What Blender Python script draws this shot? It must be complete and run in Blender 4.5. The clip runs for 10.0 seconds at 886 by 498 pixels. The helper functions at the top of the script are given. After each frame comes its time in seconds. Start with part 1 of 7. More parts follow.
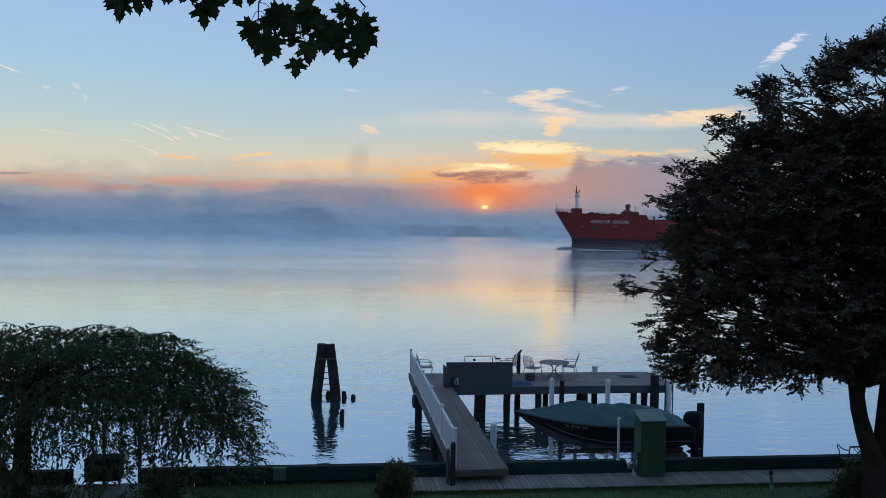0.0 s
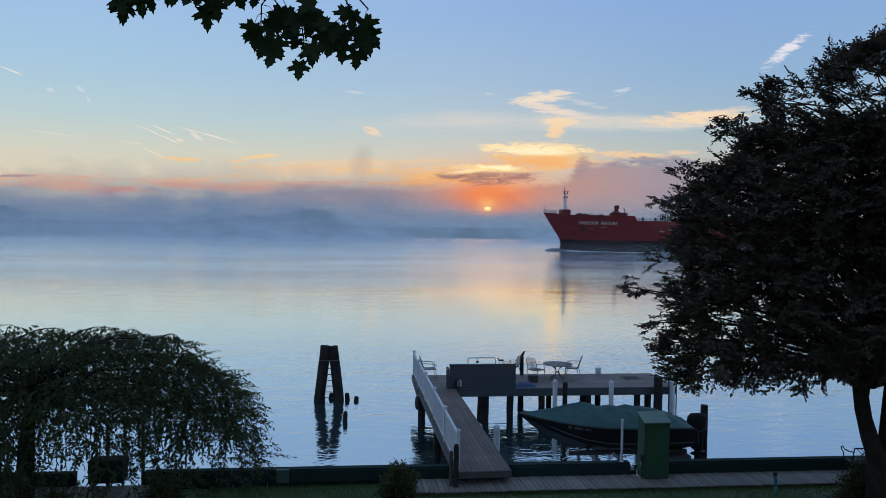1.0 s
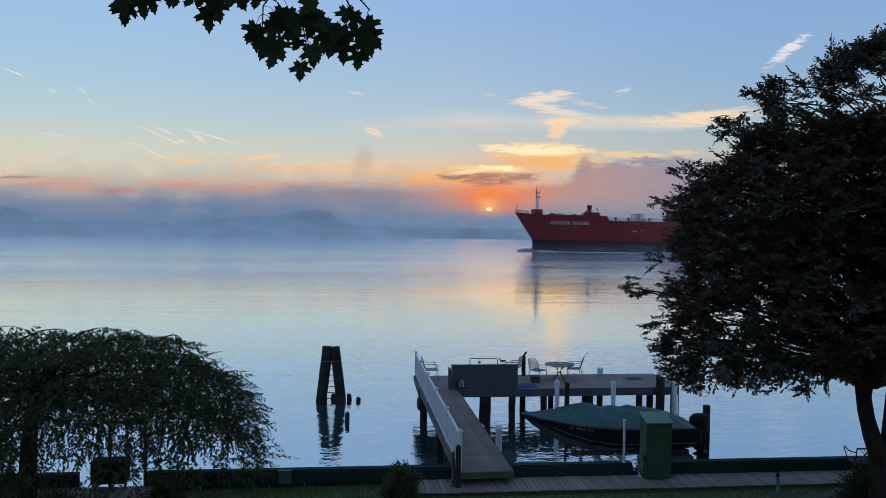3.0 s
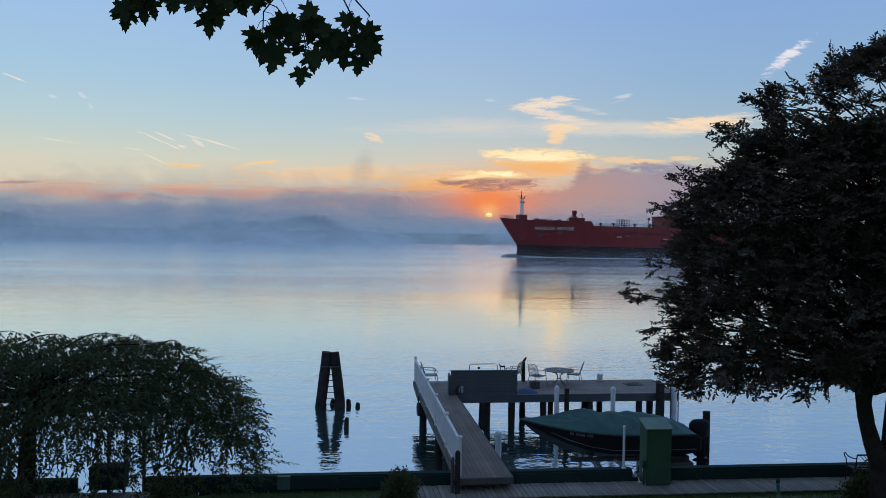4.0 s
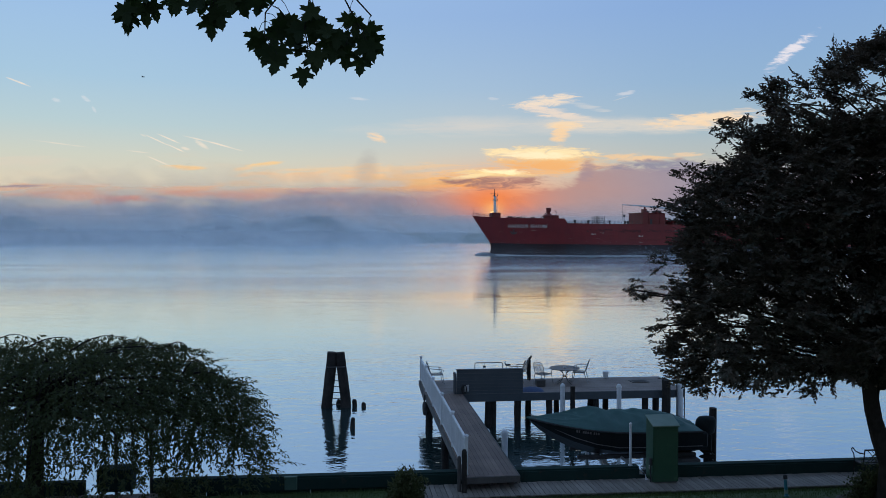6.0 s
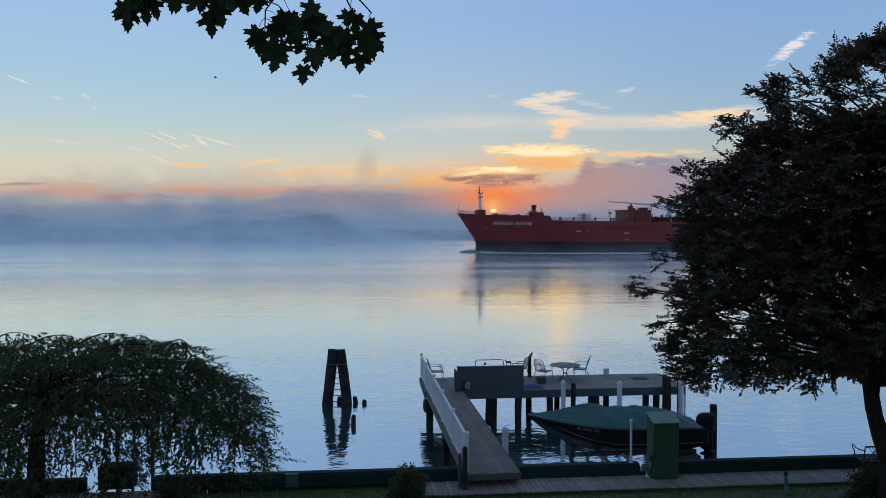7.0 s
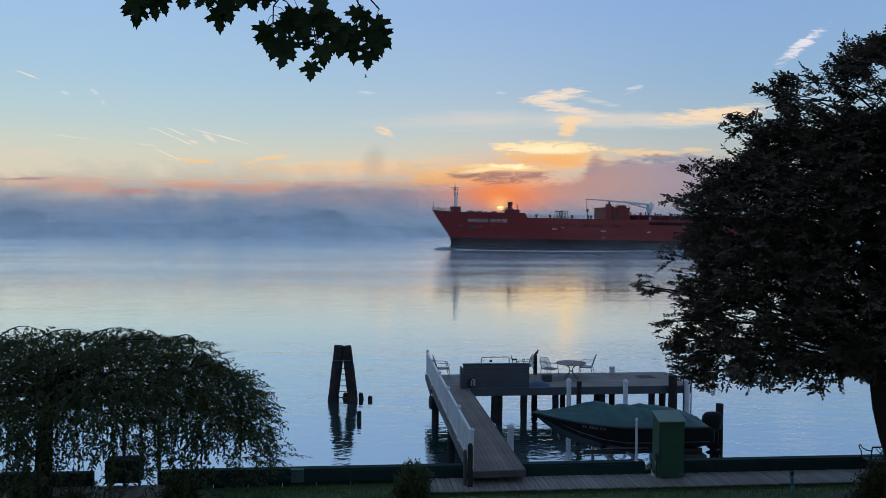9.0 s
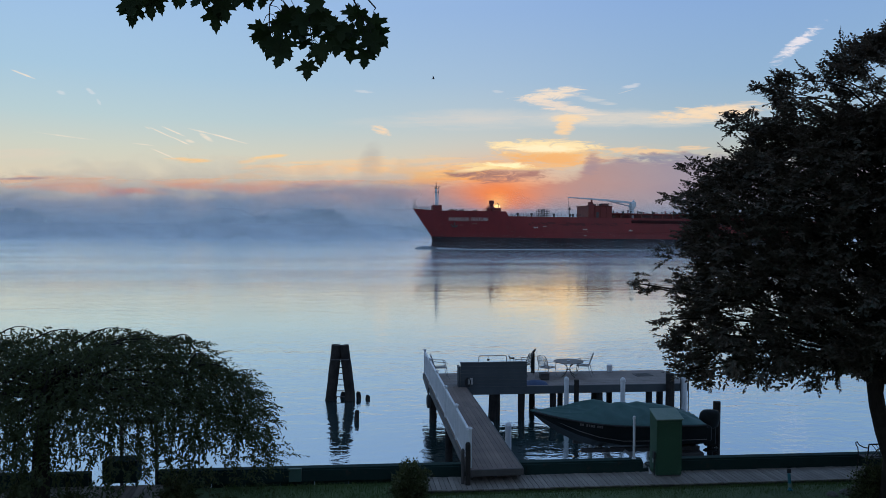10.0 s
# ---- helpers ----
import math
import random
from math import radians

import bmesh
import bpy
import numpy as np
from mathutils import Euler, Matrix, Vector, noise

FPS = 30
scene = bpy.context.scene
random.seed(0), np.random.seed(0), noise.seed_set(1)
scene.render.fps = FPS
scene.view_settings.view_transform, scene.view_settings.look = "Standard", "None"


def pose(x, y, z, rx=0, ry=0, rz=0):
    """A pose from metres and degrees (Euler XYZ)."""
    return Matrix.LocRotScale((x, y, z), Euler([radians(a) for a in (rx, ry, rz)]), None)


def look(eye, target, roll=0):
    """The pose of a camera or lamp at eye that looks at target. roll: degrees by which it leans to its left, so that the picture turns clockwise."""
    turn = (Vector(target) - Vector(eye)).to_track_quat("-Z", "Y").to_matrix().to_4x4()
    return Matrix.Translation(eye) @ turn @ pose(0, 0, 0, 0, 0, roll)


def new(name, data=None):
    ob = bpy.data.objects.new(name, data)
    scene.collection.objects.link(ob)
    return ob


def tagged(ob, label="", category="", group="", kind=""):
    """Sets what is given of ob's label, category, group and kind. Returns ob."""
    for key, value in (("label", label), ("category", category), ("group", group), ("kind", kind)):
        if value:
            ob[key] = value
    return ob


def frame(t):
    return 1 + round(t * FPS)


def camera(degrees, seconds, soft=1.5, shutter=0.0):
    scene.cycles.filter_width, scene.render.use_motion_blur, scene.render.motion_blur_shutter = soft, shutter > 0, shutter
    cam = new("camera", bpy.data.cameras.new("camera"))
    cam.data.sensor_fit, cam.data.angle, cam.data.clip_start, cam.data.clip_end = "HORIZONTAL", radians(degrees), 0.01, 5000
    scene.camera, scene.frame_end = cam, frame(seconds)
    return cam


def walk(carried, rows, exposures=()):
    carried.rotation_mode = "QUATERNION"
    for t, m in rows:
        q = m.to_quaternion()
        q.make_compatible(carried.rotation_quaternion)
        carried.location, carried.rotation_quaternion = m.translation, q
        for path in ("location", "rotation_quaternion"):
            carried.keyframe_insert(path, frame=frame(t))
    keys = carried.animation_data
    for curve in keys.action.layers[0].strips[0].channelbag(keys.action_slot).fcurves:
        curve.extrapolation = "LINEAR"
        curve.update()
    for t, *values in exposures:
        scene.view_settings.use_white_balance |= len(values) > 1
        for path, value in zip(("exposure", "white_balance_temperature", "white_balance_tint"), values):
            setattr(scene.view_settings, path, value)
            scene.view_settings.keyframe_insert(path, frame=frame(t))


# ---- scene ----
LENS = 62.0
cam = camera(LENS, 10.0, soft=0.6)
EYE = (0.0, 0.0, 8.6)
# seconds, turn to the right, tilt, lean (degrees); hand-held from one spot
PATH = [
    (0, 0.491, -1.797, 0.810), (0.5, 0.392, -1.788, 0.729), (1, 0.262, -1.667, 0.720),
    (1.5, 0.185, -1.597, 0.708), (2, 0.149, -1.683, 0.595), (2.5, 0.130, -1.735, 0.595),
    (4, 0.146, -1.200, 0.698), (4.5, 0.091, -1.145, 0.519), (5, 0.0, -1.185, 0.400),
    (5.5, -0.104, -1.205, 0.197), (7, -0.217, -1.484, -0.006), (7.5, -0.272, -1.557, 0.141),
    (8, -0.456, -1.627, 0.288), (8.5, -0.700, -1.689, 0.354), (9, -0.722, -1.718, 0.331),
    (9.5, -0.630, -1.753, 0.301), (10, -0.503, -1.807, 0.170),
]


def aim(turn, tilt, lean):
    a, b = radians(turn), radians(tilt)
    way = Vector((math.sin(a) * math.cos(b), math.cos(a) * math.cos(b), math.sin(b)))
    return look(EYE, Vector(EYE) + way * 50, lean)


walk(cam, [(t, aim(a, b, c)) for t, a, b, c in PATH])


# ---- node arithmetic ----
class Val:
    """A socket with the usual operators."""

    def __init__(self, tree, socket):
        self.tree, self.s = tree, socket

    def op(self, kind, *others, clamp=False):
        n = self.tree.nodes.new("ShaderNodeMath")
        n.operation, n.use_clamp = kind, clamp
        for i, v in enumerate((self, *others)):
            if isinstance(v, Val):
                self.tree.links.new(v.s, n.inputs[i])
            else:
                n.inputs[i].default_value = v
        return Val(self.tree, n.outputs[0])

    def __add__(self, o): return self.op("ADD", o)
    def __sub__(self, o): return self.op("SUBTRACT", o)
    def __mul__(self, o): return self.op("MULTIPLY", o)
    def __truediv__(self, o): return self.op("DIVIDE", o)

    def clip(self): return self.op("ADD", 0.0, clamp=True)
    def most(self, o): return self.op("MAXIMUM", o)
    def least(self, o): return self.op("MINIMUM", o)
    def inv(self): return (self * -1.0) + 1.0

    def step(self, a, b):
        n = self.tree.nodes.new("ShaderNodeMapRange")
        n.interpolation_type = "SMOOTHSTEP"
        self.tree.links.new(self.s, n.inputs["Value"])
        n.inputs["From Min"].default_value, n.inputs["From Max"].default_value = a, b
        return Val(self.tree, n.outputs[0])


class Nodes:
    def __init__(self, tree):
        self.t = tree
        tree.nodes.clear()

    def add(self, kind, **settings):
        n = self.t.nodes.new(kind)
        for k, v in settings.items():
            n.inputs[k].default_value = v
        return n

    def link(self, a, b):
        self.t.links.new(a.s if isinstance(a, Val) else a, b)

    def val(self, socket): return Val(self.t, socket)

    def xyz(self, socket):
        n = self.add("ShaderNodeSeparateXYZ")
        self.link(socket, n.inputs[0])
        return [self.val(o) for o in n.outputs]

    def vec(self, *v):
        n = self.add("ShaderNodeCombineXYZ")
        for i, o in enumerate(v):
            if isinstance(o, Val):
                self.link(o, n.inputs[i])
            else:
                n.inputs[i].default_value = o
        return n.outputs[0]

    def noise(self, vector, scale, detail=4.0, rough=0.55, warp=0.0):
        n = self.add("ShaderNodeTexNoise", Scale=scale, Detail=detail, Roughness=rough, Distortion=warp)
        self.link(vector, n.inputs["Vector"])
        return self.val(n.outputs["Fac"])

    def ramp(self, fac, stops):
        n = self.add("ShaderNodeValToRGB")
        e = n.color_ramp.elements
        while len(e) < len(stops):
            e.new(0.5)
        for q, (p, c) in zip(e, stops):
            q.position, q.color = p, (*c, 1)
        self.link(fac, n.inputs[0])
        return n.outputs[0]

    def mix(self, fac, a, b, kind="MIX"):
        n = self.t.nodes.new("ShaderNodeMix")
        n.data_type, n.blend_type = "RGBA", kind
        for i, v in ((0, fac), (6, a), (7, b)):
            if isinstance(v, Val):
                self.link(v, n.inputs[i])
            elif isinstance(v, bpy.types.NodeSocket):
                self.link(v, n.inputs[i])
            elif i:
                n.inputs[i].default_value = (*v, 1)
            else:
                n.inputs[i].default_value = v
        return n.outputs[2]


def srgb(r, g, b):
    return tuple((v / 255 / 12.92) if v < 10.3 else ((v / 255 + 0.055) / 1.055) ** 2.4 for v in (r, g, b))


# ---- world: sunrise sky with thin cloud over a fog bank ----
world = bpy.data.worlds.new("sunrise_sky")
scene.world = world
world.use_nodes = True
SUN_U, SUN_W = 0.0644, 0.0261   # tangents of the sun's bearing and height


def sky():
    k = Nodes(world.node_tree)
    co = k.add("ShaderNodeTexCoord")
    x, y, z = k.xyz(co.outputs["Generated"])
    front = y.step(0.05, 0.35)
    d = y.most(0.08)
    u, w = x / d, z / d          # tangents of bearing and height, ahead of the viewer
    # clear sky by height
    clear = k.ramp(z * 1.0, [(0.0, srgb(196, 184, 178)), (0.055, srgb(214, 203, 184)), (0.095, srgb(202, 207, 198)), (0.135, srgb(180, 204, 214)),
                             (0.19, srgb(163, 197, 225)), (0.28, srgb(152, 188, 232)), (0.5, srgb(162, 198, 244)), (1.0, srgb(140, 180, 232))])
    nish = k.add("ShaderNodeTexSky")
    nish.sky_type, nish.sun_disc = "NISHITA", False
    nish.sun_elevation, nish.sun_rotation = radians(2.5), radians(3.6)
    high = k.mix(1.0, nish.outputs[0], (0.1, 0.1, 0.1), "MULTIPLY")
    col = k.mix(0.06, clear, high)
    # paler to the north, deeper to the south
    col = k.mix(front, col, k.mix(1.0, col, k.mix(u.step(-0.55, 0.50), (1.11, 1.10, 1.06), (0.80, 0.85, 0.93)), "MULTIPLY"))
    # away from the sun the lower sky is duller
    back = y.step(0.3, -0.6)
    col = k.mix(back * 0.50, col, srgb(146, 166, 196))
    # ragged noise, drawn out sideways
    n1 = k.noise(k.vec(u * 1.0, w * 6.0, 0.0), 5.0, 6.0, 0.6, 0.4)
    n2 = k.noise(k.vec(u * 1.0 + w * 1.2, w * 4.0 - u * 0.2, 3.7), 34.0, 7.0, 0.64, 0.9)
    n3 = k.noise(k.vec(u * 1.0, w * 2.2, 9.1), 9.0, 5.0, 0.6)
    n4 = k.noise(k.vec(u * 1.0 + w * 0.8, w * 10.0 - u * 0.30, 5.3), 24.0, 7.0, 0.64, 0.7)
    n5 = k.noise(k.vec(u * 1.0 + w * 0.6, w * 6.0, 1.3), 75.0, 6.0, 0.68, 0.5)

    flat = k.vec(u, w, 1.0)
    grain = (n5 * 1.2 + 0.42).clip() * front

    def along(cu, cw, c):
        n = k.add("ShaderNodeVectorMath")
        n.operation = "DOT_PRODUCT"
        k.link(flat, n.inputs[0])
        n.inputs[1].default_value = (cu, cw, c)
        return k.val(n.outputs["Value"])

    def blob(u0, w0, a, b, turn=0.0, noise=n2, amount=2.4, soft=1.15):
        """A ragged cloud: an ellipse about a place in the sky, its edge broken by noise."""
        ca, sa = math.cos(radians(turn)), math.sin(radians(turn))
        a, b = a * 1.18, b * 1.3
        p = along(ca / a, sa / a, -(u0 * ca + w0 * sa) / a)
        q = along(-sa / b, ca / b, (u0 * sa - w0 * ca) / b)
        r = p.op("MULTIPLY_ADD", p, q * q)
        edge = noise.op("MULTIPLY_ADD", amount * 2.0, 1.0 - amount) - r
        return edge.step(-0.30, soft)

    def lay(col, mask, tint, strength=1.0):
        return k.mix(mask.op("MULTIPLY", strength, clamp=True), col, tint)

    def cloud(col, mask, tint, strength=1.0):
        return lay(col, mask * grain, tint, strength)

    col = lay(col, (n1 * w.step(0.02, 0.07) * w.step(0.17, 0.08)).step(0.44, 0.66) * front, srgb(226, 204, 178), 0.3)
    # veils across the clear sky
    col = cloud(col, blob(0.1558, 0.1449, 0.2223, 0.0115, 0.8, n1, 2.0), srgb(222, 216, 208), 0.55)
    col = cloud(col, blob(0.2629, 0.1457, 0.1150, 0.0077, -0.2, n4, 2.0), srgb(232, 220, 204), 0.5)
    col = cloud(col, blob(0.0183, 0.1420, 0.0690, 0.0061, 0.8, n4, 2.0), srgb(222, 214, 206), 0.4)
    col = cloud(col, blob(-0.5739, 0.0966, 0.0536, 0.0061, 0.8, n4, 2.0), srgb(226, 212, 194), 0.4)
    # the zigzag cloud
    col = cloud(col, blob(0.1383, 0.1772, 0.0368, 0.0061, 7.8, n2, 2.2), srgb(248, 228, 206), 0.95)
    col = cloud(col, blob(0.1363, 0.1635, 0.0429, 0.0054, -8.2, n2, 2.2), srgb(244, 224, 206), 0.85)
    col = cloud(col, blob(0.1731, 0.1558, 0.0307, 0.0046, -9.2, n4, 2.0), srgb(238, 222, 206), 0.7)
    col = cloud(col, blob(0.1596, 0.1449, 0.0230, 0.0069, 0.8, n2, 2.0), srgb(252, 222, 184), 0.95)
    col = cloud(col, blob(0.1545, 0.1319, 0.0115, 0.0107, -59.2, n2, 2.0), srgb(253, 216, 172), 0.95)
    col = cloud(col, blob(0.1973, 0.1690, 0.0261, 0.0031, -11.2, n4, 2.2), srgb(228, 222, 216), 0.45)
    # small lit clouds
    col = cloud(col, blob(0.3470, 0.1531, 0.0644, 0.0077, 5.8, n2, 2.2), srgb(251, 221, 186), 0.95)
    col = cloud(col, blob(0.3622, 0.1579, 0.0536, 0.0046, 8.8, n4, 2.2), srgb(254, 226, 192), 0.7)
    col = cloud(col, blob(0.3166, 0.1412, 0.0345, 0.0023, 0.8, n4, 2.0), srgb(238, 220, 200), 0.5)
    col = cloud(col, blob(-0.0936, 0.1289, 0.0115, 0.0046, -21.2, n2, 2.2), srgb(250, 220, 188), 0.9)
    col = cloud(col, blob(-0.1154, 0.1808, 0.0115, 0.0015, -5.2, n2, 2.0), srgb(224, 224, 228), 0.55)
    col = cloud(col, blob(0.0650, 0.1806, 0.0069, 0.0015, -5.2, n2, 2.0), srgb(222, 222, 226), 0.4)
    col = cloud(col, blob(0.2428, 0.1880, 0.0107, 0.0023, 10.8, n2, 2.0), srgb(228, 226, 230), 0.6)
    col = cloud(col, blob(-0.5268, 0.1789, 0.0061, 0.0023, -19.2, n2, 2.0), srgb(226, 228, 232), 0.5)
    col = cloud(col, blob(-0.4860, 0.1803, 0.0061, 0.0023, -34.2, n2, 2.0), srgb(226, 228, 232), 0.5)
    col = cloud(col, blob(-0.4754, 0.1662, 0.0046, 0.0015, -59.2, n2, 2.0), srgb(226, 228, 232), 0.4)
    col = cloud(col, blob(-0.3526, 0.0878, 0.0276, 0.0027, -3.2, n4, 2.0), srgb(252, 208, 150), 0.95)
    col = cloud(col, blob(-0.2440, 0.0925, 0.0261, 0.0023, 6.8, n4, 2.0), srgb(252, 210, 152), 0.9)
    col = cloud(col, blob(-0.2744, 0.0867, 0.0138, 0.0015, 3.8, n4, 2.0), srgb(246, 206, 156), 0.7)
    col = cloud(col, blob(-0.2781, 0.0661, 0.0307, 0.0031, 0.8, n2, 3.0), srgb(246, 204, 156), 0.5)
    # lit bands above the bank
    col = cloud(col, blob(-0.1030, 0.0855, 0.1456, 0.0054, 1.8, n4, 2.6), srgb(246, 208, 160), 0.6)
    col = cloud(col, blob(-0.1639, 0.0754, 0.0996, 0.0069, 0.8, n4, 2.6), srgb(244, 196, 150), 0.5)
    col = cloud(col, blob(-0.0418, 0.0757, 0.0920, 0.0061, 0.8, n4, 2.4), srgb(250, 206, 150), 0.8)
    col = cloud(col, blob(-0.0035, 0.0671, 0.0575, 0.0069, 2.8, n4, 2.4), srgb(255, 202, 128), 0.95)
    col = cloud(col, blob(-0.0340, 0.0598, 0.0690, 0.0038, 0.8, n4, 2.2), srgb(255, 190, 116), 0.9)
    col = cloud(col, blob(-0.5362, 0.0578, 0.0920, 0.0069, -0.2, n4, 2.4), srgb(244, 188, 146), 0.8)
    col = cloud(col, blob(-0.4831, 0.0479, 0.0843, 0.0054, -2.2, n4, 2.4), srgb(248, 170, 124), 0.75)
    col = cloud(col, blob(-0.4376, 0.0448, 0.0345, 0.0046, 6.8, n4, 2.2), srgb(252, 156, 104), 0.85)
    col = cloud(col, blob(-0.3617, 0.0565, 0.0575, 0.0054, 0.8, n4, 2.4), srgb(252, 186, 138), 0.9)
    col = cloud(col, blob(-0.3389, 0.0607, 0.0383, 0.0031, 0.8, n4, 2.2), srgb(255, 200, 152), 0.8)
    col = cloud(col, blob(-0.3274, 0.0510, 0.0422, 0.0046, -3.2, n4, 2.4), srgb(250, 168, 120), 0.8)
    col = cloud(col, blob(-0.2551, 0.0497, 0.0575, 0.0077, -0.2, n4, 2.4), srgb(252, 174, 126), 0.9)
    col = cloud(col, blob(-0.2323, 0.0577, 0.0422, 0.0038, -0.2, n4, 2.2), srgb(254, 196, 146), 0.8)
    col = cloud(col, blob(-0.1714, 0.0570, 0.0460, 0.0046, 0.8, n4, 2.4), srgb(244, 176, 138), 0.7)
    # the bright cloud over the sun
    col = cloud(col, blob(0.1350, 0.0985, 0.0700, 0.0135, -1.0, n2, 1.5, 0.9), srgb(250, 202, 140), 1.0)
    col = cloud(col, blob(0.1259, 0.1065, 0.0640, 0.0075, -0.2, n2, 1.7, 0.9), (1.06, 0.86, 0.50), 1.0)
    col = cloud(col, blob(0.1180, 0.1045, 0.0400, 0.0040, -0.2, n2, 1.7, 0.9), (1.10, 0.95, 0.62), 0.9)
    col = cloud(col, blob(0.1500, 0.0900, 0.0560, 0.0070, -2.2, n2, 1.8, 0.9), srgb(252, 190, 122), 0.95)
    col = cloud(col, blob(0.0995, 0.0816, 0.0690, 0.0046, -1.2, n4, 2.2), srgb(252, 202, 140), 0.8)
    col = cloud(col, blob(0.2639, 0.1008, 0.0429, 0.0046, -1.2, n2, 2.4), srgb(246, 208, 164), 0.9)
    col = cloud(col, blob(0.3252, 0.1055, 0.0199, 0.0023, 2.8, n4, 2.2), srgb(244, 210, 172), 0.8)
    col = cloud(col, blob(0.2027, 0.0915, 0.0383, 0.0031, -1.2, n4, 2.2), srgb(246, 204, 158), 0.7)
    col = cloud(col, blob(0.4649, 0.2445, 0.034, 0.0060, 38.8, n2, 3.0, 1.5), srgb(234, 230, 238), 1.0)

    # vapour trails
    def trail(u0, w0, u1, w1, width, strength):
        turn = math.degrees(math.atan2(w1 - w0, u1 - u0))
        return cloud(col, blob((u0 + u1) / 2, (w0 + w1) / 2, math.hypot(u1 - u0, w1 - w0) / 2, width * 0.8, turn, n2, 1.2, 1.4), srgb(250, 232, 212), strength)

    for row in ((-0.4134, 0.1331, -0.4050, 0.1295, 0.0012, 0.45),
                (-0.4073, 0.1325, -0.3785, 0.1193, 0.0010, 0.95), (-0.3755, 0.1186, -0.3542, 0.1090, 0.0010, 0.95),
                (-0.3884, 0.1328, -0.3595, 0.1203, 0.0011, 0.95), (-0.3580, 0.1150, -0.3466, 0.1122, 0.0020, 0.7),
                (-0.3527, 0.1303, -0.3224, 0.1232, 0.0011, 0.75), (-0.3239, 0.1239, -0.2874, 0.1138, 0.0012, 1),
                (-0.2889, 0.1138, -0.2737, 0.1103, 0.0009, 0.5), (-0.3391, 0.1244, -0.3223, 0.1141, 0.0031, 0.8),
                (-0.4035, 0.1030, -0.3724, 0.0898, 0.0010, 0.95), (-0.4315, 0.1109, -0.4027, 0.1075, 0.0009, 0.5),
                (-0.5549, 0.1242, -0.4868, 0.1154, 0.0011, 0.5), (-0.5923, 0.2088, -0.5637, 0.1979, 0.0014, 0.9),
                (-0.4998, 0.0689, -0.4490, 0.0606, 0.0012, 0.5), (0.2277, 0.1786, 0.2467, 0.1842, 0.0008, 0.3)):
        col = trail(*row)
    # the bank itself: mauve to the right, blue-grey to the left, orange round the sun
    top = (u.step(-0.28, -0.20) * 0.018) + (u.step(0.09, 0.18) * 0.018) + (u.step(0.168, 0.196) * 0.017) + 0.0385 + (n1 - 0.5) * 0.022 + (n3 - 0.5) * 0.030
    bank = (top - w + (n2 - 0.5) * 0.024 + (n4 - 0.5) * 0.010).step(-0.006, 0.012)
    bank_col = k.mix(u.step(-0.34, -0.10), srgb(152, 150, 166), srgb(176, 146, 146))
    bank_col = k.mix(u.step(0.16, 0.36), bank_col, srgb(146, 142, 164))
    bank_col = k.mix((n3.step(0.4, 0.65) * 0.30), bank_col, srgb(172, 158, 166))
    col = lay(col, bank * front, bank_col, 0.93)
    # glow round the sun
    du, dw = (u - SUN_U - 0.004) / 0.062, (w - SUN_W - 0.010) / 0.036
    glow = ((du * du + dw * dw) * -1.05).op("EXPONENT")
    wide = ((du * du * 0.14 + dw * dw * 0.55) * -1.0).op("EXPONENT")
    col = lay(col, wide * front * (n3 * 0.8 + 0.6).clip(), srgb(224, 146, 116), 0.40)
    col = lay(col, glow * front * (n3 * 0.5 + n2 * 0.5 + 0.62).clip(), srgb(255, 134, 56), 0.96)
    # cloud before the glow
    col = cloud(col, blob(0.0680, 0.0690, 0.0580, 0.0085, 0.8, n2, 2.4, 1.7), srgb(158, 118, 112), 0.95)
    col = cloud(col, blob(0.0309, 0.0676, 0.0300, 0.0046, -7.2, n2, 2.4, 1.5), srgb(164, 124, 116), 0.9)
    col = cloud(col, blob(0.1050, 0.0690, 0.0300, 0.0060, 4.0, n2, 2.4, 1.7), srgb(176, 128, 120), 0.8)
    col = cloud(col, blob(0.0666, 0.0806, 0.0520, 0.0040, -2.2, n2, 1.8), (1.04, 0.74, 0.34), 1.0)
    col = cloud(col, blob(0.0804, 0.0826, 0.0300, 0.0032, -2.2, n2, 1.8), (1.15, 0.98, 0.58), 1.0)
    col = cloud(col, blob(0.0346, 0.0764, 0.0260, 0.0026, 6.8, n2, 1.8), (1.05, 0.80, 0.42), 0.95)
    col = cloud(col, blob(0.2871, 0.0928, 0.0575, 0.0054, 2.8, n2, 2.0), srgb(140, 138, 160), 0.8)
    col = cloud(col, blob(0.1914, 0.0852, 0.0107, 0.0138, -19.2, n2, 1.6), srgb(170, 146, 152), 0.8)
    col = cloud(col, blob(0.3179, 0.0871, 0.0460, 0.0046, 0.8, n4, 2.0), srgb(150, 142, 162), 0.5)
    col = cloud(col, blob(-0.5816, 0.0624, 0.0345, 0.0015, 0.8, n4, 1.6), srgb(140, 128, 146), 0.7)
    col = cloud(col, blob(-0.3768, 0.0457, 0.0230, 0.0023, -7.2, n2, 2.0), srgb(156, 140, 156), 0.7)
    col = cloud(col, blob(-0.3160, 0.0427, 0.0307, 0.0023, -5.2, n2, 2.0), srgb(162, 146, 160), 0.6)
    # smoke above the far bank
    col = cloud(col, blob(-0.107, 0.082, 0.013, 0.030, -12, n3, 2.5, 2.0), srgb(152, 146, 152), 0.34)
    # fog below
    fog_top = (n3 - 0.5) * 0.022 + (n1 - 0.5) * 0.024
    fog = (w + fog_top).step(0.060, 0.002)
    fog = fog * ((glow * 0.72).inv() + (w + fog_top * 0.5).step(0.026, 0.006)).clip()
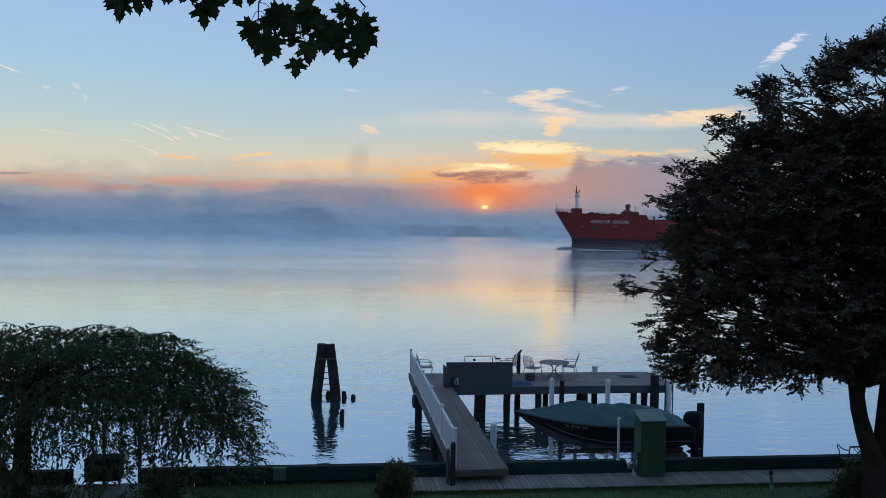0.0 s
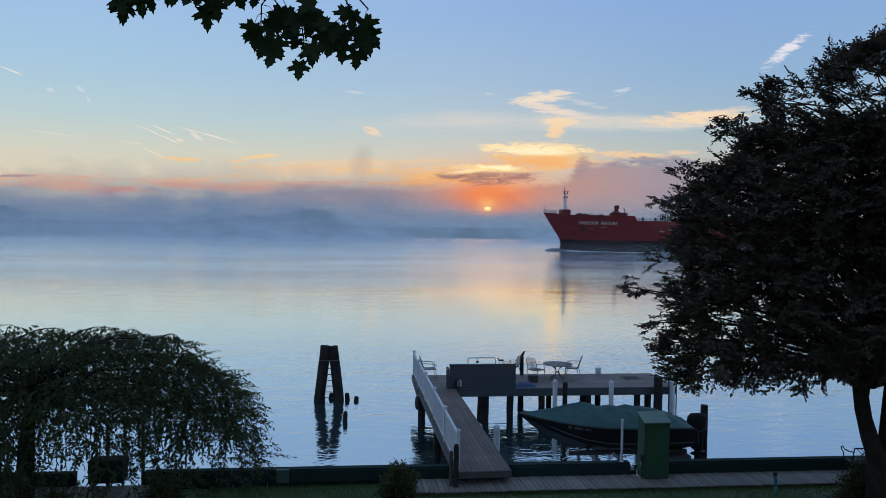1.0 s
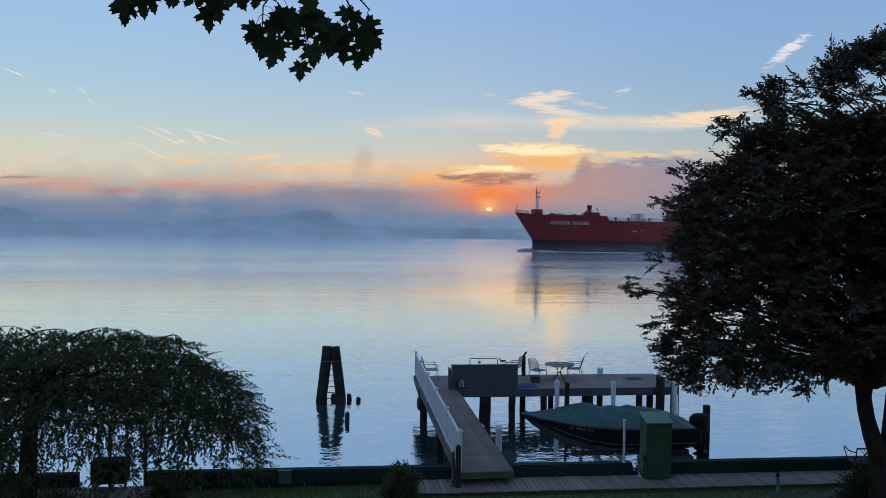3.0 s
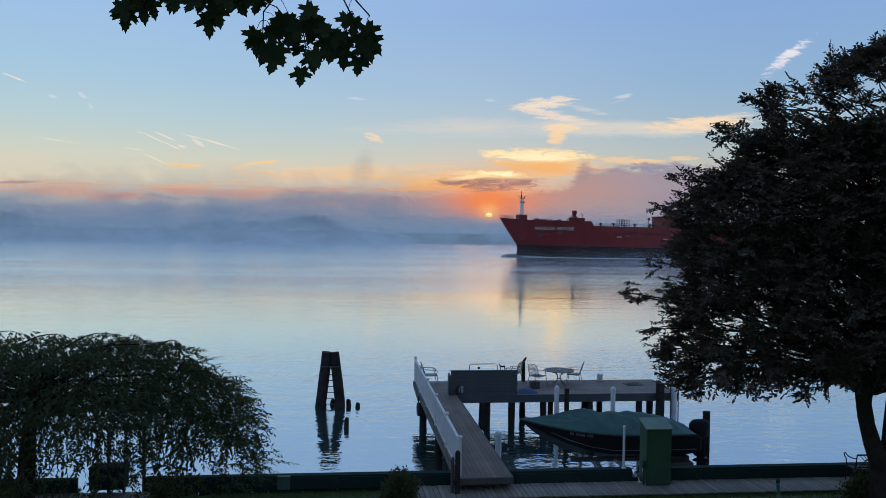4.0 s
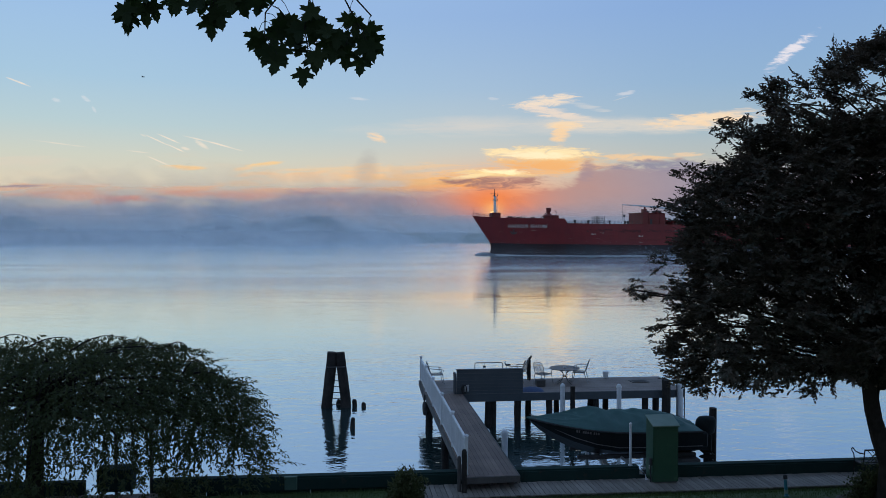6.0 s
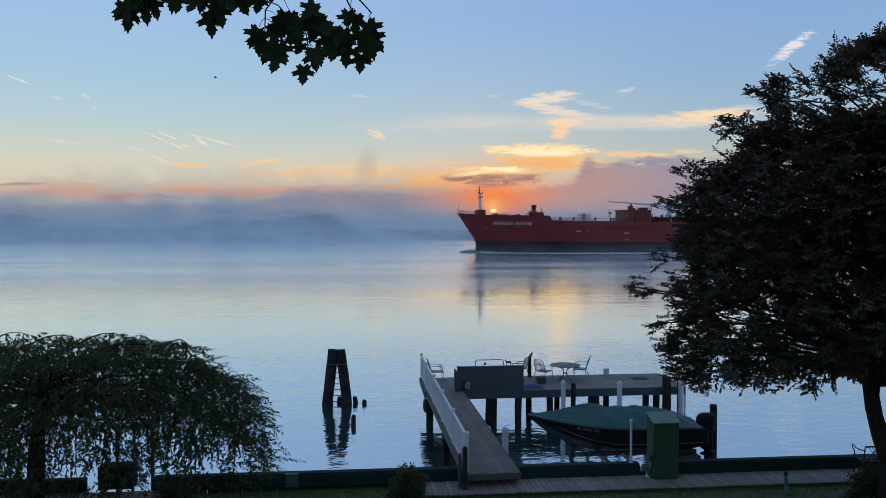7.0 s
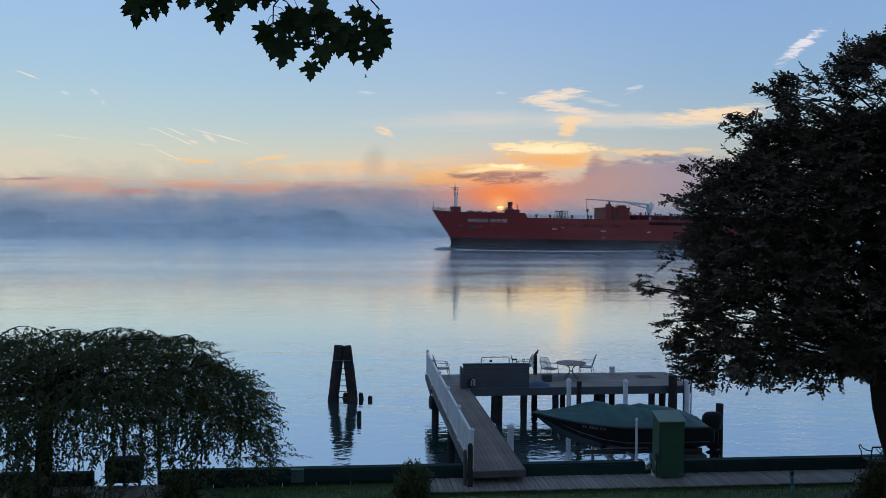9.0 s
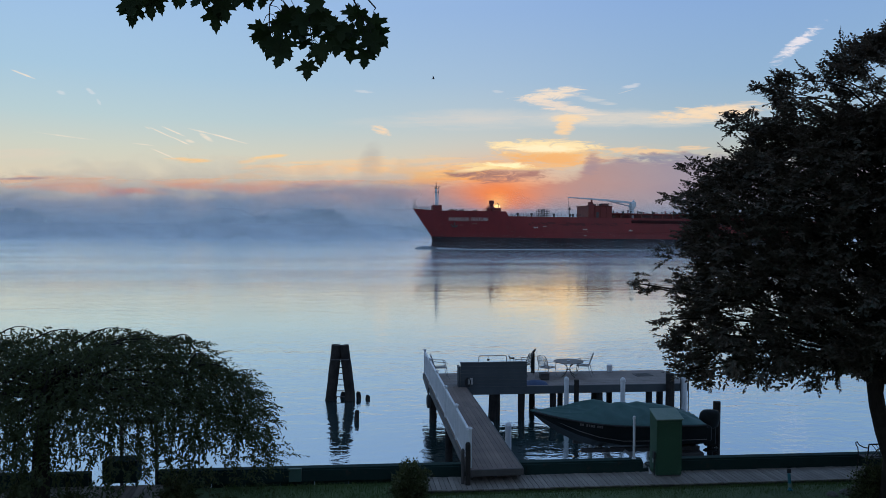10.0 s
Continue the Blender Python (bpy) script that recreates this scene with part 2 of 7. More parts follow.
    col = k.mix((fog * front).clip(), col, k.mix((w + fog_top * 0.6).step(-0.012, 0.042), srgb(114, 133, 157), srgb(147, 151, 166)))
    # the sun's disc, half behind cloud
    du, dw = (u - SUN_U) / 0.0052, (w - SUN_W) / 0.0030
    disc = ((du * du + dw * dw) * -1.0 + 1.0).step(0.0, 0.6)
    du, dw = (u - SUN_U) / 0.013, (w - SUN_W - 0.004) / 0.011
    halo = ((du * du + dw * dw) * -1.0).op("EXPONENT")
    col = k.mix((halo * front * 0.8).clip(), col, (1.15, 0.54, 0.16))
    slit = ((w - SUN_W + 0.0008).op("ABSOLUTE")).step(0.0002, 0.0010)       # a bar of cloud across it
    col = k.mix((disc * (slit * 0.6 + 0.4) * front).clip(), col, (2.2, 1.35, 0.45))
    # below the horizon
    col = k.mix(z.step(0.0, -0.03), col, srgb(96, 116, 148))
    bg = k.add("ShaderNodeBackground", Strength=0.97)
    out = k.add("ShaderNodeOutputWorld")
    k.link(col, bg.inputs[0])
    k.link(bg.outputs[0], out.inputs[0])


sky()

sun_data = bpy.data.lights.new("sun", "SUN")
sun_data.energy, sun_data.angle, sun_data.color = 0.004, radians(6.0), (1.0, 0.55, 0.25)
sun = new("sun", sun_data)
sun.matrix_world = look((SUN_U * 500, 500, SUN_W * 500 + 8), (0, 0, 8))


# ---- materials ----
def material(name, base, other, scale=3.0, rough=0.7, metal=0.0, bump=0.3, grain=(1, 1, 1), fine=30.0, spec=0.4, vary=0.12, each=False, spot=None, coat=0.0):
    """base and other: two colours that mottle; grain stretches the fine relief; each: every piece a little different."""
    m = bpy.data.materials.new(name)
    m.use_nodes = True
    k = Nodes(m.node_tree)
    co = k.add("ShaderNodeTexCoord").outputs["Object"]
    mp = k.add("ShaderNodeMapping")
    mp.inputs["Scale"].default_value = grain
    k.link(co, mp.inputs[0])
    big = k.noise(co, scale, 5.0, 0.6)
    small = k.noise(mp.outputs[0], fine, 5.0, 0.65)
    col = k.mix((big * 0.6 + small * 0.4).step(0.35, 0.65), base, other)
    if spot:
        col = k.mix(k.noise(co, scale * 2.3, 6.0, 0.7).step(0.58, 0.70), col, spot)
    if each:
        rnd = k.val(k.add("ShaderNodeObjectInfo").outputs["Random"])
        hs = k.add("ShaderNodeHueSaturation")
        k.link(rnd * (2 * vary) + (1.0 - vary), hs.inputs["Value"])
        k.link(col, hs.inputs["Color"])
        col = hs.outputs[0]
    b = k.add("ShaderNodeBsdfPrincipled", Metallic=metal)
    b.inputs["Specular IOR Level"].default_value = spec
    b.inputs["Coat Weight"].default_value = coat
    k.link(col, b.inputs["Base Color"])
    k.link((small * 0.25 + (rough - 0.12)).clip(), b.inputs["Roughness"])
    if bump:
        bp = k.add("ShaderNodeBump", Strength=bump, Distance=0.01)
        k.link(small * 0.7 + big * 0.3, bp.inputs["Height"])
        k.link(bp.outputs[0], b.inputs["Normal"])
    o = k.add("ShaderNodeOutputMaterial")
    k.link(b.outputs[0], o.inputs[0])
    return m


def leaf_material(name, base, other, glow, rough=0.55, spec=0.35):
    """Leaves: each one a little different, with light coming through."""
    m = bpy.data.materials.new(name)
    m.use_nodes = True
    k = Nodes(m.node_tree)
    g = k.add("ShaderNodeNewGeometry")
    rnd = k.val(g.outputs["Random Per Island"])
    col = k.mix(rnd, base, other)
    b = k.add("ShaderNodeBsdfPrincipled", Roughness=rough)
    b.inputs["Specular IOR Level"].default_value = spec
    k.link(col, b.inputs["Base Color"])
    t = k.add("ShaderNodeBsdfTranslucent")
    k.link(k.mix(rnd, glow, other), t.inputs[0])
    s = k.add("ShaderNodeMixShader")
    s.inputs[0].default_value = 0.3
    k.link(b.outputs[0], s.inputs[1])
    k.link(t.outputs[0], s.inputs[2])
    o = k.add("ShaderNodeOutputMaterial")
    k.link(s.outputs[0], o.inputs[0])
    return m


def water_material():
    m = bpy.data.materials.new("river_water")
    m.use_nodes = True
    k = Nodes(m.node_tree)
    co = k.add("ShaderNodeTexCoord").outputs["Object"]
    x, y, z = k.xyz(co)
    swell = k.noise(k.vec(x * 0.45, y * 1.0, 0.0), 0.55, 2.0, 0.5)
    chop = k.noise(k.vec(x * 0.55, y * 1.0, 2.0), 1.9, 2.0, 0.5, 0.4)
    fine = k.noise(k.vec(x * 0.7, y * 1.0, 5.0), 6.0, 2.0, 0.5, 0.3)
    ruffled = k.noise(k.vec(x * 0.20, y * 1.0, 7.0), 0.05, 4.0, 0.62, 0.6).step(0.40, 0.66)
    height = swell * 0.042 + chop * (ruffled * 0.026 + 0.026) + fine * (ruffled * 0.0090 + 0.0072)
    lane = k.noise(k.vec(x * 0.14, y * 0.9, 13.0), 0.075, 3.0, 0.55, 0.8).step(0.56, 0.70)      # eddy lines out in the stream
    streak = k.noise(k.vec(x * 0.12, y * 1.0, 11.0), 0.9, 2.0, 0.5, 0.5)
    height = height + streak * (lane * 0.055)
    deep = k.add("ShaderNodeBsdfDiffuse")
    deep.inputs[0].default_value = (0.020, 0.056, 0.060, 1)
    skin = k.add("ShaderNodeBsdfGlossy")
    skin.inputs[0].default_value = (0.91, 0.965, 0.99, 1)
    open_river = y.step(25.0, 150.0)            # finer, blurred ripples out in the stream
    k.link(ruffled * 0.05 + 0.02 + open_river * 0.13, skin.inputs["Roughness"])
    bp = k.add("ShaderNodeBump", Distance=1.0)
    k.link(y.step(4.0, 42.0) * -0.56 + 0.86, bp.inputs["Strength"])
    k.link(height, bp.inputs["Height"])
    k.link(bp.outputs[0], skin.inputs["Normal"])
    fr = k.add("ShaderNodeFresnel", IOR=1.333)
    b = k.add("ShaderNodeMixShader")
    k.link((k.val(fr.outputs[0]) * 0.72 + 0.60).clip(), b.inputs[0])
    k.link(deep.outputs[0], b.inputs[1])
    k.link(skin.outputs[0], b.inputs[2])
    o = k.add("ShaderNodeOutputMaterial")
    k.link(b.outputs[0], o.inputs[0])
    return m


def mist_material(name, low, high, amount, seed, soft=40.0, base=0.0, end=None, tall=1.6, rise=2.5, patchy=0.0):
    """A veil of fog: thicker low down, ragged above; it scatters what light there is."""
    m = bpy.data.materials.new(name)
    m.use_nodes = True
    k = Nodes(m.node_tree)
    co = k.add("ShaderNodeTexCoord").outputs["Object"]
    x, y, z = k.xyz(co)
    n = k.noise(k.vec(x * 1.0 + z * 0.5, seed, z * tall), 1.0 / soft, 5.0, 0.58, 0.4)
    patch = k.noise(k.vec(x * 1.0, seed + 5.0, z * 0.2), 0.22 / soft, 3.0, 0.5)
    a = (z + (n - 0.5) * (high - low) * 1.6).step(high, low)
    a = a * z.step(base, base + rise) * (n.step(0.25, 0.75) * 0.7 + 0.3) * (patch.step(0.36, 0.60) * patchy + (1.0 - patchy)) * amount
    if end is not None:                       # the bank thins out towards its right end
        a = a * x.step(end, end - 90.0)
    d = k.add("ShaderNodeBsdfDiffuse")
    d.inputs[0].default_value = (0.65, 0.70, 0.76, 1)
    t = k.add("ShaderNodeBsdfTranslucent")
    t.inputs[0].default_value = (0.65, 0.70, 0.76, 1)
    s = k.add("ShaderNodeMixShader")
    s.inputs[0].default_value = 0.5
    k.link(d.outputs[0], s.inputs[1])
    k.link(t.outputs[0], s.inputs[2])
    tr = k.add("ShaderNodeBsdfTransparent")
    mx = k.add("ShaderNodeMixShader")
    k.link(a.clip(), mx.inputs[0])
    k.link(tr.outputs[0], mx.inputs[1])
    k.link(s.outputs[0], mx.inputs[2])
    o = k.add("ShaderNodeOutputMaterial")
    k.link(mx.outputs[0], o.inputs[0])
    return m


WATER = water_material()
GRASS = material("lawn_grass", (0.030, 0.060, 0.016), (0.055, 0.085, 0.025), 1.5, 0.85, bump=0.8, fine=60)
BLADE = leaf_material("grass_blade", (0.035, 0.07, 0.018), (0.07, 0.10, 0.03), (0.06, 0.10, 0.02))
GREEN_WALL = material("painted_steel_green", (0.008, 0.021, 0.020), (0.012, 0.029, 0.027), 1.2, 0.8, spec=0.08, spot=(0.026, 0.028, 0.024))
BOARD = material("weathered_board", (0.125, 0.108, 0.094), (0.20, 0.175, 0.155), 1.2, 0.8, grain=(14, 1, 8), fine=9, bump=0.5, each=True, vary=0.2, spot=(0.15, 0.14, 0.13))
PIER_BOARD = material("stained_pier_board", (0.092, 0.066, 0.058), (0.150, 0.108, 0.092), 1.0, 0.75, grain=(14, 1, 8), fine=9, bump=0.5, each=True, vary=0.15)
DARK_WOOD = material("dark_timber", (0.035, 0.034, 0.036), (0.065, 0.06, 0.058), 1.5, 0.75, grain=(3, 3, 0.6), fine=14, bump=0.6)
SCREEN_WOOD = material("slate_painted_board", (0.030, 0.039, 0.048), (0.046, 0.055, 0.064), 1.0, 0.6, grain=(1, 8, 8), fine=10, each=True, vary=0.08)
PILE_WOOD = material("creosoted_pile", (0.014, 0.013, 0.014), (0.032, 0.029, 0.027), 2.0, 0.9, spec=0.1, grain=(5, 5, 0.5), fine=10, bump=1.0)
WHITE = material("white_vinyl", (0.40, 0.42, 0.45), (0.50, 0.51, 0.54), 2.0, 0.5, bump=0.1, spot=(0.36, 0.38, 0.39))
HULL_RED = material("tanker_red", (0.122, 0.009, 0.010), (0.172, 0.013, 0.013), 0.06, 0.5, fine=0.5, grain=(1, 1, 0.25), bump=0.1, spot=(0.14, 0.020, 0.018))
HULL_BOTTOM = material("tanker_bottom", (0.018, 0.019, 0.023), (0.040, 0.022, 0.022), 0.05, 0.7, fine=0.4, grain=(1, 1, 0.25), bump=0.1, spec=0.1)
BARK = material("tree_bark", (0.014, 0.012, 0.011), (0.032, 0.028, 0.024), 3.0, 0.95, spec=0.1, grain=(4, 4, 0.7), fine=14, bump=1.2)
LEAF_COPPER = leaf_material("copper_beech_leaf", (0.034, 0.045, 0.034), (0.078, 0.058, 0.044), (0.11, 0.055, 0.035), 0.6, 0.2)
LEAF_GREEN = leaf_material("weeping_leaf", (0.018, 0.031, 0.016), (0.048, 0.057, 0.025), (0.11, 0.12, 0.035), 0.6, 0.12)
LEAF_MAPLE = leaf_material("maple_leaf", (0.014, 0.024, 0.010), (0.024, 0.034, 0.012), (0.02, 0.035, 0.006), 0.7, 0.1)


# ---- mesh helpers ----
def mesh_of(name, bm, mat, smooth=False):
    me = bpy.data.meshes.new(name)
    bm.to_mesh(me)
    bm.free()
    for m in (mat if isinstance(mat, (list, tuple)) else [mat]):
        me.materials.append(m)
    if smooth:
        me.shade_smooth()
    return me


def part(name, bm, mat, parent, label="", smooth=False, at=None):
    ob = new(name, mesh_of(name, bm, mat, smooth))
    ob.parent = parent
    if at is not None:
        ob.matrix_basis = at
    if label:
        ob["label"] = label
    return ob


def share(name, ob, parent, at):
    """Another object on the same mesh."""
    o = new(name, ob.data)
    o.parent = parent
    o.matrix_basis = at
    return o


def thing(name, label, category, m=None, group="", kind=""):
    ob = tagged(new(name), label, category, group, kind)
    ob.empty_display_size = 0.2
    if m is not None:
        ob.matrix_basis = m
    return ob


def box(bm, x0, x1, y0, y1, z0, z1, m=None, bevel=0.0):
    vs = [Vector((x, y, z)) for x in (x0, x1) for y in (y0, y1) for z in (z0, z1)]
    made = [bm.verts.new(m @ v if m else v) for v in vs]
    fs = [bm.faces.new([made[i] for i in f]) for f in ((0, 1, 3, 2), (4, 6, 7, 5), (0, 4, 5, 1), (2, 3, 7, 6), (0, 2, 6, 4), (1, 5, 7, 3))]
    if bevel:
        es = {e for f in fs for e in f.edges}
        bmesh.ops.bevel(bm, geom=list(es), offset=bevel, segments=1, affect="EDGES")
    return bm


def boxed(*a, **kw):
    return box(bmesh.new(), *a, **kw)


def tube(bm, pts, radii, n=8, caps=True, uneven=0.0, seed=0):
    """A tapered tube along points."""
    rng = random.Random(seed)
    if not isinstance(radii, (list, tuple)):
        radii = [radii] * len(pts)
    pts = [Vector(p) for p in pts]
    rings = []
    side = None
    for i, (p, r) in enumerate(zip(pts, radii)):
        way = (pts[min(i + 1, len(pts) - 1)] - pts[max(i - 1, 0)]).normalized()
        if side is None:
            side = way.orthogonal().normalized()
        side = (side - way * side.dot(way)).normalized()
        up = way.cross(side)
        rings.append([bm.verts.new(p + (side * math.cos(a) + up * math.sin(a)) * r * (1 + rng.uniform(-uneven, uneven)))
                      for a in (j * math.tau / n for j in range(n))])
    for a, b in zip(rings, rings[1:]):
        for j in range(n):
            bm.faces.new((a[j], a[(j + 1) % n], b[(j + 1) % n], b[j]))
    if caps:
        bm.faces.new(rings[0][::-1])
        bm.faces.new(rings[-1])
    return bm


def tubed(*a, **kw):
    return tube(bmesh.new(), *a, **kw)


def lathe(bm, prof, n=16, at=(0, 0, 0)):
    o = Vector(at)
    rings = [[bm.verts.new(o + Vector((r * math.cos(j * math.tau / n), r * math.sin(j * math.tau / n), z))) for j in range(n)] for r, z in prof]
    for a, b in zip(rings, rings[1:]):
        for j in range(n):
            bm.faces.new((a[j], a[(j + 1) % n], b[(j + 1) % n], b[j]))
    bm.faces.new(rings[0][::-1])
    bm.faces.new(rings[-1])
    return bm


def raw(name, verts, faces, mat, smooth=False):
    me = bpy.data.meshes.new(name)
    me.from_pydata(verts, [], faces)
    me.materials.append(mat)
    if smooth:
        me.shade_smooth()
    return me


# ---- ground, river, far bank ----
SHORE = pose(0, 22.0, 0, 0, 0, 5.5)      # along the seawall; y away over the water


def ground():
    """The lawn falls from the house to the boardwalk and reaches on to both sides."""
    vs, fs = [], []
    ys = [-0.25, -1.7, -1.72, -3, -6, -12, -22, -40, -120, -600, -1500]
    zs = [0.98, 0.98, 1.10, 1.14, 1.25, 1.6, 2.4, 3.0, 4.0, 6.0, 8.0]
    xs = [-1500, -400, -120, -50, -30, -20, -12, -8, -4, 0, 4, 8, 12, 16, 24, 40, 80, 200, 600, 1500]
    for y, z in zip(ys, zs):
        for x in xs:
            vs.append(SHORE @ Vector((x, y, z + (noise.noise((x * 0.3, y * 0.4, 0)) * 0.03 if y < -1.72 else 0))))
    n = len(xs)
    for j in range(len(ys) - 1):
        for i in range(n - 1):
            a = j * n + i
            fs.append((a, a + n, a + n + 1, a + 1))
    tagged(new("ground", raw("ground", vs, fs, GRASS, True)), "dark green lawn falling to the seawall", "lawn", kind="structure")


def river():
    vs, fs = [], []
    xs = [-3000, -1000, -300, -100, -30, 30, 100, 300, 1000, 3000]
    ys = [-60, 0, 40, 100, 300, 700, 1500]
    for y in ys:
        for x in xs:
            vs.append((x, y, 0))
    n = len(xs)
    for j in range(len(ys) - 1):
        for i in range(n - 1):
            a = j * n + i
            fs.append((a, a + 1, a + n + 1, a + n))
    ob = new("water", raw("water", vs, fs, WATER))
    ob.matrix_basis = pose(0, 22.3, 0, 0, 0, 5.5)
    return tagged(ob, "calm blue-grey river with light ripples at sunrise", "river", kind="structure")


ground()
water = river()


def far_bank():
    """Low wooded shore across the river."""
    vs, fs = [], []
    xs = list(range(-1800, 1801, 60))
    rows = [(600, -0.3), (606, 1.2), (640, 3.0), (800, 4.0), (3000, 6.0), (4500, 8.0)]
    for y, z in rows:
        for x in xs:
            vs.append((x * (1 + max(0, y - 640) / 1500), y + (noise.noise((x * 0.004, 1, 0)) * 18 if y < 700 else 0), z))
    n = len(xs)
    for j in range(len(rows) - 1):
        for i in range(n - 1):
            a = j * n + i
            fs.append((a, a + 1, a + n + 1, a + n))
    tagged(new("ground_far", raw("ground_far", vs, fs, GRASS, True)), "low green river bank far off in fog", "river bank", kind="structure")


def far_woods():
    """Clumped crowns along the far bank."""
    rng = np.random.default_rng(4)
    verts, faces = [], []
    for i in range(900):
        x = rng.uniform(-640, -30)
        y = 622 + rng.uniform(0, 40)
        u = x / y
        h = (9 if x < -70 else 5) + 3 * noise.noise((x * 0.02, 0, 0)) + rng.uniform(-1, 1)
        h += 15 / (1 + math.exp((u + 0.146) / 0.006)) / (1 + math.exp(-(u + 0.215) / 0.012)) + 5 * math.exp(-((u + 0.245) / 0.03) ** 2) + 8 * math.exp(-((u + 0.31) / 0.04) ** 2) + 15 * math.exp(-((u + 0.59) / 0.035) ** 2)
        r = rng.uniform(3.0, 5.5)
        for c in range(7):                      # a crown of leafy clumps
            cz = rng.uniform(0.25, 0.95) * h
            rr = r * (1.1 - 0.55 * cz / h) * rng.uniform(0.5, 0.9)
            ca = rng.uniform(0, math.tau)
            cx, cy = x + math.cos(ca) * r * 0.6, y + math.sin(ca) * r * 0.6
            k = len(verts)
            for a in range(4):
                for b in range(6):
                    th, ph = math.pi * (a + 0.5) / 4, math.tau * b / 6
                    q = rr * rng.uniform(0.75, 1.2)
                    verts.append((cx + q * math.sin(th) * math.cos(ph), cy + q * math.sin(th) * math.sin(ph), max(1.0, cz + q * 0.8 * math.cos(th))))
            for a in range(3):
                for b in range(6):
                    faces.append((k + a * 6 + b, k + a * 6 + (b + 1) % 6, k + a * 6 + 6 + (b + 1) % 6, k + a * 6 + 6 + b))
    tagged(new("far_woods", raw("far_woods", verts, faces, LEAF_FAR)), "woods on the far bank, grey in the fog", "woods", kind="stuff")


def veil(y, low, high, amount, seed, soft, half, base=0.0, end=None, tall=1.6, rise=2.5, patchy=0.0):
    """One upright layer of fog."""
    vs = [(-half, 0, 0.02), (half, 0, 0.02), (half, 0, high * 2.2), (-half, 0, high * 2.2)]
    ob = new("fog_layer", raw("fog_layer", vs, [(0, 1, 2, 3)], mist_material("fog", low, high, amount, seed, soft, base, end, tall, rise, patchy)))
    ob.matrix_basis = pose(0, y, 0)
    ob.visible_shadow = False
    return tagged(ob, "thin layer of river fog lying on the water", "fog", kind="stuff")


LEAF_FAR = material("far_foliage", (0.03, 0.045, 0.02), (0.05, 0.06, 0.03), 0.2, 0.9, fine=1.0, bump=0.0)
far_bank()
far_woods()
veil(590, 30, 62, 0.93, 1.0, 60, 1500, -6, 25)
veil(560, 10, 34, 0.93, 2.0, 50, 1500, -6)
veil(470, 5, 21, 0.62, 3.0, 40, 1200, -4)
veil(350, 1, 11, 0.38, 4.0, 30, 900, -1, tall=0.7, patchy=0.4)
veil(242, -1, 5.0, 0.32, 5.0, 11, 600, -1, tall=0.55, rise=1.5, patchy=0.8)
veil(160, 0, 7, 0.32, 7.0, 16, 500, 0, tall=0.4, patchy=0.5)
veil(95, 0, 6, 0.22, 9.0, 10, 300, 0, tall=0.3, patchy=0.5)


# ---- seawall and boardwalk ----
def at_shore(x, y, z, turn=0.0):
    return SHORE @ pose(x, y, z, 0, 0, turn)


def seawall():
    wall = thing("seawall", "dark green steel seawall with a flat cap", "seawall", SHORE, kind="structure")
    sheet = bmesh.new()
    runs = ((-60.0, -10.4), (-8.5, 5.96), (6.24, 80.0))     # a gap for a hoist, and a notch beside the lift cabinet
    for a, b in runs:
        x = a
        while x < b - 0.02:                   # folded sheet piling
            e = min(x + 0.5, b)
            y0 = 0.10 * (int(round((x - a) * 2)) % 2)
            box(sheet, x, e, y0 - 0.08, y0, -1.5, 1.36)
            x = e
    box(sheet, 5.96, 6.24, -0.08, 0.0, -1.5, 1.16)
    box(sheet, -10.4, -8.5, -0.08, 0.0, -1.5, 1.0)
    part("sheet_piling", sheet, GREEN_WALL, wall)
    for a, b in runs:
        n = max(1, round((b - a) / 4))
        for i in range(n):
            p, q = a + (b - a) * i / n, a + (b - a) * (i + 1) / n
            part("cap", boxed(p + 0.004, q - 0.004, -0.12, 0.13, 1.36, 1.45, bevel=0.008), GREEN_WALL, wall)
            part("waler", boxed(p + 0.003, q - 0.003, -0.17, -0.122, 1.06, 1.40, bevel=0.006), GREEN_WALL, wall)
    return wall


seawall()


def boardwalk(name, x0, x1):
    walkway = thing(name, "weathered grey plank boardwalk beside the seawall", "boardwalk", SHORE, kind="structure")
    rng = random.Random(5)
    proto, x, i = None, x0, 0
    for y in (-1.18, -0.72, -0.28):
        part("joist", boxed(x0, x1, y - 0.03, y + 0.03, 0.98, 1.058), DARK_WOOD, walkway)
    while x < x1:
        at = pose(x, -1.30 + rng.uniform(-0.02, 0.02), 1.06 + rng.uniform(-0.003, 0.003), 0, rng.uniform(-0.6, 0.6), 3.0 + rng.uniform(-0.35, 0.35))
        if proto is None:
            proto = part("plank", boxed(0, 0.136, 0, 1.12, 0, 0.038, bevel=0.005), BOARD, walkway, at=at)
        else:
            share("plank", proto, walkway, at)
        x += 0.148


# ---- the pier ----
PIER = pose(0.6, 21.27, 0, 0, 0, 7.4)
DECK = pose(0.74, 32.28, 0, 0, 0, 5.8)


def pile(parent, x, y, top, r=0.14, mat=None, name="post", label="", seed=0, bottom=-2.0):
    rng = random.Random(seed)
    pts = [(x + rng.uniform(-0.01, 0.01), y, bottom + (top - bottom) * i / 6) for i in range(7)]
    return part(name, tubed(pts, [r * (1 + rng.uniform(-0.05, 0.05)) for _ in pts], 12, uneven=0.05, seed=seed), mat or PILE_WOOD, parent, label, smooth=False)


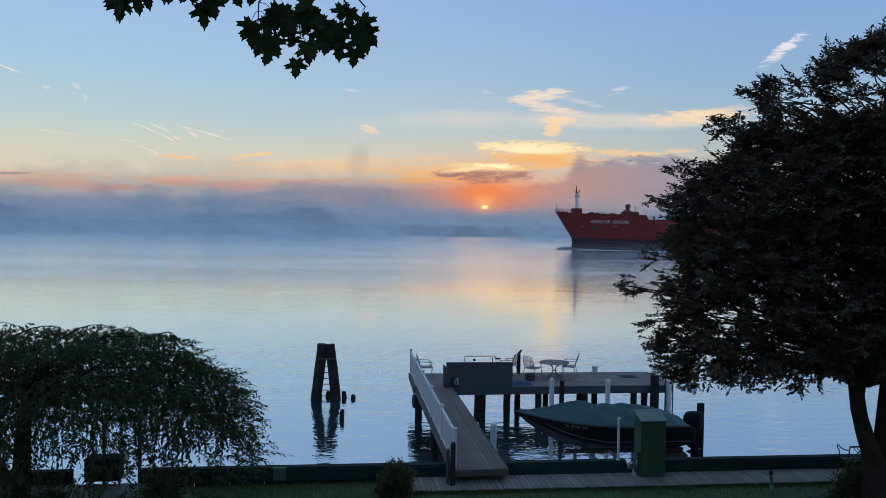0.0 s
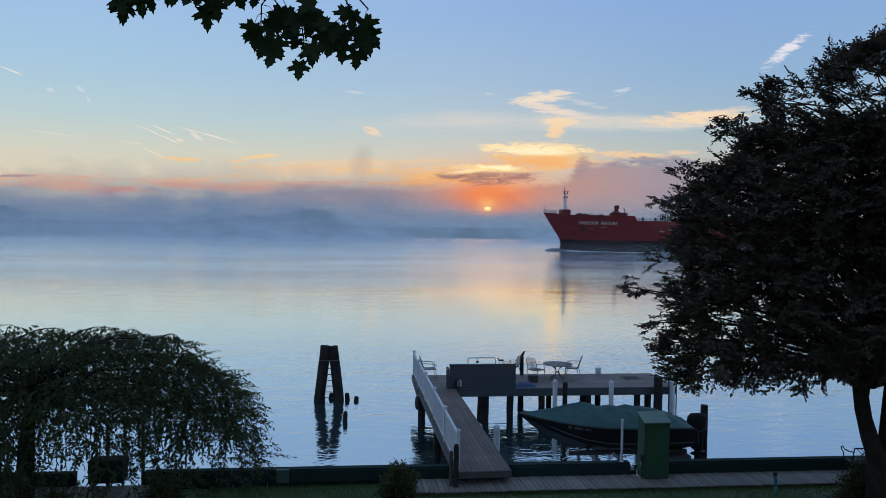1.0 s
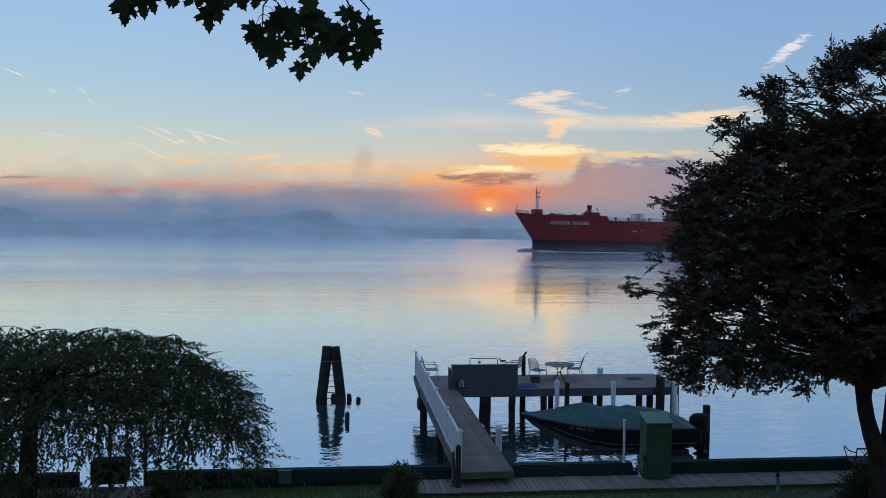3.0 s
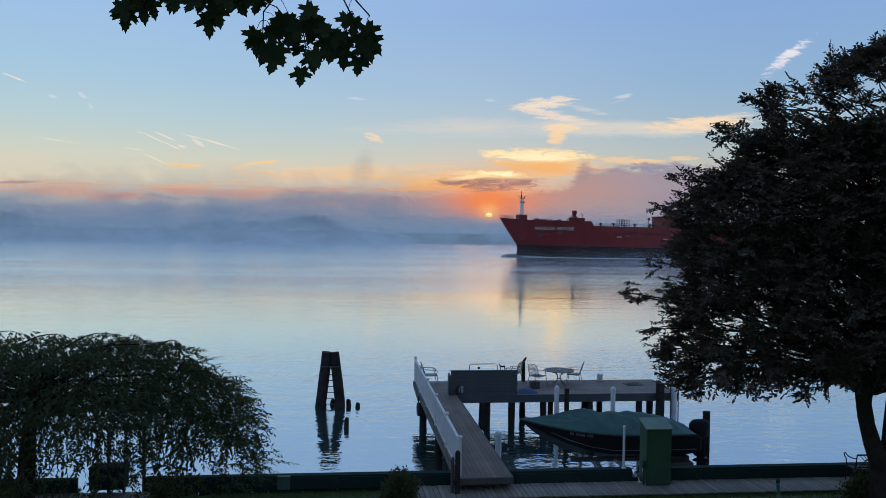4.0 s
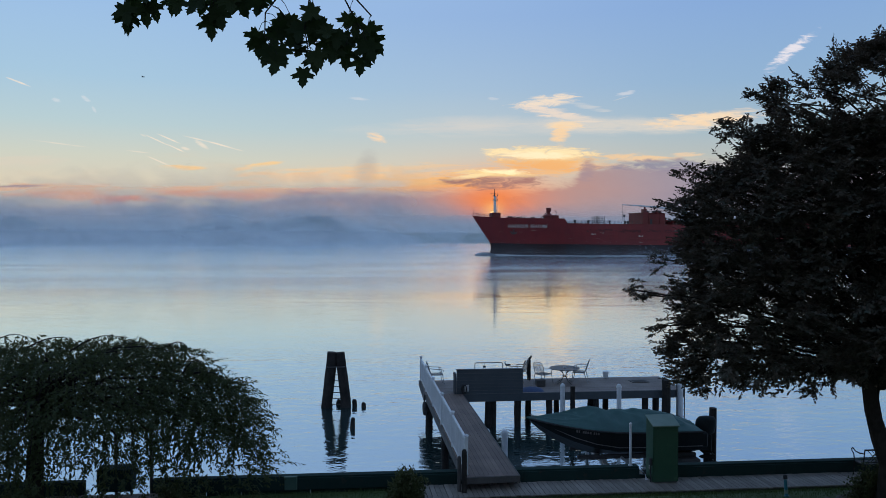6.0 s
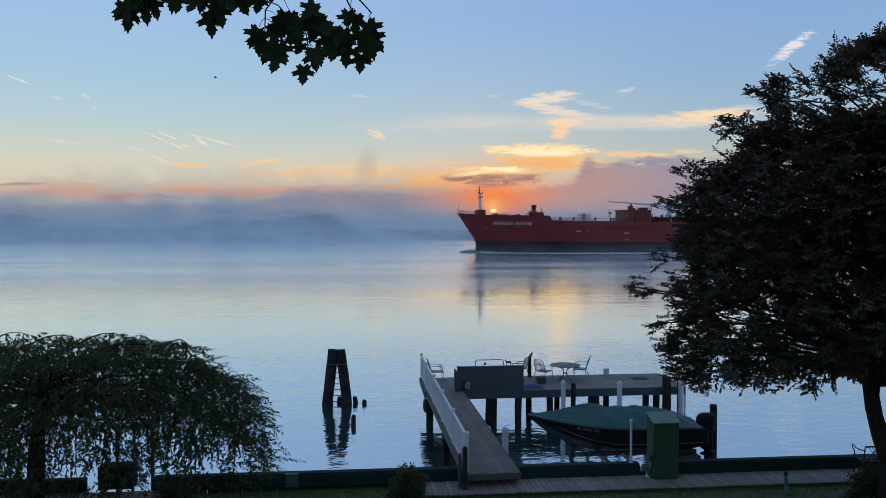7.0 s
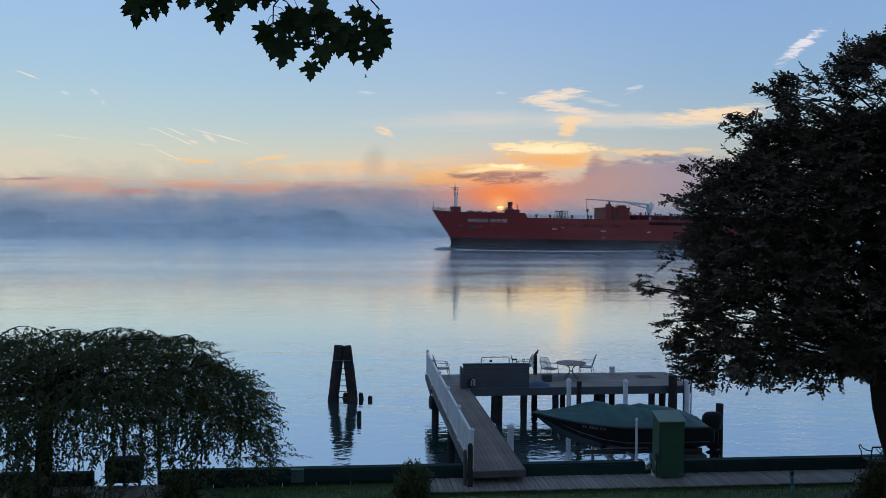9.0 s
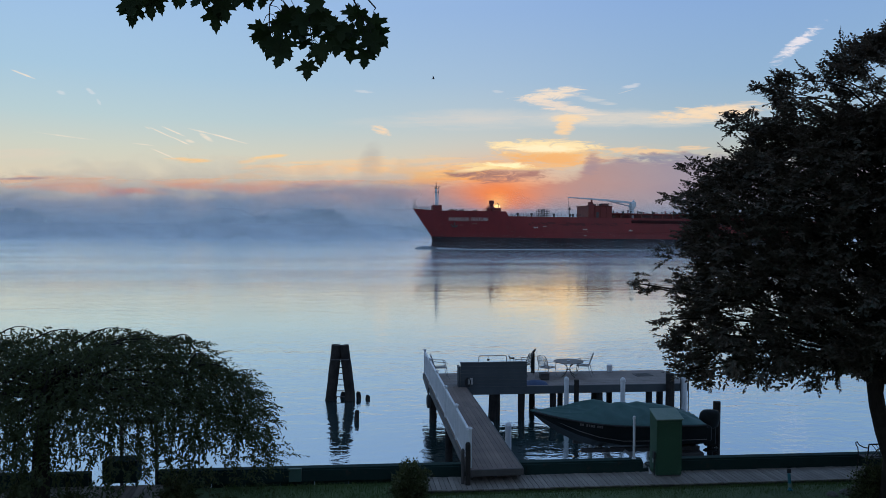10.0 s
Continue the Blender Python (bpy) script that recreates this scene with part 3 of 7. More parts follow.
def pier():
    g = thing("pier", "wooden pier running out from the seawall to a dock", "pier", PIER)
    rng = random.Random(8)
    n, width, length = 11, 1.57, 11.1
    w = width / n
    rows = (0.0, 3.6, 7.4, length)
    for i in range(n):                         # boards run along the pier, in three lengths
        for a, b in zip(rows, rows[1:]):
            part("plank", boxed(i * w + 0.003, (i + 1) * w - 0.003, a + 0.002, b - 0.002, 1.462, 1.50 + rng.uniform(-0.002, 0.002), bevel=0.004), PIER_BOARD, g)
    for x in (0.03, 0.76, 1.48):
        part("stringer", boxed(x, x + 0.06, 0.03, length, 1.24, 1.46), DARK_WOOD, g)
    part("end_board", boxed(-0.01, 1.58, -0.045, -0.003, 1.30, 1.495, bevel=0.005), DARK_WOOD, g)
    part("edge_board", boxed(1.573, 1.615, -0.04, length - 0.2, 1.28, 1.497, bevel=0.004), DARK_WOOD, g)
    part("edge_board", boxed(-0.045, -0.003, -0.04, 14.2, 1.24, 1.497, bevel=0.004), DARK_WOOD, g)
    pile(g, 0.10, 10.9, 1.24, 0.15, seed=1)
    pile(g, 1.45, 10.6, 1.24, 0.15, seed=2)
    pile(g, 0.10, 5.4, 1.24, 0.13, seed=3)
    return g


def railing():
    r = thing("railing", "white vinyl railing with narrow balusters along the pier edge", "railing", PIER)
    ys = [0.19, 3.05, 5.9, 8.8, 11.6, 14.0]
    x = 0.045
    for y in ys:
        post = part("post", boxed(x - 0.05, x + 0.05, y - 0.05, y + 0.05, 1.50, 2.64, bevel=0.006), WHITE, r)
        part("post_cap", lathe(bmesh.new(), [(0.085, 2.64), (0.085, 2.665), (0.02, 2.71)], 4, (x, y, 0)), WHITE, post)
    for a, b in zip(ys, ys[1:]):
        part("top_rail", boxed(x - 0.035, x + 0.035, a + 0.05, b - 0.05, 2.50, 2.575, bevel=0.008), WHITE, r)
        part("bottom_rail", boxed(x - 0.025, x + 0.025, a + 0.05, b - 0.05, 1.57, 1.63, bevel=0.006), WHITE, r)
        k = int((b - a - 0.1) / 0.105)
        for i in range(k):
            y = a + 0.05 + (b - a - 0.1) * (i + 0.5) / k
            part("baluster", boxed(x - 0.016, x + 0.016, y - 0.016, y + 0.016, 1.625, 2.505), WHITE, r)
    return r


def dock():
    d = thing("dock", "broad wooden dock deck on piles over the river", "dock", DECK)
    x0, x1, y0, y1 = -1.62, 10.15, 0.03, 3.06
    n = 22
    w = (y1 - y0) / n
    rng = random.Random(3)
    for i in range(n):                         # boards run across the view
        cuts = [x0, x0 + 3.3 + rng.uniform(-1, 1), x0 + 7.5 + rng.uniform(-1, 1), x1]
        for a, b in zip(cuts, cuts[1:]):
            part("plank", boxed(a + 0.002, b - 0.002, y0 + i * w + 0.003, y0 + (i + 1) * w - 0.003, 1.462, 1.50 + rng.uniform(-0.002, 0.002), bevel=0.004), DOCK_BOARD, d)
    part("fascia", boxed(0.0, x1 + 0.03, -0.03, 0.022, 1.15, 1.495, bevel=0.006), SCREEN_WOOD, d)
    part("fascia", boxed(x0 - 0.03, x1 + 0.03, y1 + 0.002, y1 + 0.05, 1.17, 1.496, bevel=0.006), DARK_WOOD, d)
    part("fascia", boxed(x1 + 0.002, x1 + 0.05, 0.03, y1, 1.17, 1.496, bevel=0.006), DARK_WOOD, d)
    part("fascia", boxed(x0 - 0.05, x0 - 0.002, 0.03, y1, 1.17, 1.496, bevel=0.006), DARK_WOOD, d)
    for y in (0.6, 1.5, 2.4):
        part("beam", boxed(x0, x1, y, y + 0.09, 1.2, 1.46), DARK_WOOD, d)
    for i, (x, y, r) in enumerate(((1.2, 0.13, 0.16), (1.42, 0.20, 0.14), (2.52, 0.15, 0.15), (3.5, 2.5, 0.14), (3.95, 0.15, 0.14), (4.9, 2.6, 0.13), (6.1, 0.2, 0.13), (6.6, 2.4, 0.22),
                                   (8.4, 0.2, 0.15), (9.9, 2.7, 0.16), (-1.2, 2.8, 0.15))):
        pile(d, x, y, 1.2, r, seed=20 + i)
    pile(d, 9.22, -0.2, 2.0, 0.19, seed=50)
    return d


DOCK_BOARD = material("weathered_dock_board", (0.105, 0.086, 0.080), (0.165, 0.138, 0.128), 1.0, 0.75, grain=(1, 14, 8), fine=9, bump=0.5, each=True, vary=0.15)
pier()
railing()
dock()
boardwalk("boardwalk", -0.75, 13.6)
boardwalk("boardwalk", -12.6, -8.1)


# ---- the tanker ----
SHIP_L = 172.0


def stem(z):
    """How far back the stem lies at a height."""
    pts = [(-4, 7.0), (0.0, 6.1), (1.5, 7.2), (3.0, 7.5), (5.0, 7.0), (9.5, 3.7), (15.0, 0.0)]
    for (a, p), (b, q) in zip(pts, pts[1:]):
        if z <= b:
            return p + (q - p) * (z - a) / (b - a)
    return 0.0


def half_beam(x, z):
    s = stem(z)
    run = 34 + (15 - z) * 1.7
    t = min(1.0, max(0.0, (x - s) / run))
    b = 13.5 * (1 - (1 - t) ** (2.3 - 0.04 * z))
    if x > SHIP_L - 30:
        b *= 1 - 0.35 * ((x - SHIP_L + 30) / 30) ** 2 * (1.3 - z / 15)
    return b


def sheer(x):
    if x < 31.5:
        return 14.2 + 0.8 * max(0, 1 - x / 12) ** 2
    return 12.5


def tanker():
    ship = thing("tanker", "red tanker ship with a grey mast and a deck crane", "ship")
    xs = [0, 0.6, 1.4, 2.5, 4, 6, 8, 10.5, 13, 16, 20, 24, 28, 31.4, 31.6, 36, 42, 50, 60, 75, 90, 110, 130, 145, 155, 163, 168, 172]
    levels = [0.0, 0.15, 0.3, 0.45, 0.6, 0.75, 0.88, 1.0]

    def side(z_low, z_top, mat, name):
        bm = bmesh.new()
        grid = {}
        for s in (-1, 1):
            for i, x in enumerate(xs):
                for j, f in enumerate(levels):
                    z = z_low + (z_top(x) - z_low) * f
                    xx = stem(z) + (x / SHIP_L) * (SHIP_L - stem(z))
                    grid[s, i, j] = bm.verts.new((xx, s * (half_beam(xx, z) if i else 0.12), z))
        for s in (-1, 1):
            for i in range(len(xs) - 1):
                for j in range(len(levels) - 1):
                    q = [grid[s, i, j], grid[s, i + 1, j], grid[s, i + 1, j + 1], grid[s, i, j + 1]]
                    bm.faces.new(q if s < 0 else q[::-1])
        for i in (0, len(xs) - 1):
            for j in range(len(levels) - 1):
                q = [grid[-1, i, j], grid[-1, i, j + 1], grid[1, i, j + 1], grid[1, i, j]]
                bm.faces.new(q if i == 0 else q[::-1])
        top = len(levels) - 1
        for i in range(len(xs) - 1):
            bm.faces.new([grid[-1, i, top], grid[-1, i + 1, top], grid[1, i + 1, top], grid[1, i, top]])
        return part(name, bm, mat, ship, smooth=False)

    hull = side(4.7, sheer, HULL_RED, "hull")
    side(-3.0, lambda x: 4.7, HULL_BOTTOM, "boot_top")["label"] = "dark bottom paint of the hull"
    return ship, hull


ship, hull = tanker()


# ---- trees ----
def leaves(name, centres, dirs, size, mat, rng, fold=0.25, wide=0.5, ups=None):
    """Many small folded leaves as one mesh: centres, pointing ways and, if given, the ways their faces look (n, 3)."""
    n = len(centres)
    d = dirs / np.linalg.norm(dirs, axis=1, keepdims=True)
    r = rng.normal(size=(n, 3)) if ups is None else ups
    s = np.cross(d, r)
    s /= np.linalg.norm(s, axis=1, keepdims=True) + 1e-9
    up = np.cross(s, d)
    L = size * rng.uniform(0.65, 1.25, (n, 1))
    W = L * wide
    v = np.empty((n, 6, 3))
    v[:, 0] = centres
    v[:, 1] = centres + d * L * 0.30 + s * W * 0.46 + up * L * fold * 0.35
    v[:, 2] = centres + d * L * 0.70 + s * W * 0.36 + up * L * fold * 0.30
    v[:, 3] = centres + d * L
    v[:, 4] = centres + d * L * 0.70 - s * W * 0.36 + up * L * fold * 0.30
    v[:, 5] = centres + d * L * 0.30 - s * W * 0.46 + up * L * fold * 0.35
    me = bpy.data.meshes.new(name)
    me.vertices.add(n * 6)
    me.vertices.foreach_set("co", v.ravel())
    idx = np.arange(n)[:, None] * 6
    q = np.concatenate([idx + np.array([[0, 1, 2, 3]]), idx + np.array([[0, 3, 4, 5]])], 1).ravel()
    me.loops.add(n * 8)
    me.loops.foreach_set("vertex_index", q)
    me.polygons.add(n * 2)
    me.polygons.foreach_set("loop_start", np.arange(n * 2) * 4)
    me.polygons.foreach_set("loop_total", np.full(n * 2, 4))
    me.update(calc_edges=True)
    me.materials.append(mat)
    return me


def child(name, me, parent, label=""):
    ob = new(name, me)
    ob.parent = parent
    if label:
        ob["label"] = label
    return ob


def bend(a, b, n, sag, rng, wob=0.1):
    a, b = np.array(a, float), np.array(b, float)
    out = []
    for i in range(n + 1):
        f = i / n
        p = a + (b - a) * f
        p[2] += sag * math.sin(math.pi * f)
        if 0 < i < n:
            p += rng.normal(0, wob, 3)
        out.append(p)
    return out


def unit(v):
    return v / (np.linalg.norm(v) + 1e-9)


class Foliage:
    """Gathers leafy shoots: leaves stand in two rows along each shoot, as they grow."""

    def __init__(self, rng):
        self.rng, self.rows, self.twigs = rng, [], []

    def shoot(self, p, q, sag, step, spread, droop, thick=0.004, stray=0.3, wood=True, size=1.0):
        """Leaves along an arc from p to q, its middle lifted by sag."""
        self.rows.append((*p, *q, sag, step, spread, droop, stray, size))
        if wood:
            self.twigs.append((*p, *q, sag, thick))

    def crown(self, name, size, mat, wide):
        rng = self.rng
        g = np.array(self.rows)
        n = len(g)
        m = np.maximum(4, (np.linalg.norm(g[:, 3:6] - g[:, :3], axis=1) / g[:, 7]).astype(int))
        who = np.repeat(np.arange(n), m)
        step = np.arange(len(who)) - np.repeat(np.cumsum(m) - m, m)
        t = ((step + rng.uniform(0.2, 0.8, n)[who]) / m[who])[:, None]
        p, q, (sag, _, spread, droop, stray, leaf_size) = g[who, :3], g[who, 3:6], (g[who, i][:, None] for i in range(6, 12))
        mid = (p + q) / 2 + sag * np.array([0, 0, 1.0])
        at = (1 - t) ** 2 * p + 2 * t * (1 - t) * mid + t * t * q
        way = 2 * (1 - t) * (mid - p) + 2 * t * (q - mid)
        way /= np.linalg.norm(way, axis=1, keepdims=True) + 1e-9
        flat = (np.array([0.0, 0.0, 1.0]) + rng.normal(0, 0.35, (n, 3)))[who]
        side = np.cross(way, flat)
        side /= np.linalg.norm(side, axis=1, keepdims=True) + 1e-9
        sign = np.where(step % 2, 1.0, -1.0)[:, None]
        end = t > 0.93
        d = way * (0.75 + end) + side * sign * spread * (1 - 0.8 * end) - droop * np.array([0, 0, 1.0]) + rng.normal(0, 1, at.shape) * stray
        return leaves(name, at, d, size * leaf_size, mat, rng, wide=wide, ups=np.cross(side, way) + rng.normal(0, 0.45, at.shape))

    def wood(self, name, mat):
        """All the thin twigs, three-sided."""
        g = np.array(self.twigs)
        n = len(g)
        p, q = g[:, :3], g[:, 3:6]
        mid = (p + q) / 2 + g[:, 6:7] * np.array([0, 0, 0.5])
        way = (q - p) / (np.linalg.norm(q - p, axis=1, keepdims=True) + 1e-9)
        side = np.cross(way, np.array([0.31, 0.52, 0.79]))
        side /= np.linalg.norm(side, axis=1, keepdims=True) + 1e-9
        up = np.cross(way, side)
        v = np.empty((n, 9, 3))
        for i, (c, f) in enumerate(((p, 1.0), (mid, 0.75), (q, 0.35))):
            for j in range(3):
                v[:, i * 3 + j] = c + (side * math.cos(j * math.tau / 3) + up * math.sin(j * math.tau / 3)) * g[:, 7:8] * f
        quads = [(i * 3 + j, i * 3 + (j + 1) % 3, i * 3 + 3 + (j + 1) % 3, i * 3 + 3 + j) for i in (0, 1) for j in range(3)]
        idx = (np.arange(n)[:, None, None] * 9 + np.array(quads)[None]).ravel()
        me = bpy.data.meshes.new(name)
        me.vertices.add(n * 9)
        me.vertices.foreach_set("co", v.ravel())
        me.loops.add(n * 24)
        me.loops.foreach_set("vertex_index", idx)
        me.polygons.add(n * 6)
        me.polygons.foreach_set("loop_start", np.arange(n * 6) * 4)
        me.polygons.foreach_set("loop_total", np.full(n * 6, 4))
        me.update(calc_edges=True)
        me.materials.append(mat)
        return me


def beech():
    """A broad copper beech: a forked trunk, tiered boughs, a ragged crown of leafy shoots."""
    rng = np.random.default_rng(11)
    tree = thing("beech_tree", "tall dark copper beech with dense layered foliage", "tree", pose(11.75, 19.0, 1.1))
    hs = [3.2, 3.7, 4.3, 5.1, 5.6, 6.0, 6.5, 6.9, 7.7, 8.2, 8.9, 9.3, 9.7, 10.4, 10.8, 11.3, 11.7, 12.1, 12.5]
    rs = [4.6, 5.6, 5.9, 6.1, 5.8, 6.0, 5.6, 6.0, 5.7, 5.7, 5.1, 4.4, 4.15, 4.4, 3.7, 3.0, 2.1, 1.4, 0.7]
    part("trunk", tubed([(-0.1, 0, -0.2), (-0.12, 0, 0.7), (-0.22, 0, 1.5), (-0.50, 0, 2.2), (-0.72, 0.0, 2.9), (-0.82, 0.05, 3.9), (-0.7, 0.1, 5.5), (-0.4, 0, 8.5), (-0.2, 0, 11.6)],
                        [0.44, 0.37, 0.27, 0.20, 0.175, 0.16, 0.13, 0.09, 0.03], 14, uneven=0.07, seed=1), BARK, tree)
    part("trunk", tubed([(0.1, 0.05, -0.2), (0.12, 0.05, 1.0), (0.14, 0.1, 2.2), (0.28, 0.2, 3.8), (0.8, 0.3, 6.5), (1.0, 0.3, 10)],
                        [0.42, 0.36, 0.30, 0.24, 0.14, 0.05], 14, uneven=0.07, seed=2), BARK, tree)
    part("trunk", tubed([(-0.22, 0.1, 1.65), (-0.40, 0.12, 2.4), (-0.52, 0.15, 3.2), (-0.3, 0.2, 4.6)], [0.09, 0.075, 0.06, 0.03], 10, uneven=0.07, seed=3), BARK, tree)
    limbs = bmesh.new()
    leaf = Foliage(rng)

    def pad(h, a, r, shoots=7, ln=(0.36, 0.68), lift=0.0, limb=False, droop=0.16):
        """The leafy end of a branch: a fan of shoots with side shoots."""
        out = np.array([math.cos(a), math.sin(a), 0.0])
        c = np.array([-0.3 + out[0] * r, 0.62 * out[1] * r, h])
        if h < 7.5:                            # the skirt is cut higher on the house side
            c[2] = 7.5 + (h - 7.5) * (1 + c[1] / 19)
        if limb:
            root = np.array([-0.7 + 0.05 * h, 0.05, max(3.5, h - 0.42 * r)])
            pts = bend(root, c, 6, 0.09 * r, rng, 0.07)
            tube(limbs, pts, [0.012 * r + 0.014] + [0.010 * r * (1 - j / 7) + 0.006 for j in range(1, 7)], 5)
        for i in range(shoots):
            turn = rng.uniform(-1.25, 1.25) if i else 0.0
            ca, sa = math.cos(turn), math.sin(turn)
            way = unit(np.array([out[0] * ca - out[1] * sa, out[0] * sa + out[1] * ca, lift + rng.normal(0.06, 0.42)]))
            p = c - way * 0.18 + rng.normal(0, 0.10, 3)
            q = p + way * rng.uniform(*ln)
            leaf.shoot(p, q, 0.03, 0.030, 0.85, droop, 0.005)
            for k in range(2):
                f = rng.uniform(0.2, 0.7)
                s = p + (q - p) * f
                w2 = unit(way + np.cross(way, (0, 0, 1)) * (0.8 if k else -0.8) + np.array([0, 0, rng.normal(0.05, 0.25)]))
                leaf.shoot(s, s + w2 * rng.uniform(0.16, 0.34), 0.01, 0.032, 0.8, droop, 0.003, wood=False)

    def reach(h):
        return float(np.interp(h, hs, rs))

    # the outer tiers
    for i in range(900):
        h = 3.45 + 9.0 * ((i + rng.uniform()) / 900) ** 0.95
        a = i * 2.39996 + rng.normal(0, 0.2)
        if h > 10.2 and rng.uniform() < 0.50:
            continue
        lump = 1 + 0.10 * noise.noise((math.cos(a) * 2.6, math.sin(a) * 2.6, h * 1.7))
        pad(h, a, max(0.1, reach(h) - 0.46) * lump * rng.uniform(0.84, 1.0), 6, lift=0.04 * (h - 4.5), limb=i % 6 == 0)
    # the inside
    for i in range(1250):
        h = 3.95 + 6.4 * rng.uniform()
        pad(h, rng.uniform(0, math.tau), (reach(h) - 0.5) * rng.uniform(0.12, 0.92) ** 0.7, 5, (0.4, 0.8), rng.normal(0, 0.35))
    # long boughs that reach out of the outline
    for h, r, a in ((6.02, 6.55, 3.14), (5.90, 6.1, 3.05), (5.92, 5.6, 3.22), (5.10, 5.95, 3.18), (6.80, 5.85, 3.12), (8.12, 5.6, 3.16), (8.30, 5.2, 3.05), (8.98, 5.2, 3.14), (9.02, 4.7, 3.2),
                    (10.22, 4.2, 3.12), (9.95, 4.2, 3.2), (10.95, 3.45, 3.14), (11.0, 3.0, 3.1), (11.3, 2.9, 3.2), (4.0, 5.6, 3.18), (4.5, 5.7, 3.08), (3.75, 5.4, 3.12)):
        pad(h, a, r, 7, (0.38, 0.62), 0.05 if h < 7 else 0.22, True, 0.1)
    # upright leaders at the top
    for x, z, lean in ((-1.0, 11.75, 0.45), (-0.75, 12.1, 0.35), (-1.75, 11.75, -0.2), (-1.45, 11.5, 0.1), (-2.3, 11.05, -0.25), (-3.1, 10.65, -0.3), (-0.4, 11.6, 0.1), (-1.2, 11.3, -0.1), (0.6, 11.7, 0.3)):
        for k in range(4):
            p = np.array([x, rng.normal(0, 0.15), z]) + rng.normal(0, 0.08, 3)
            q = p + np.array([lean * 0.7 + rng.normal(0, 0.14), rng.normal(0, 0.1), rng.uniform(0.45, 0.75)])
            leaf.shoot(p, q, 0.0, 0.028, 0.8, -0.05, 0.006)
    # shoots that hang below the lowest boughs
    for i in range(170):
        x = rng.uniform(-5.5, 1.8)
        low = 3.80 - 0.16 * math.sin(x * 5.2) - 0.10 * math.sin(x * 2.3 + 1.0) + 0.10 * math.exp(-((x + 2.9) / 0.6) ** 2)
        y = rng.uniform(-2.4, 1.6)
        p = np.array([x, y, 7.5 + (low + rng.uniform(0.0, 0.3) - 7.5) * (1 + y / 19)])
        q = p + np.array([rng.normal(-0.12, 0.16), rng.normal(0, 0.12), -rng.uniform(0.16, 0.42)])
        leaf.shoot(p, q, 0.04, 0.026, 0.75, 0.25, 0.004)
    part("branchwork", limbs, BARK, tree)
    child("twig_growth", leaf.wood("twig_growth", BARK), tree)
    child("crown", leaf.crown("crown", 0.094, LEAF_COPPER, 0.60), tree, "dark copper-green leaves")


beech()


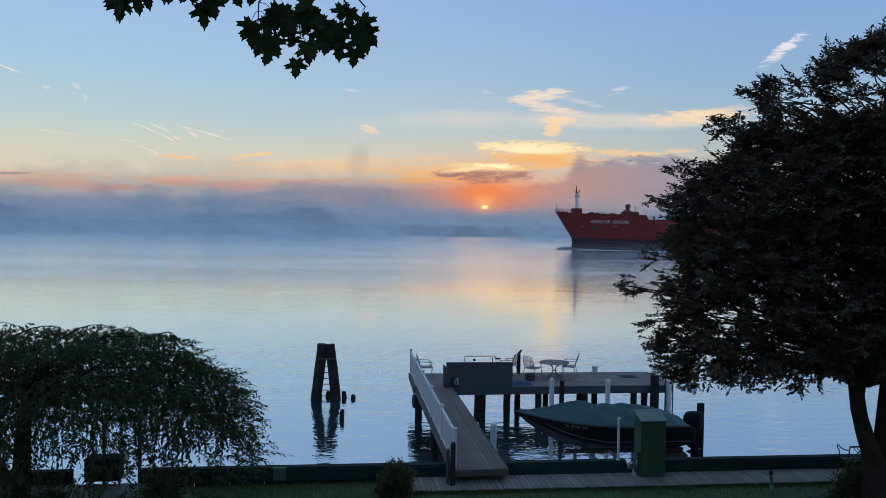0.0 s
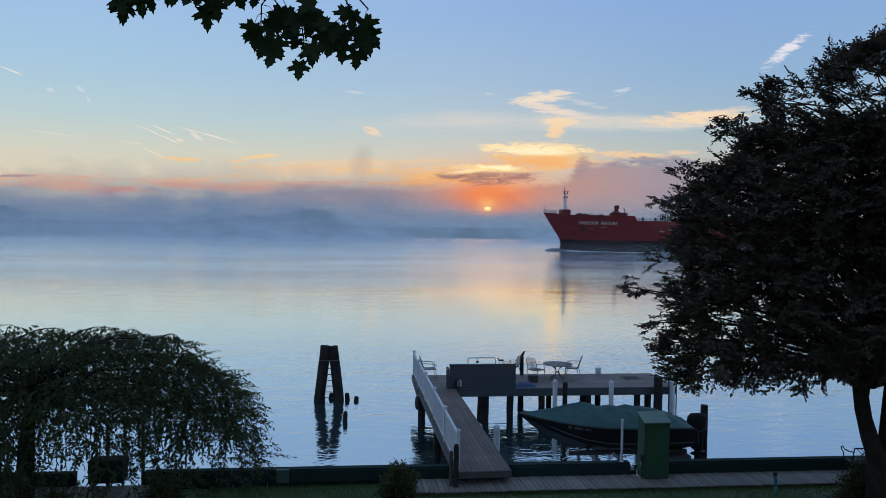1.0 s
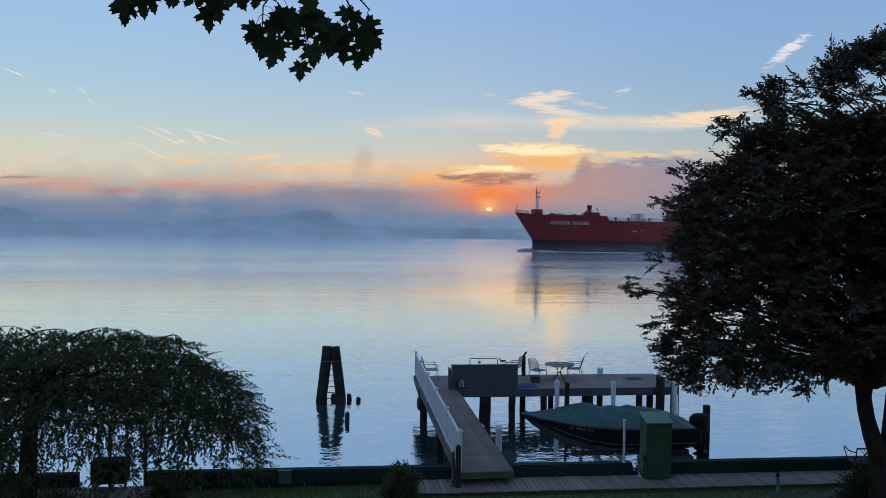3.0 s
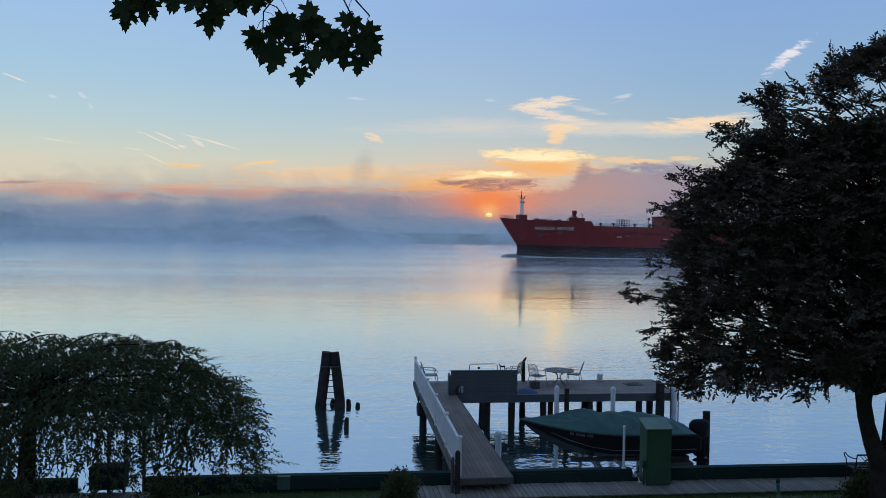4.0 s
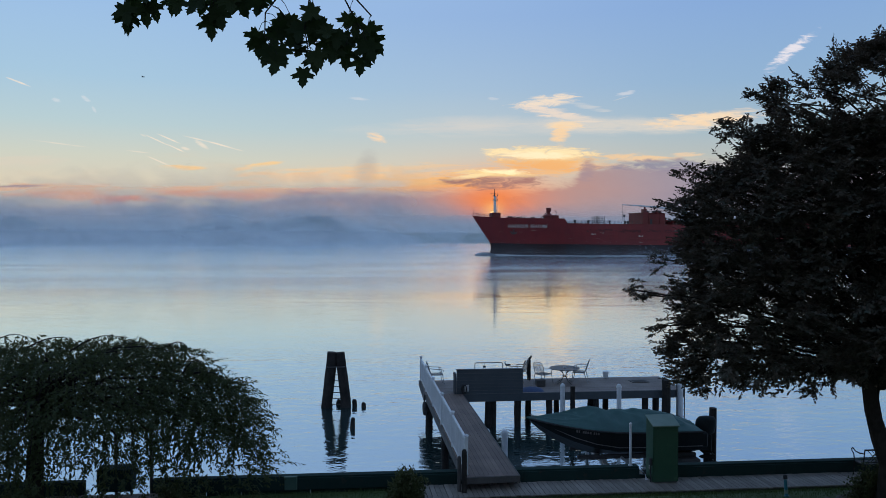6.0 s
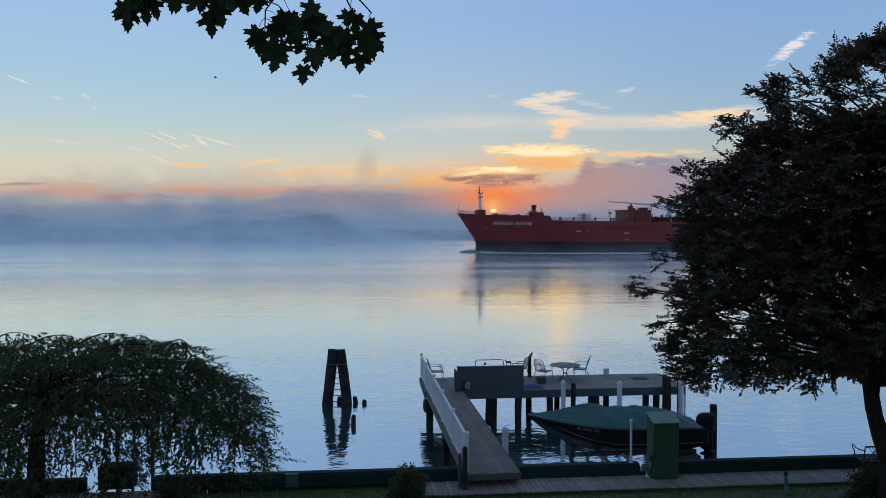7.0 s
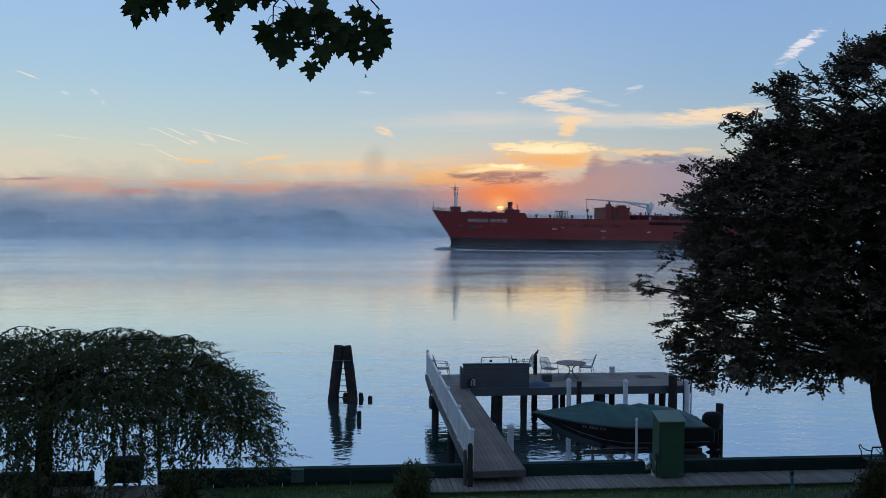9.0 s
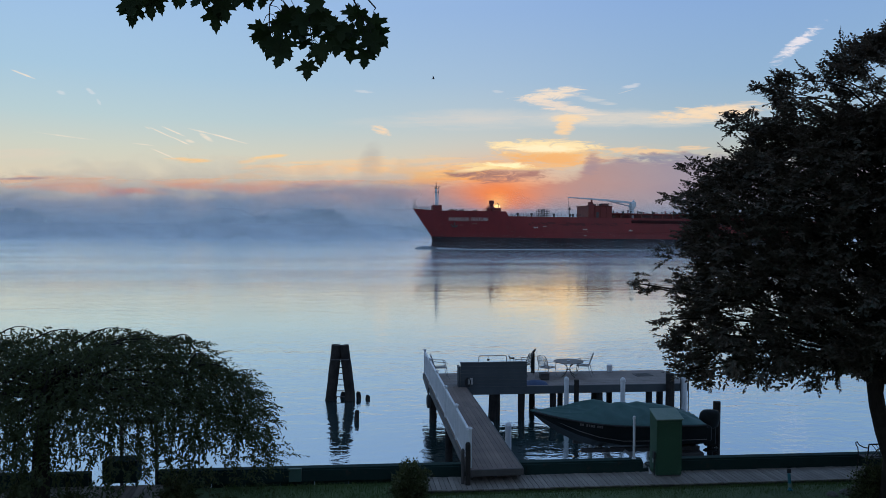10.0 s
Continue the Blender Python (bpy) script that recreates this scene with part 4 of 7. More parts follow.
def weeping():
    """A low weeping tree: a two-tiered dome of arching boughs with hanging leafy strands."""
    rng = np.random.default_rng(23)
    tree = thing("weeping_tree", "low weeping tree with drooping green branches", "tree", pose(-10.4, 18.4, 1.1))
    part("trunk", tubed([(0, 0, -0.1), (0.05, 0, 0.9), (0.08, 0, 2.0), (0.2, 0, 3.0), (0.6, 0, 3.7)], [0.27, 0.21, 0.19, 0.15, 0.1], 12, uneven=0.08, seed=4), BARK, tree)
    limbs = bmesh.new()
    leaf = Foliage(rng)
    mid_x, rx, ry = 1.0, 4.92, 3.3
    es = [0.0, 0.27, 0.48, 0.57, 0.62, 0.72, 0.84, 0.92, 0.96, 1.0]
    cs = [4.74, 4.80, 4.76, 4.66, 4.22, 4.04, 3.70, 3.22, 2.84, 2.56]

    def crest(x, y):
        e = math.hypot((x - mid_x) / rx, y / ry)
        return float(np.interp(e, es, cs)) + 0.10 * noise.noise((x * 1.1, y * 1.1, 2.0)) + 0.06 * noise.noise((x * 3, y * 3, 7.0)), e

    def place():
        a, e = rng.uniform(0, math.tau), rng.uniform(0, 1) ** 0.5
        return mid_x + math.cos(a) * rx * e, math.sin(a) * ry * e, a

    # boughs
    for i in range(70):
        x, y, a = place()
        z, e = crest(x, y)
        pts = bend((0.35, 0, rng.uniform(2.7, 3.6)), (x, y, z - 0.15), 7, 0.10 * math.hypot(x, y), rng, 0.05)
        tube(limbs, pts, [0.045, 0.04, 0.034, 0.028, 0.022, 0.016, 0.011, 0.006], 5)
    # shoots of the dome: they rise a little and fall over outwards
    for i in range(5600):
        x, y, a = place()
        z, e = crest(x, y)
        deep = rng.uniform(0, 0.25) if i % 3 == 0 else 0.2 + rng.uniform(0, 1) ** 0.8 * (1.85 - 0.65 * e)
        p = np.array([x, y, z - 0.14 - deep])
        out = np.array([math.cos(a), math.sin(a), 0]) * rng.uniform(-0.1, 0.5) + rng.normal(0, 0.24, 3) * np.array([1, 1, 0])
        fall = rng.uniform(-0.05, 0.42)
        leaf.shoot(p, p + out + np.array([0, 0, -fall]), 0.12, 0.032, 0.8, 0.30, 0.004, 0.60, wood=i % 2 == 1, size=0.86)
    # spreading shoots at the rim, with bright gaps between them
    for i in range(190):
        a = rng.uniform(-1.2, 1.2)
        e = rng.uniform(0.60, 0.98)
        x, y = mid_x + math.cos(a) * rx * e, math.sin(a) * ry * e
        z, e = crest(x, y)
        p = np.array([x, y, z - rng.uniform(0.0, 0.5)])
        q = p + np.array([math.cos(a) * rng.uniform(0.25, 0.55), math.sin(a) * 0.4, rng.uniform(-0.40, 0.16)])
        leaf.shoot(p, q, 0.08, 0.036, 0.75, 0.35, 0.005, 0.4, size=0.84)
    # long curtains below the dome
    for i in range(620):
        x, y, a = place()
        z, e = crest(x, y)
        right = min(1.0, max(0.0, (x - 2.4) / 1.4))
        if rng.uniform() > 0.20 + 0.52 * right or e > 0.9:
            continue
        top = min(z - 0.8, 2.75 + rng.uniform(-0.3, 0.3))
        foot = (0.80 if x < 2.6 else 1.30 + 0.16 * max(0, x - 3.4)) + rng.uniform(0, 0.9)
        if top - foot < 0.25:
            continue
        p = np.array([x, y, top])
        q = np.array([x + rng.normal(0, 0.16), y + rng.normal(0, 0.14), foot])
        leaf.shoot(p, q, 0.06, 0.050, 0.6, 0.6, 0.003, 0.45, size=1.12)
    # bare arching boughs over the top, with sparse leaves
    for x0, x1, y0, rise in ((0.15, 1.30, -0.4, 0.20), (1.25, 2.55, -0.5, 0.24), (2.2, 3.85, -0.4, 0.14), (-0.9, 0.1, -0.4, 0.22), (4.0, 4.55, -0.5, 0.34), (4.2, 4.95, -0.3, 0.12), (3.4, 3.95, 0.2, 0.2)):
        z0, z1 = crest(x0, y0)[0] - 0.12, crest(x1, y0)[0] + 0.04
        pts = [(x0 + (x1 - x0) * f, y0, z0 + (z1 - z0) * f + rise * math.sin(math.pi * f * 0.85)) for f in (0, 0.2, 0.4, 0.6, 0.8, 1.0)]
        tube(limbs, pts, [0.022, 0.019, 0.016, 0.012, 0.008, 0.004], 5)
        for k in range(9):
            f = rng.uniform(0.15, 1.0)
            j = min(4, int(f * 5))
            p = np.array(pts[j]) + (np.array(pts[j + 1]) - np.array(pts[j])) * (f * 5 - j)
            leaf.shoot(p, p + np.array([rng.normal(0.06, 0.12), rng.normal(0, 0.1), -rng.uniform(0.10, 0.34)]), 0.04, 0.036, 0.7, 0.4, 0.003, 0.3)
    part("branchwork", limbs, BARK, tree)
    child("twig_growth", leaf.wood("twig_growth", BARK), tree)
    child("crown", leaf.crown("crown", 0.108, LEAF_GREEN, 0.44), tree, "drooping dark green leaves")


weeping()


# ---- ship's gear ----
GREY_STEEL = material("grey_paint", (0.50, 0.53, 0.56), (0.58, 0.60, 0.62), 0.8, 0.5, fine=6, bump=0.1, spot=(0.36, 0.34, 0.33))
RED_GEAR = material("red_deck_gear", (0.115, 0.013, 0.012), (0.155, 0.019, 0.016), 0.5, 0.55, fine=4, bump=0.1, spot=(0.12, 0.03, 0.02))
DARK_STEEL = material("dark_steel", (0.030, 0.030, 0.034), (0.055, 0.052, 0.052), 2.0, 0.5, fine=12, bump=0.2)
CRANE_BLUE = material("pale_crane_paint", (0.46, 0.52, 0.57), (0.54, 0.59, 0.63), 0.4, 0.5, fine=4, bump=0.1, spot=(0.34, 0.36, 0.38))
FOAM = material("bow_foam", (0.32, 0.35, 0.38), (0.46, 0.49, 0.52), 0.6, 0.7, fine=3, bump=0.6)
WAVE = material("dark_wave_water", (0.05, 0.065, 0.08), (0.16, 0.19, 0.22), 0.5, 0.35, fine=2.5, bump=0.6, spec=0.5)
LETTER_WHITE = material("hull_lettering", (0.34, 0.29, 0.26), (0.44, 0.38, 0.34), 0.5, 0.6, fine=3, bump=0.0, spot=(0.4, 0.3, 0.27))


# near-black red: the gallery's inner shade put into a colour
GALLERY_SHADE = material("painted_gallery_shade", (0.022, 0.008, 0.009), (0.040, 0.012, 0.012), 0.5, 0.8, fine=3, bump=0.0, spec=0.1)
SCUFF = material("scuffed_red", (0.075, 0.010, 0.011), (0.11, 0.013, 0.013), 0.5, 0.6, fine=3, bump=0.0)


def on_side(x, z, out=0.04):
    """A point on the tanker's near side."""
    xx = max(x, stem(z) + 0.2)
    return Vector((xx, -half_beam(xx, z) - out, z))


def hull_text(words, x0, x1, z0, z1, name):
    curve = bpy.data.curves.new(name, "FONT")
    curve.body = words
    curve.offset = 0.022
    tmp = new(name, curve)
    me = bpy.data.meshes.new_from_object(tmp.evaluated_get(bpy.context.evaluated_depsgraph_get()))
    bpy.data.objects.remove(tmp)
    bpy.data.curves.remove(curve)
    xs = [v.co.x for v in me.vertices]
    ys = [v.co.y for v in me.vertices]
    for v in me.vertices:
        f, g = (v.co.x - min(xs)) / (max(xs) - min(xs)), (v.co.y - min(ys)) / (max(ys) - min(ys))
        v.co = on_side(x0 + (x1 - x0) * f, z0 + (z1 - z0) * g, 0.05)
    me.materials.append(LETTER_WHITE)
    ob = new(name, me)
    ob.parent = hull
    ob["label"] = "white ship's name along the bow"


hull_text("HARBOUR  FEATURE", 12.5, 25.9, 10.6, 11.85, "lettering")


def hull_marks():
    """Draught and tug marks, and scuffs along the side: small bars."""
    rng = random.Random(6)
    bm = bmesh.new()
    for x, z, w, h in ((9.8, 9.2, 0.9, 0.9), (16.5, 9.0, 1.1, 0.9), (20.5, 9.5, 1.9, 0.5), (42.5, 8.3, 1.8, 0.9), (46, 8.9, 1.4, 0.4), (61.5, 7.8, 2.0, 0.9),
                       (8.6, 7.2, 0.4, 1.6), (62, 5.6, 1.2, 0.4), (80, 7.6, 1.6, 1.0)):
        for i in range(3):
            a = on_side(x + w * i / 3, z, 0.04)
            b = on_side(x + w * (i + 0.7) / 3, z, 0.04)
            up = Vector((0, 0, 0.6 * h * rng.uniform(0.6, 1.0)))
            vs = [bm.verts.new(v) for v in (a, b, b + up, a + up)]
            bm.faces.new(vs)
    part("side_mark", bm, LETTER_WHITE, hull)
    bm = bmesh.new()
    for i in range(46):
        x, z = rng.uniform(40, 80), rng.choice((9.6, 9.9, 10.2)) + rng.uniform(-0.2, 0.2)
        w = rng.uniform(0.6, 2.0)
        a, b = on_side(x, z, 0.03), on_side(x + w, z - 0.2, 0.03)
        up = Vector((0, 0, rng.uniform(0.2, 0.6)))
        bm.faces.new([bm.verts.new(v) for v in (a, b, b + up, a + up)])
    part("scuff", bm, SCUFF, hull, "dark scuff marks on the red side")
    # open gallery along the side aft of the deckhouse
    # a dark-coloured bar on the hull stands in for the gallery's inner shade
    part("gallery_shade", tubed([on_side(x, 11.2, -0.42) for x in (81, 95, 110, 125, 140)], 0.80, 6), GALLERY_SHADE, hull, "dark bar standing for the shade inside the side gallery")
    for z in (10.35, 12.1):
        part("gallery_rail", tubed([on_side(x, z, 0.03) for x in (83, 95, 110, 125, 140)], 0.11, 6), RED_GEAR, hull)
    for i in range(15):
        x = 83 + i * 4.0
        part("gallery_post", tubed([on_side(x, 10.35, 0.03), on_side(x, 12.1, 0.03)], 0.13, 6), RED_GEAR, hull)
    # hawse and anchor
    anchor = bmesh.new()
    c = on_side(14.5, 9.2, 0.1)
    tube(anchor, [c + Vector((0, 0, 1.2)), c + Vector((0, -0.2, -0.8))], 0.3, 8)
    tube(anchor, [c + Vector((-1.3, -0.1, 0.2)), c + Vector((-0.7, -0.3, -0.8)), c + Vector((0.7, -0.3, -0.8)), c + Vector((1.3, -0.1, 0.2))], 0.28, 8)
    part("anchor", anchor, DARK_STEEL, ship, "black stowed anchor")
    part("knuckle_line", tubed([on_side(x, 6.9, 0.0) for x in (34, 45, 60, 75, 90, 110, 130)], 0.10, 6), RED_GEAR, hull)


hull_marks()


def ship_gear():
    # foremast with its house
    part("mast_house", boxed(7.2, 10.6, -1.8, 1.8, 14.1, 16.3, bevel=0.1), RED_GEAR, ship)
    mast = part("foremast", tubed([(8.9, 0, 16.3), (8.8, 0, 19.5), (8.7, 0, 22.6)], [0.62, 0.5, 0.4], 10), GREY_STEEL, ship, "pale grey foremast with lights")
    part("top_pole", tubed([(8.7, 0, 22.6), (8.6, 0, 25.2)], [0.22, 0.08], 6), DARK_STEEL, mast)
    for z in (20.9, 22.5):
        part("platform", boxed(8.0, 9.8, -0.7, 0.7, z, z + 0.1), DARK_STEEL, mast)
        part("lamp", lathe(bmesh.new(), [(0.18, 0), (0.2, 0.25), (0.12, 0.5)], 8, (9.6, -0.5, z + 0.1)), DARK_STEEL, mast)
        part("lamp", lathe(bmesh.new(), [(0.14, 0), (0.15, 0.2), (0.1, 0.4)], 8, (8.2, -0.5, z + 0.1)), DARK_STEEL, mast)
    part("yard", tubed([(7.0, 0, 23.4), (10.4, 0, 23.4)], 0.08, 6), DARK_STEEL, mast)
    ladder = bmesh.new()
    for y in (-0.25, 0.25):
        tube(ladder, [(9.8, y, 16.3), (9.5, y, 22.4)], 0.05, 4)
    for i in range(14):
        z = 16.6 + i * 0.42
        tube(ladder, [(9.78 - i * 0.02, -0.25, z), (9.78 - i * 0.02, 0.25, z)], 0.03, 4)
    part("ladder", ladder, GREY_STEEL, mast)
    part("jackstaff", tubed([(0.6, 0, 15.0), (0.5, 0, 18.2)], [0.08, 0.04], 6), DARK_STEEL, ship)
    # bulwark rail round the bow and fore deck clutter
    def rail(x0, x1, z_of, side, n, bars=3, mat=DARK_STEEL):
        bm = bmesh.new()
        xs = [x0 + (x1 - x0) * i / n for i in range(n + 1)]
        for x in xs:
            y = side * (half_beam(x, z_of(x)) - 0.25) if x > 0.3 else 0.0
            tube(bm, [(x, y, z_of(x)), (x, y, z_of(x) + 1.15)], 0.05, 4)
        for b in range(bars):
            h = 1.13 * (b + 1) / bars
            tube(bm, [(x, side * (half_beam(x, z_of(x)) - 0.25) if x > 0.3 else 0.0, z_of(x) + h) for x in xs], 0.04, 4)
        part("deck_rail", bm, mat, ship)
    for s in (-1, 1):
        rail(0.2, 7.0, sheer, s, 5)
        rail(32.5, 62.0, lambda x: 12.5, s, 20)
        rail(79.0, 150.0, lambda x: 12.5, s, 40)
    rng = random.Random(2)
    for i in range(12):
        x = 12.5 + i * 1.45 + rng.uniform(-0.5, 0.5)
        y = rng.uniform(-5, -1.5)
        h = rng.uniform(0.3, 1.0)
        part("bollard", lathe(bmesh.new(), [(0.2, 0), (0.2, h * 0.7), (0.28, h * 0.8), (0.25, h)], 10, (x, y, 14.2)), DARK_STEEL, ship)
    for x, y, l, h in ((13.2, -2.4, 2.2, 0.9), (22.5, -2.0, 1.7, 0.7), (17.5, 1.5, 2.4, 0.8)):
        w = part("windlass", boxed(x, x + l, y - 1, y + 1, 14.18, 14.2 + h * 0.5, bevel=0.1), RED_GEAR, ship)
        bm = bmesh.new()
        tube(bm, [(x + l / 2, y - 1.3, 14.3 + h * 0.5), (x + l / 2, y + 1.3, 14.3 + h * 0.5)], h * 0.3, 12)
        part("drum", bm, DARK_STEEL, w)
    # vent post with a broad head, and the break of the fo'c'sle
    vent = part("vent_post", lathe(bmesh.new(), [(1.9, 14.2), (1.9, 15.4), (0.75, 16.2), (0.65, 16.9), (0.95, 17.0), (0.95, 18.3), (0.7, 18.4)], 12, (29.3, -3.0, 0)), RED_GEAR, ship, "red ventilator post with a broad head")
    part("stay", tubed([(25.8, -3.0, 14.2), (28.8, -3.0, 16.9)], 0.14, 6), RED_GEAR, ship)
    part("locker", boxed(29.0, 31.5, -8.0, 2.0, 14.18, 15.5, bevel=0.08), RED_GEAR, ship)
    part("davit", tubed([(31.2, -6, 14.2), (31.2, -6, 17.0), (30.6, -6, 17.3)], 0.12, 6), DARK_STEEL, ship)
    # pipe frames on deck
    for x in (47.2, 49.5):
        bm = bmesh.new()
        for px in (x, x + 0.95, x + 1.9):
            for y in (-5.0, -3.0):
                tube(bm, [(px, y, 12.5), (px, y, 15.6)], 0.10, 4)
        for z in (13.2, 13.9, 14.6, 15.2):
            for y in (-5.0, -3.0):
                tube(bm, [(x - 0.2, y, z), (x + 2.1, y, z)], 0.07, 4)
        part("pipe_frame", bm, DARK_STEEL, ship)
    for x in (38.0, 43.4, 52.2, 58.6, 59.8):
        part("deck_vent", lathe(bmesh.new(), [(0.3, 12.5), (0.3, 13.1), (0.5, 13.2), (0.5, 13.8), (0.2, 13.9)], 10, (x, -8.0, 0)), DARK_STEEL, ship)
    part("vent_pole", tubed([(59.2, -6, 12.5), (59.2, -6, 16.0)], [0.12, 0.1], 6), DARK_STEEL, ship)
    part("vent_head", lathe(bmesh.new(), [(0.3, 15.3), (0.45, 15.5), (0.45, 16.2), (0.2, 16.3)], 8, (59.2, -6, 0)), DARK_STEEL, ship)
    # deck house amidships
    dh = part("deckhouse", boxed(67.4, 76.4, -6.5, 6.5, 12.45, 17.0, bevel=0.15), RED_GEAR, ship, "red deckhouse amidships")
    part("roof_plate", boxed(67.1, 76.6, -6.8, 6.8, 17.0, 17.2, bevel=0.05), RED_GEAR, dh)
    part("stair_tower", boxed(66.2, 68.6, -7.6, -6.5, 12.45, 17.5, bevel=0.1), RED_GEAR, dh)
    for i in range(8):
        x = 69.0 + i * 0.95
        part("roof_vent", lathe(bmesh.new(), [(0.25, 17.2), (0.25, 17.5), (0.36, 17.6), (0.3, 17.9)], 8, (x, -5.0 + (i % 3), 0)), DARK_STEEL, dh)
    for i in range(7):                         # rail round the deckhouse roof
        x = 67.3 + i * 1.5
        part("roof_stanchion", tubed([(x, -6.6, 17.2), (x, -6.6, 18.2)], 0.06, 5), DARK_STEEL, dh)
    for z in (17.7, 18.2):
        part("roof_rail", tubed([(67.3, -6.6, z), (76.3, -6.6, z)], 0.05, 5), DARK_STEEL, dh)
    for x in (69.2, 71.6, 74.0):               # stiffened plating on the deckhouse side
        part("side_rib", boxed(x, x + 0.18, -6.62, -6.505, 12.5, 16.9), RED_GEAR, dh)
    part("side_door", boxed(69.9, 70.9, -6.56, -6.505, 12.6, 14.7, bevel=0.03), DARK_STEEL, dh)
    part("vent_trunk", boxed(67.6, 69.0, -5.5, -3.5, 17.2, 18.6, bevel=0.08), RED_GEAR, dh)
    part("vent_trunk", boxed(73.2, 75.6, -5.0, -2.0, 17.2, 18.1, bevel=0.08), RED_GEAR, dh)
    part("boom_rest", tubed([(69.4, -3, 12.5), (69.4, -3, 19.5)], [0.45, 0.35], 8), RED_GEAR, ship)
    # crane
    crane = part("crane_post", lathe(bmesh.new(), [(0.85, 12.5), (0.85, 16.1), (1.2, 16.3), (1.2, 16.9)], 14, (86.3, -3, 0)), CRANE_BLUE, ship, "pale blue-grey crane post")
    part("cab", boxed(85.6, 87.6, -4.2, -1.8, 16.9, 19.0, bevel=0.15), CRANE_BLUE, crane)
    part("sheave", lathe(bmesh.new(), [(0.4, 19.0), (0.5, 19.4), (0.2, 19.8)], 10, (87.0, -3, 0)), CRANE_BLUE, crane)
    jib = bmesh.new()
    pts = [(59.8, 20.2, 0.13), (66.0, 20.0, 0.22), (76.0, 19.4, 0.34), (83.0, 18.9, 0.40), (85.9, 18.7, 0.3)]
    rows = []
    for x, z, h in pts:
        rows.append([jib.verts.new((x, -3 + sy * 0.6, z + sz * h)) for sy, sz in ((-1, -1), (1, -1), (1, 1), (-1, 1))])
    for a, b in zip(rows, rows[1:]):
        for j in range(4):
            jib.faces.new((a[j], a[(j + 1) % 4], b[(j + 1) % 4], b[j]))
    jib.faces.new(rows[0][::-1])
    jib.faces.new(rows[-1])
    part("jib", jib, CRANE_BLUE, crane, "long pale crane jib lying forward")
    part("luffing_ram", tubed([(77.0, -3, 19.1), (85.8, -3, 17.2)], 0.22, 8), CRANE_BLUE, crane)
    part("hook_wire", tubed([(60.0, -3, 20.1), (60.0, -3, 13.8)], 0.05, 4), DARK_STEEL, crane)
    # cargo pipes aft of the deckhouse
    for i in range(6):
        y = -4.5 + i * 1.4
        part("cargo_pipe", tubed([(77.5, y, 14.2 + 0.1 * (i % 2)), (150, y, 14.2 + 0.1 * (i % 2))], 0.32, 8), DARK_STEEL if i % 2 else RED_GEAR, ship)
    for i in range(16):
        x = 80 + i * 4.4
        part("pipe_support", boxed(x, x + 0.4, -6.0, 4.0, 12.48, 13.95), RED_GEAR, ship)
        part("valve", lathe(bmesh.new(), [(0.25, 14.4), (0.25, 14.9), (0.6, 15.0), (0.6, 15.15)], 8, (x + 1.7, -4.5 + (i % 3) * 1.4, 0)), DARK_STEEL, ship)
    rng = random.Random(14)
    for i in range(34):                        # small fittings along the tank deck
        x, h = 78.5 + i * 1.7 + rng.uniform(-0.5, 0.5), rng.uniform(0.5, 1.5)
        part("deck_fitting", lathe(bmesh.new(), [(0.22, 13.9), (0.22, 14.2 + h * 0.7), (0.34, 14.25 + h * 0.7), (0.28, 14.3 + h)], 7, (x, rng.uniform(-7.5, -2.0), 0)), rng.choice((DARK_STEEL, RED_GEAR)), ship)
    # bow wave and the line of foam along the water
    wave = bmesh.new()
    rings = []
    for i in range(13):
        f = i / 12
        x = 1.0 + 9.5 * f
        w = 1.6 * math.sin(math.pi * min(1, f * 1.15 + 0.08)) ** 0.6 + 3.2 * f
        h = 1.35 * math.sin(math.pi * min(1.0, 0.12 + f * 0.86)) ** 1.2
        rings.append([wave.verts.new((x, w * math.cos(a) * 1.1, -0.05 + h * math.sin(a))) for a in (math.pi * j / 10 for j in range(11))])
    for a, b in zip(rings, rings[1:]):
        for j in range(10):
            wave.faces.new((a[j], b[j], b[j + 1], a[j + 1]))
    part("bow_wave", wave, WAVE, ship, "swelling bow wave", smooth=True)
    for s in (-1, 1):
        bm = bmesh.new()
        rows = []
        rng = random.Random(12)
        for i in range(70):
            x = 5.0 + i * 2.2
            y = half_beam(x, 0.0)
            w = 0.3 + 0.9 * max(0, 1 - abs(i - 4) / 8) + rng.uniform(0, 0.5)
            lift = 0.0105 * x
            top = lift + 0.05 + 0.6 * max(0, 1 - i / 7) + rng.uniform(0, 0.12)
            rows.append([bm.verts.new((x, s * (y - 0.3), top)), bm.verts.new((x, s * (y + w * 0.5), lift + (top - lift) * 0.8)), bm.verts.new((x, s * (y + w), lift))])
        for a, b in zip(rows, rows[1:]):
            for j in (0, 1):
                bm.faces.new((a[j], b[j], b[j + 1], a[j + 1]))
        wake = bmesh.new()
        rows = []
        for i in range(40):
            x = 7.0 + i * 1.9
            y = half_beam(x, 0.0) + 0.4 + 0.30 * i + rng.uniform(-0.25, 0.25)
            w = (0.9 - 0.012 * i) * rng.uniform(0.4, 1.2)
            lift = 0.0105 * x
            rows.append([wake.verts.new((x, s * y, lift)), wake.verts.new((x, s * (y + w * 0.5), lift + 0.22 - 0.004 * i)), wake.verts.new((x, s * (y + w), lift))])
        for a, b in zip(rows, rows[1:]):
            for j in (0, 1):
                wake.faces.new((a[j], b[j], b[j + 1], a[j + 1]))
        part("wake_line", wake, FOAM, ship, "thin foam crest spreading from the bow")
        part("foam_line", bm, FOAM, ship, "thin white foam along the waterline")


ship_gear()


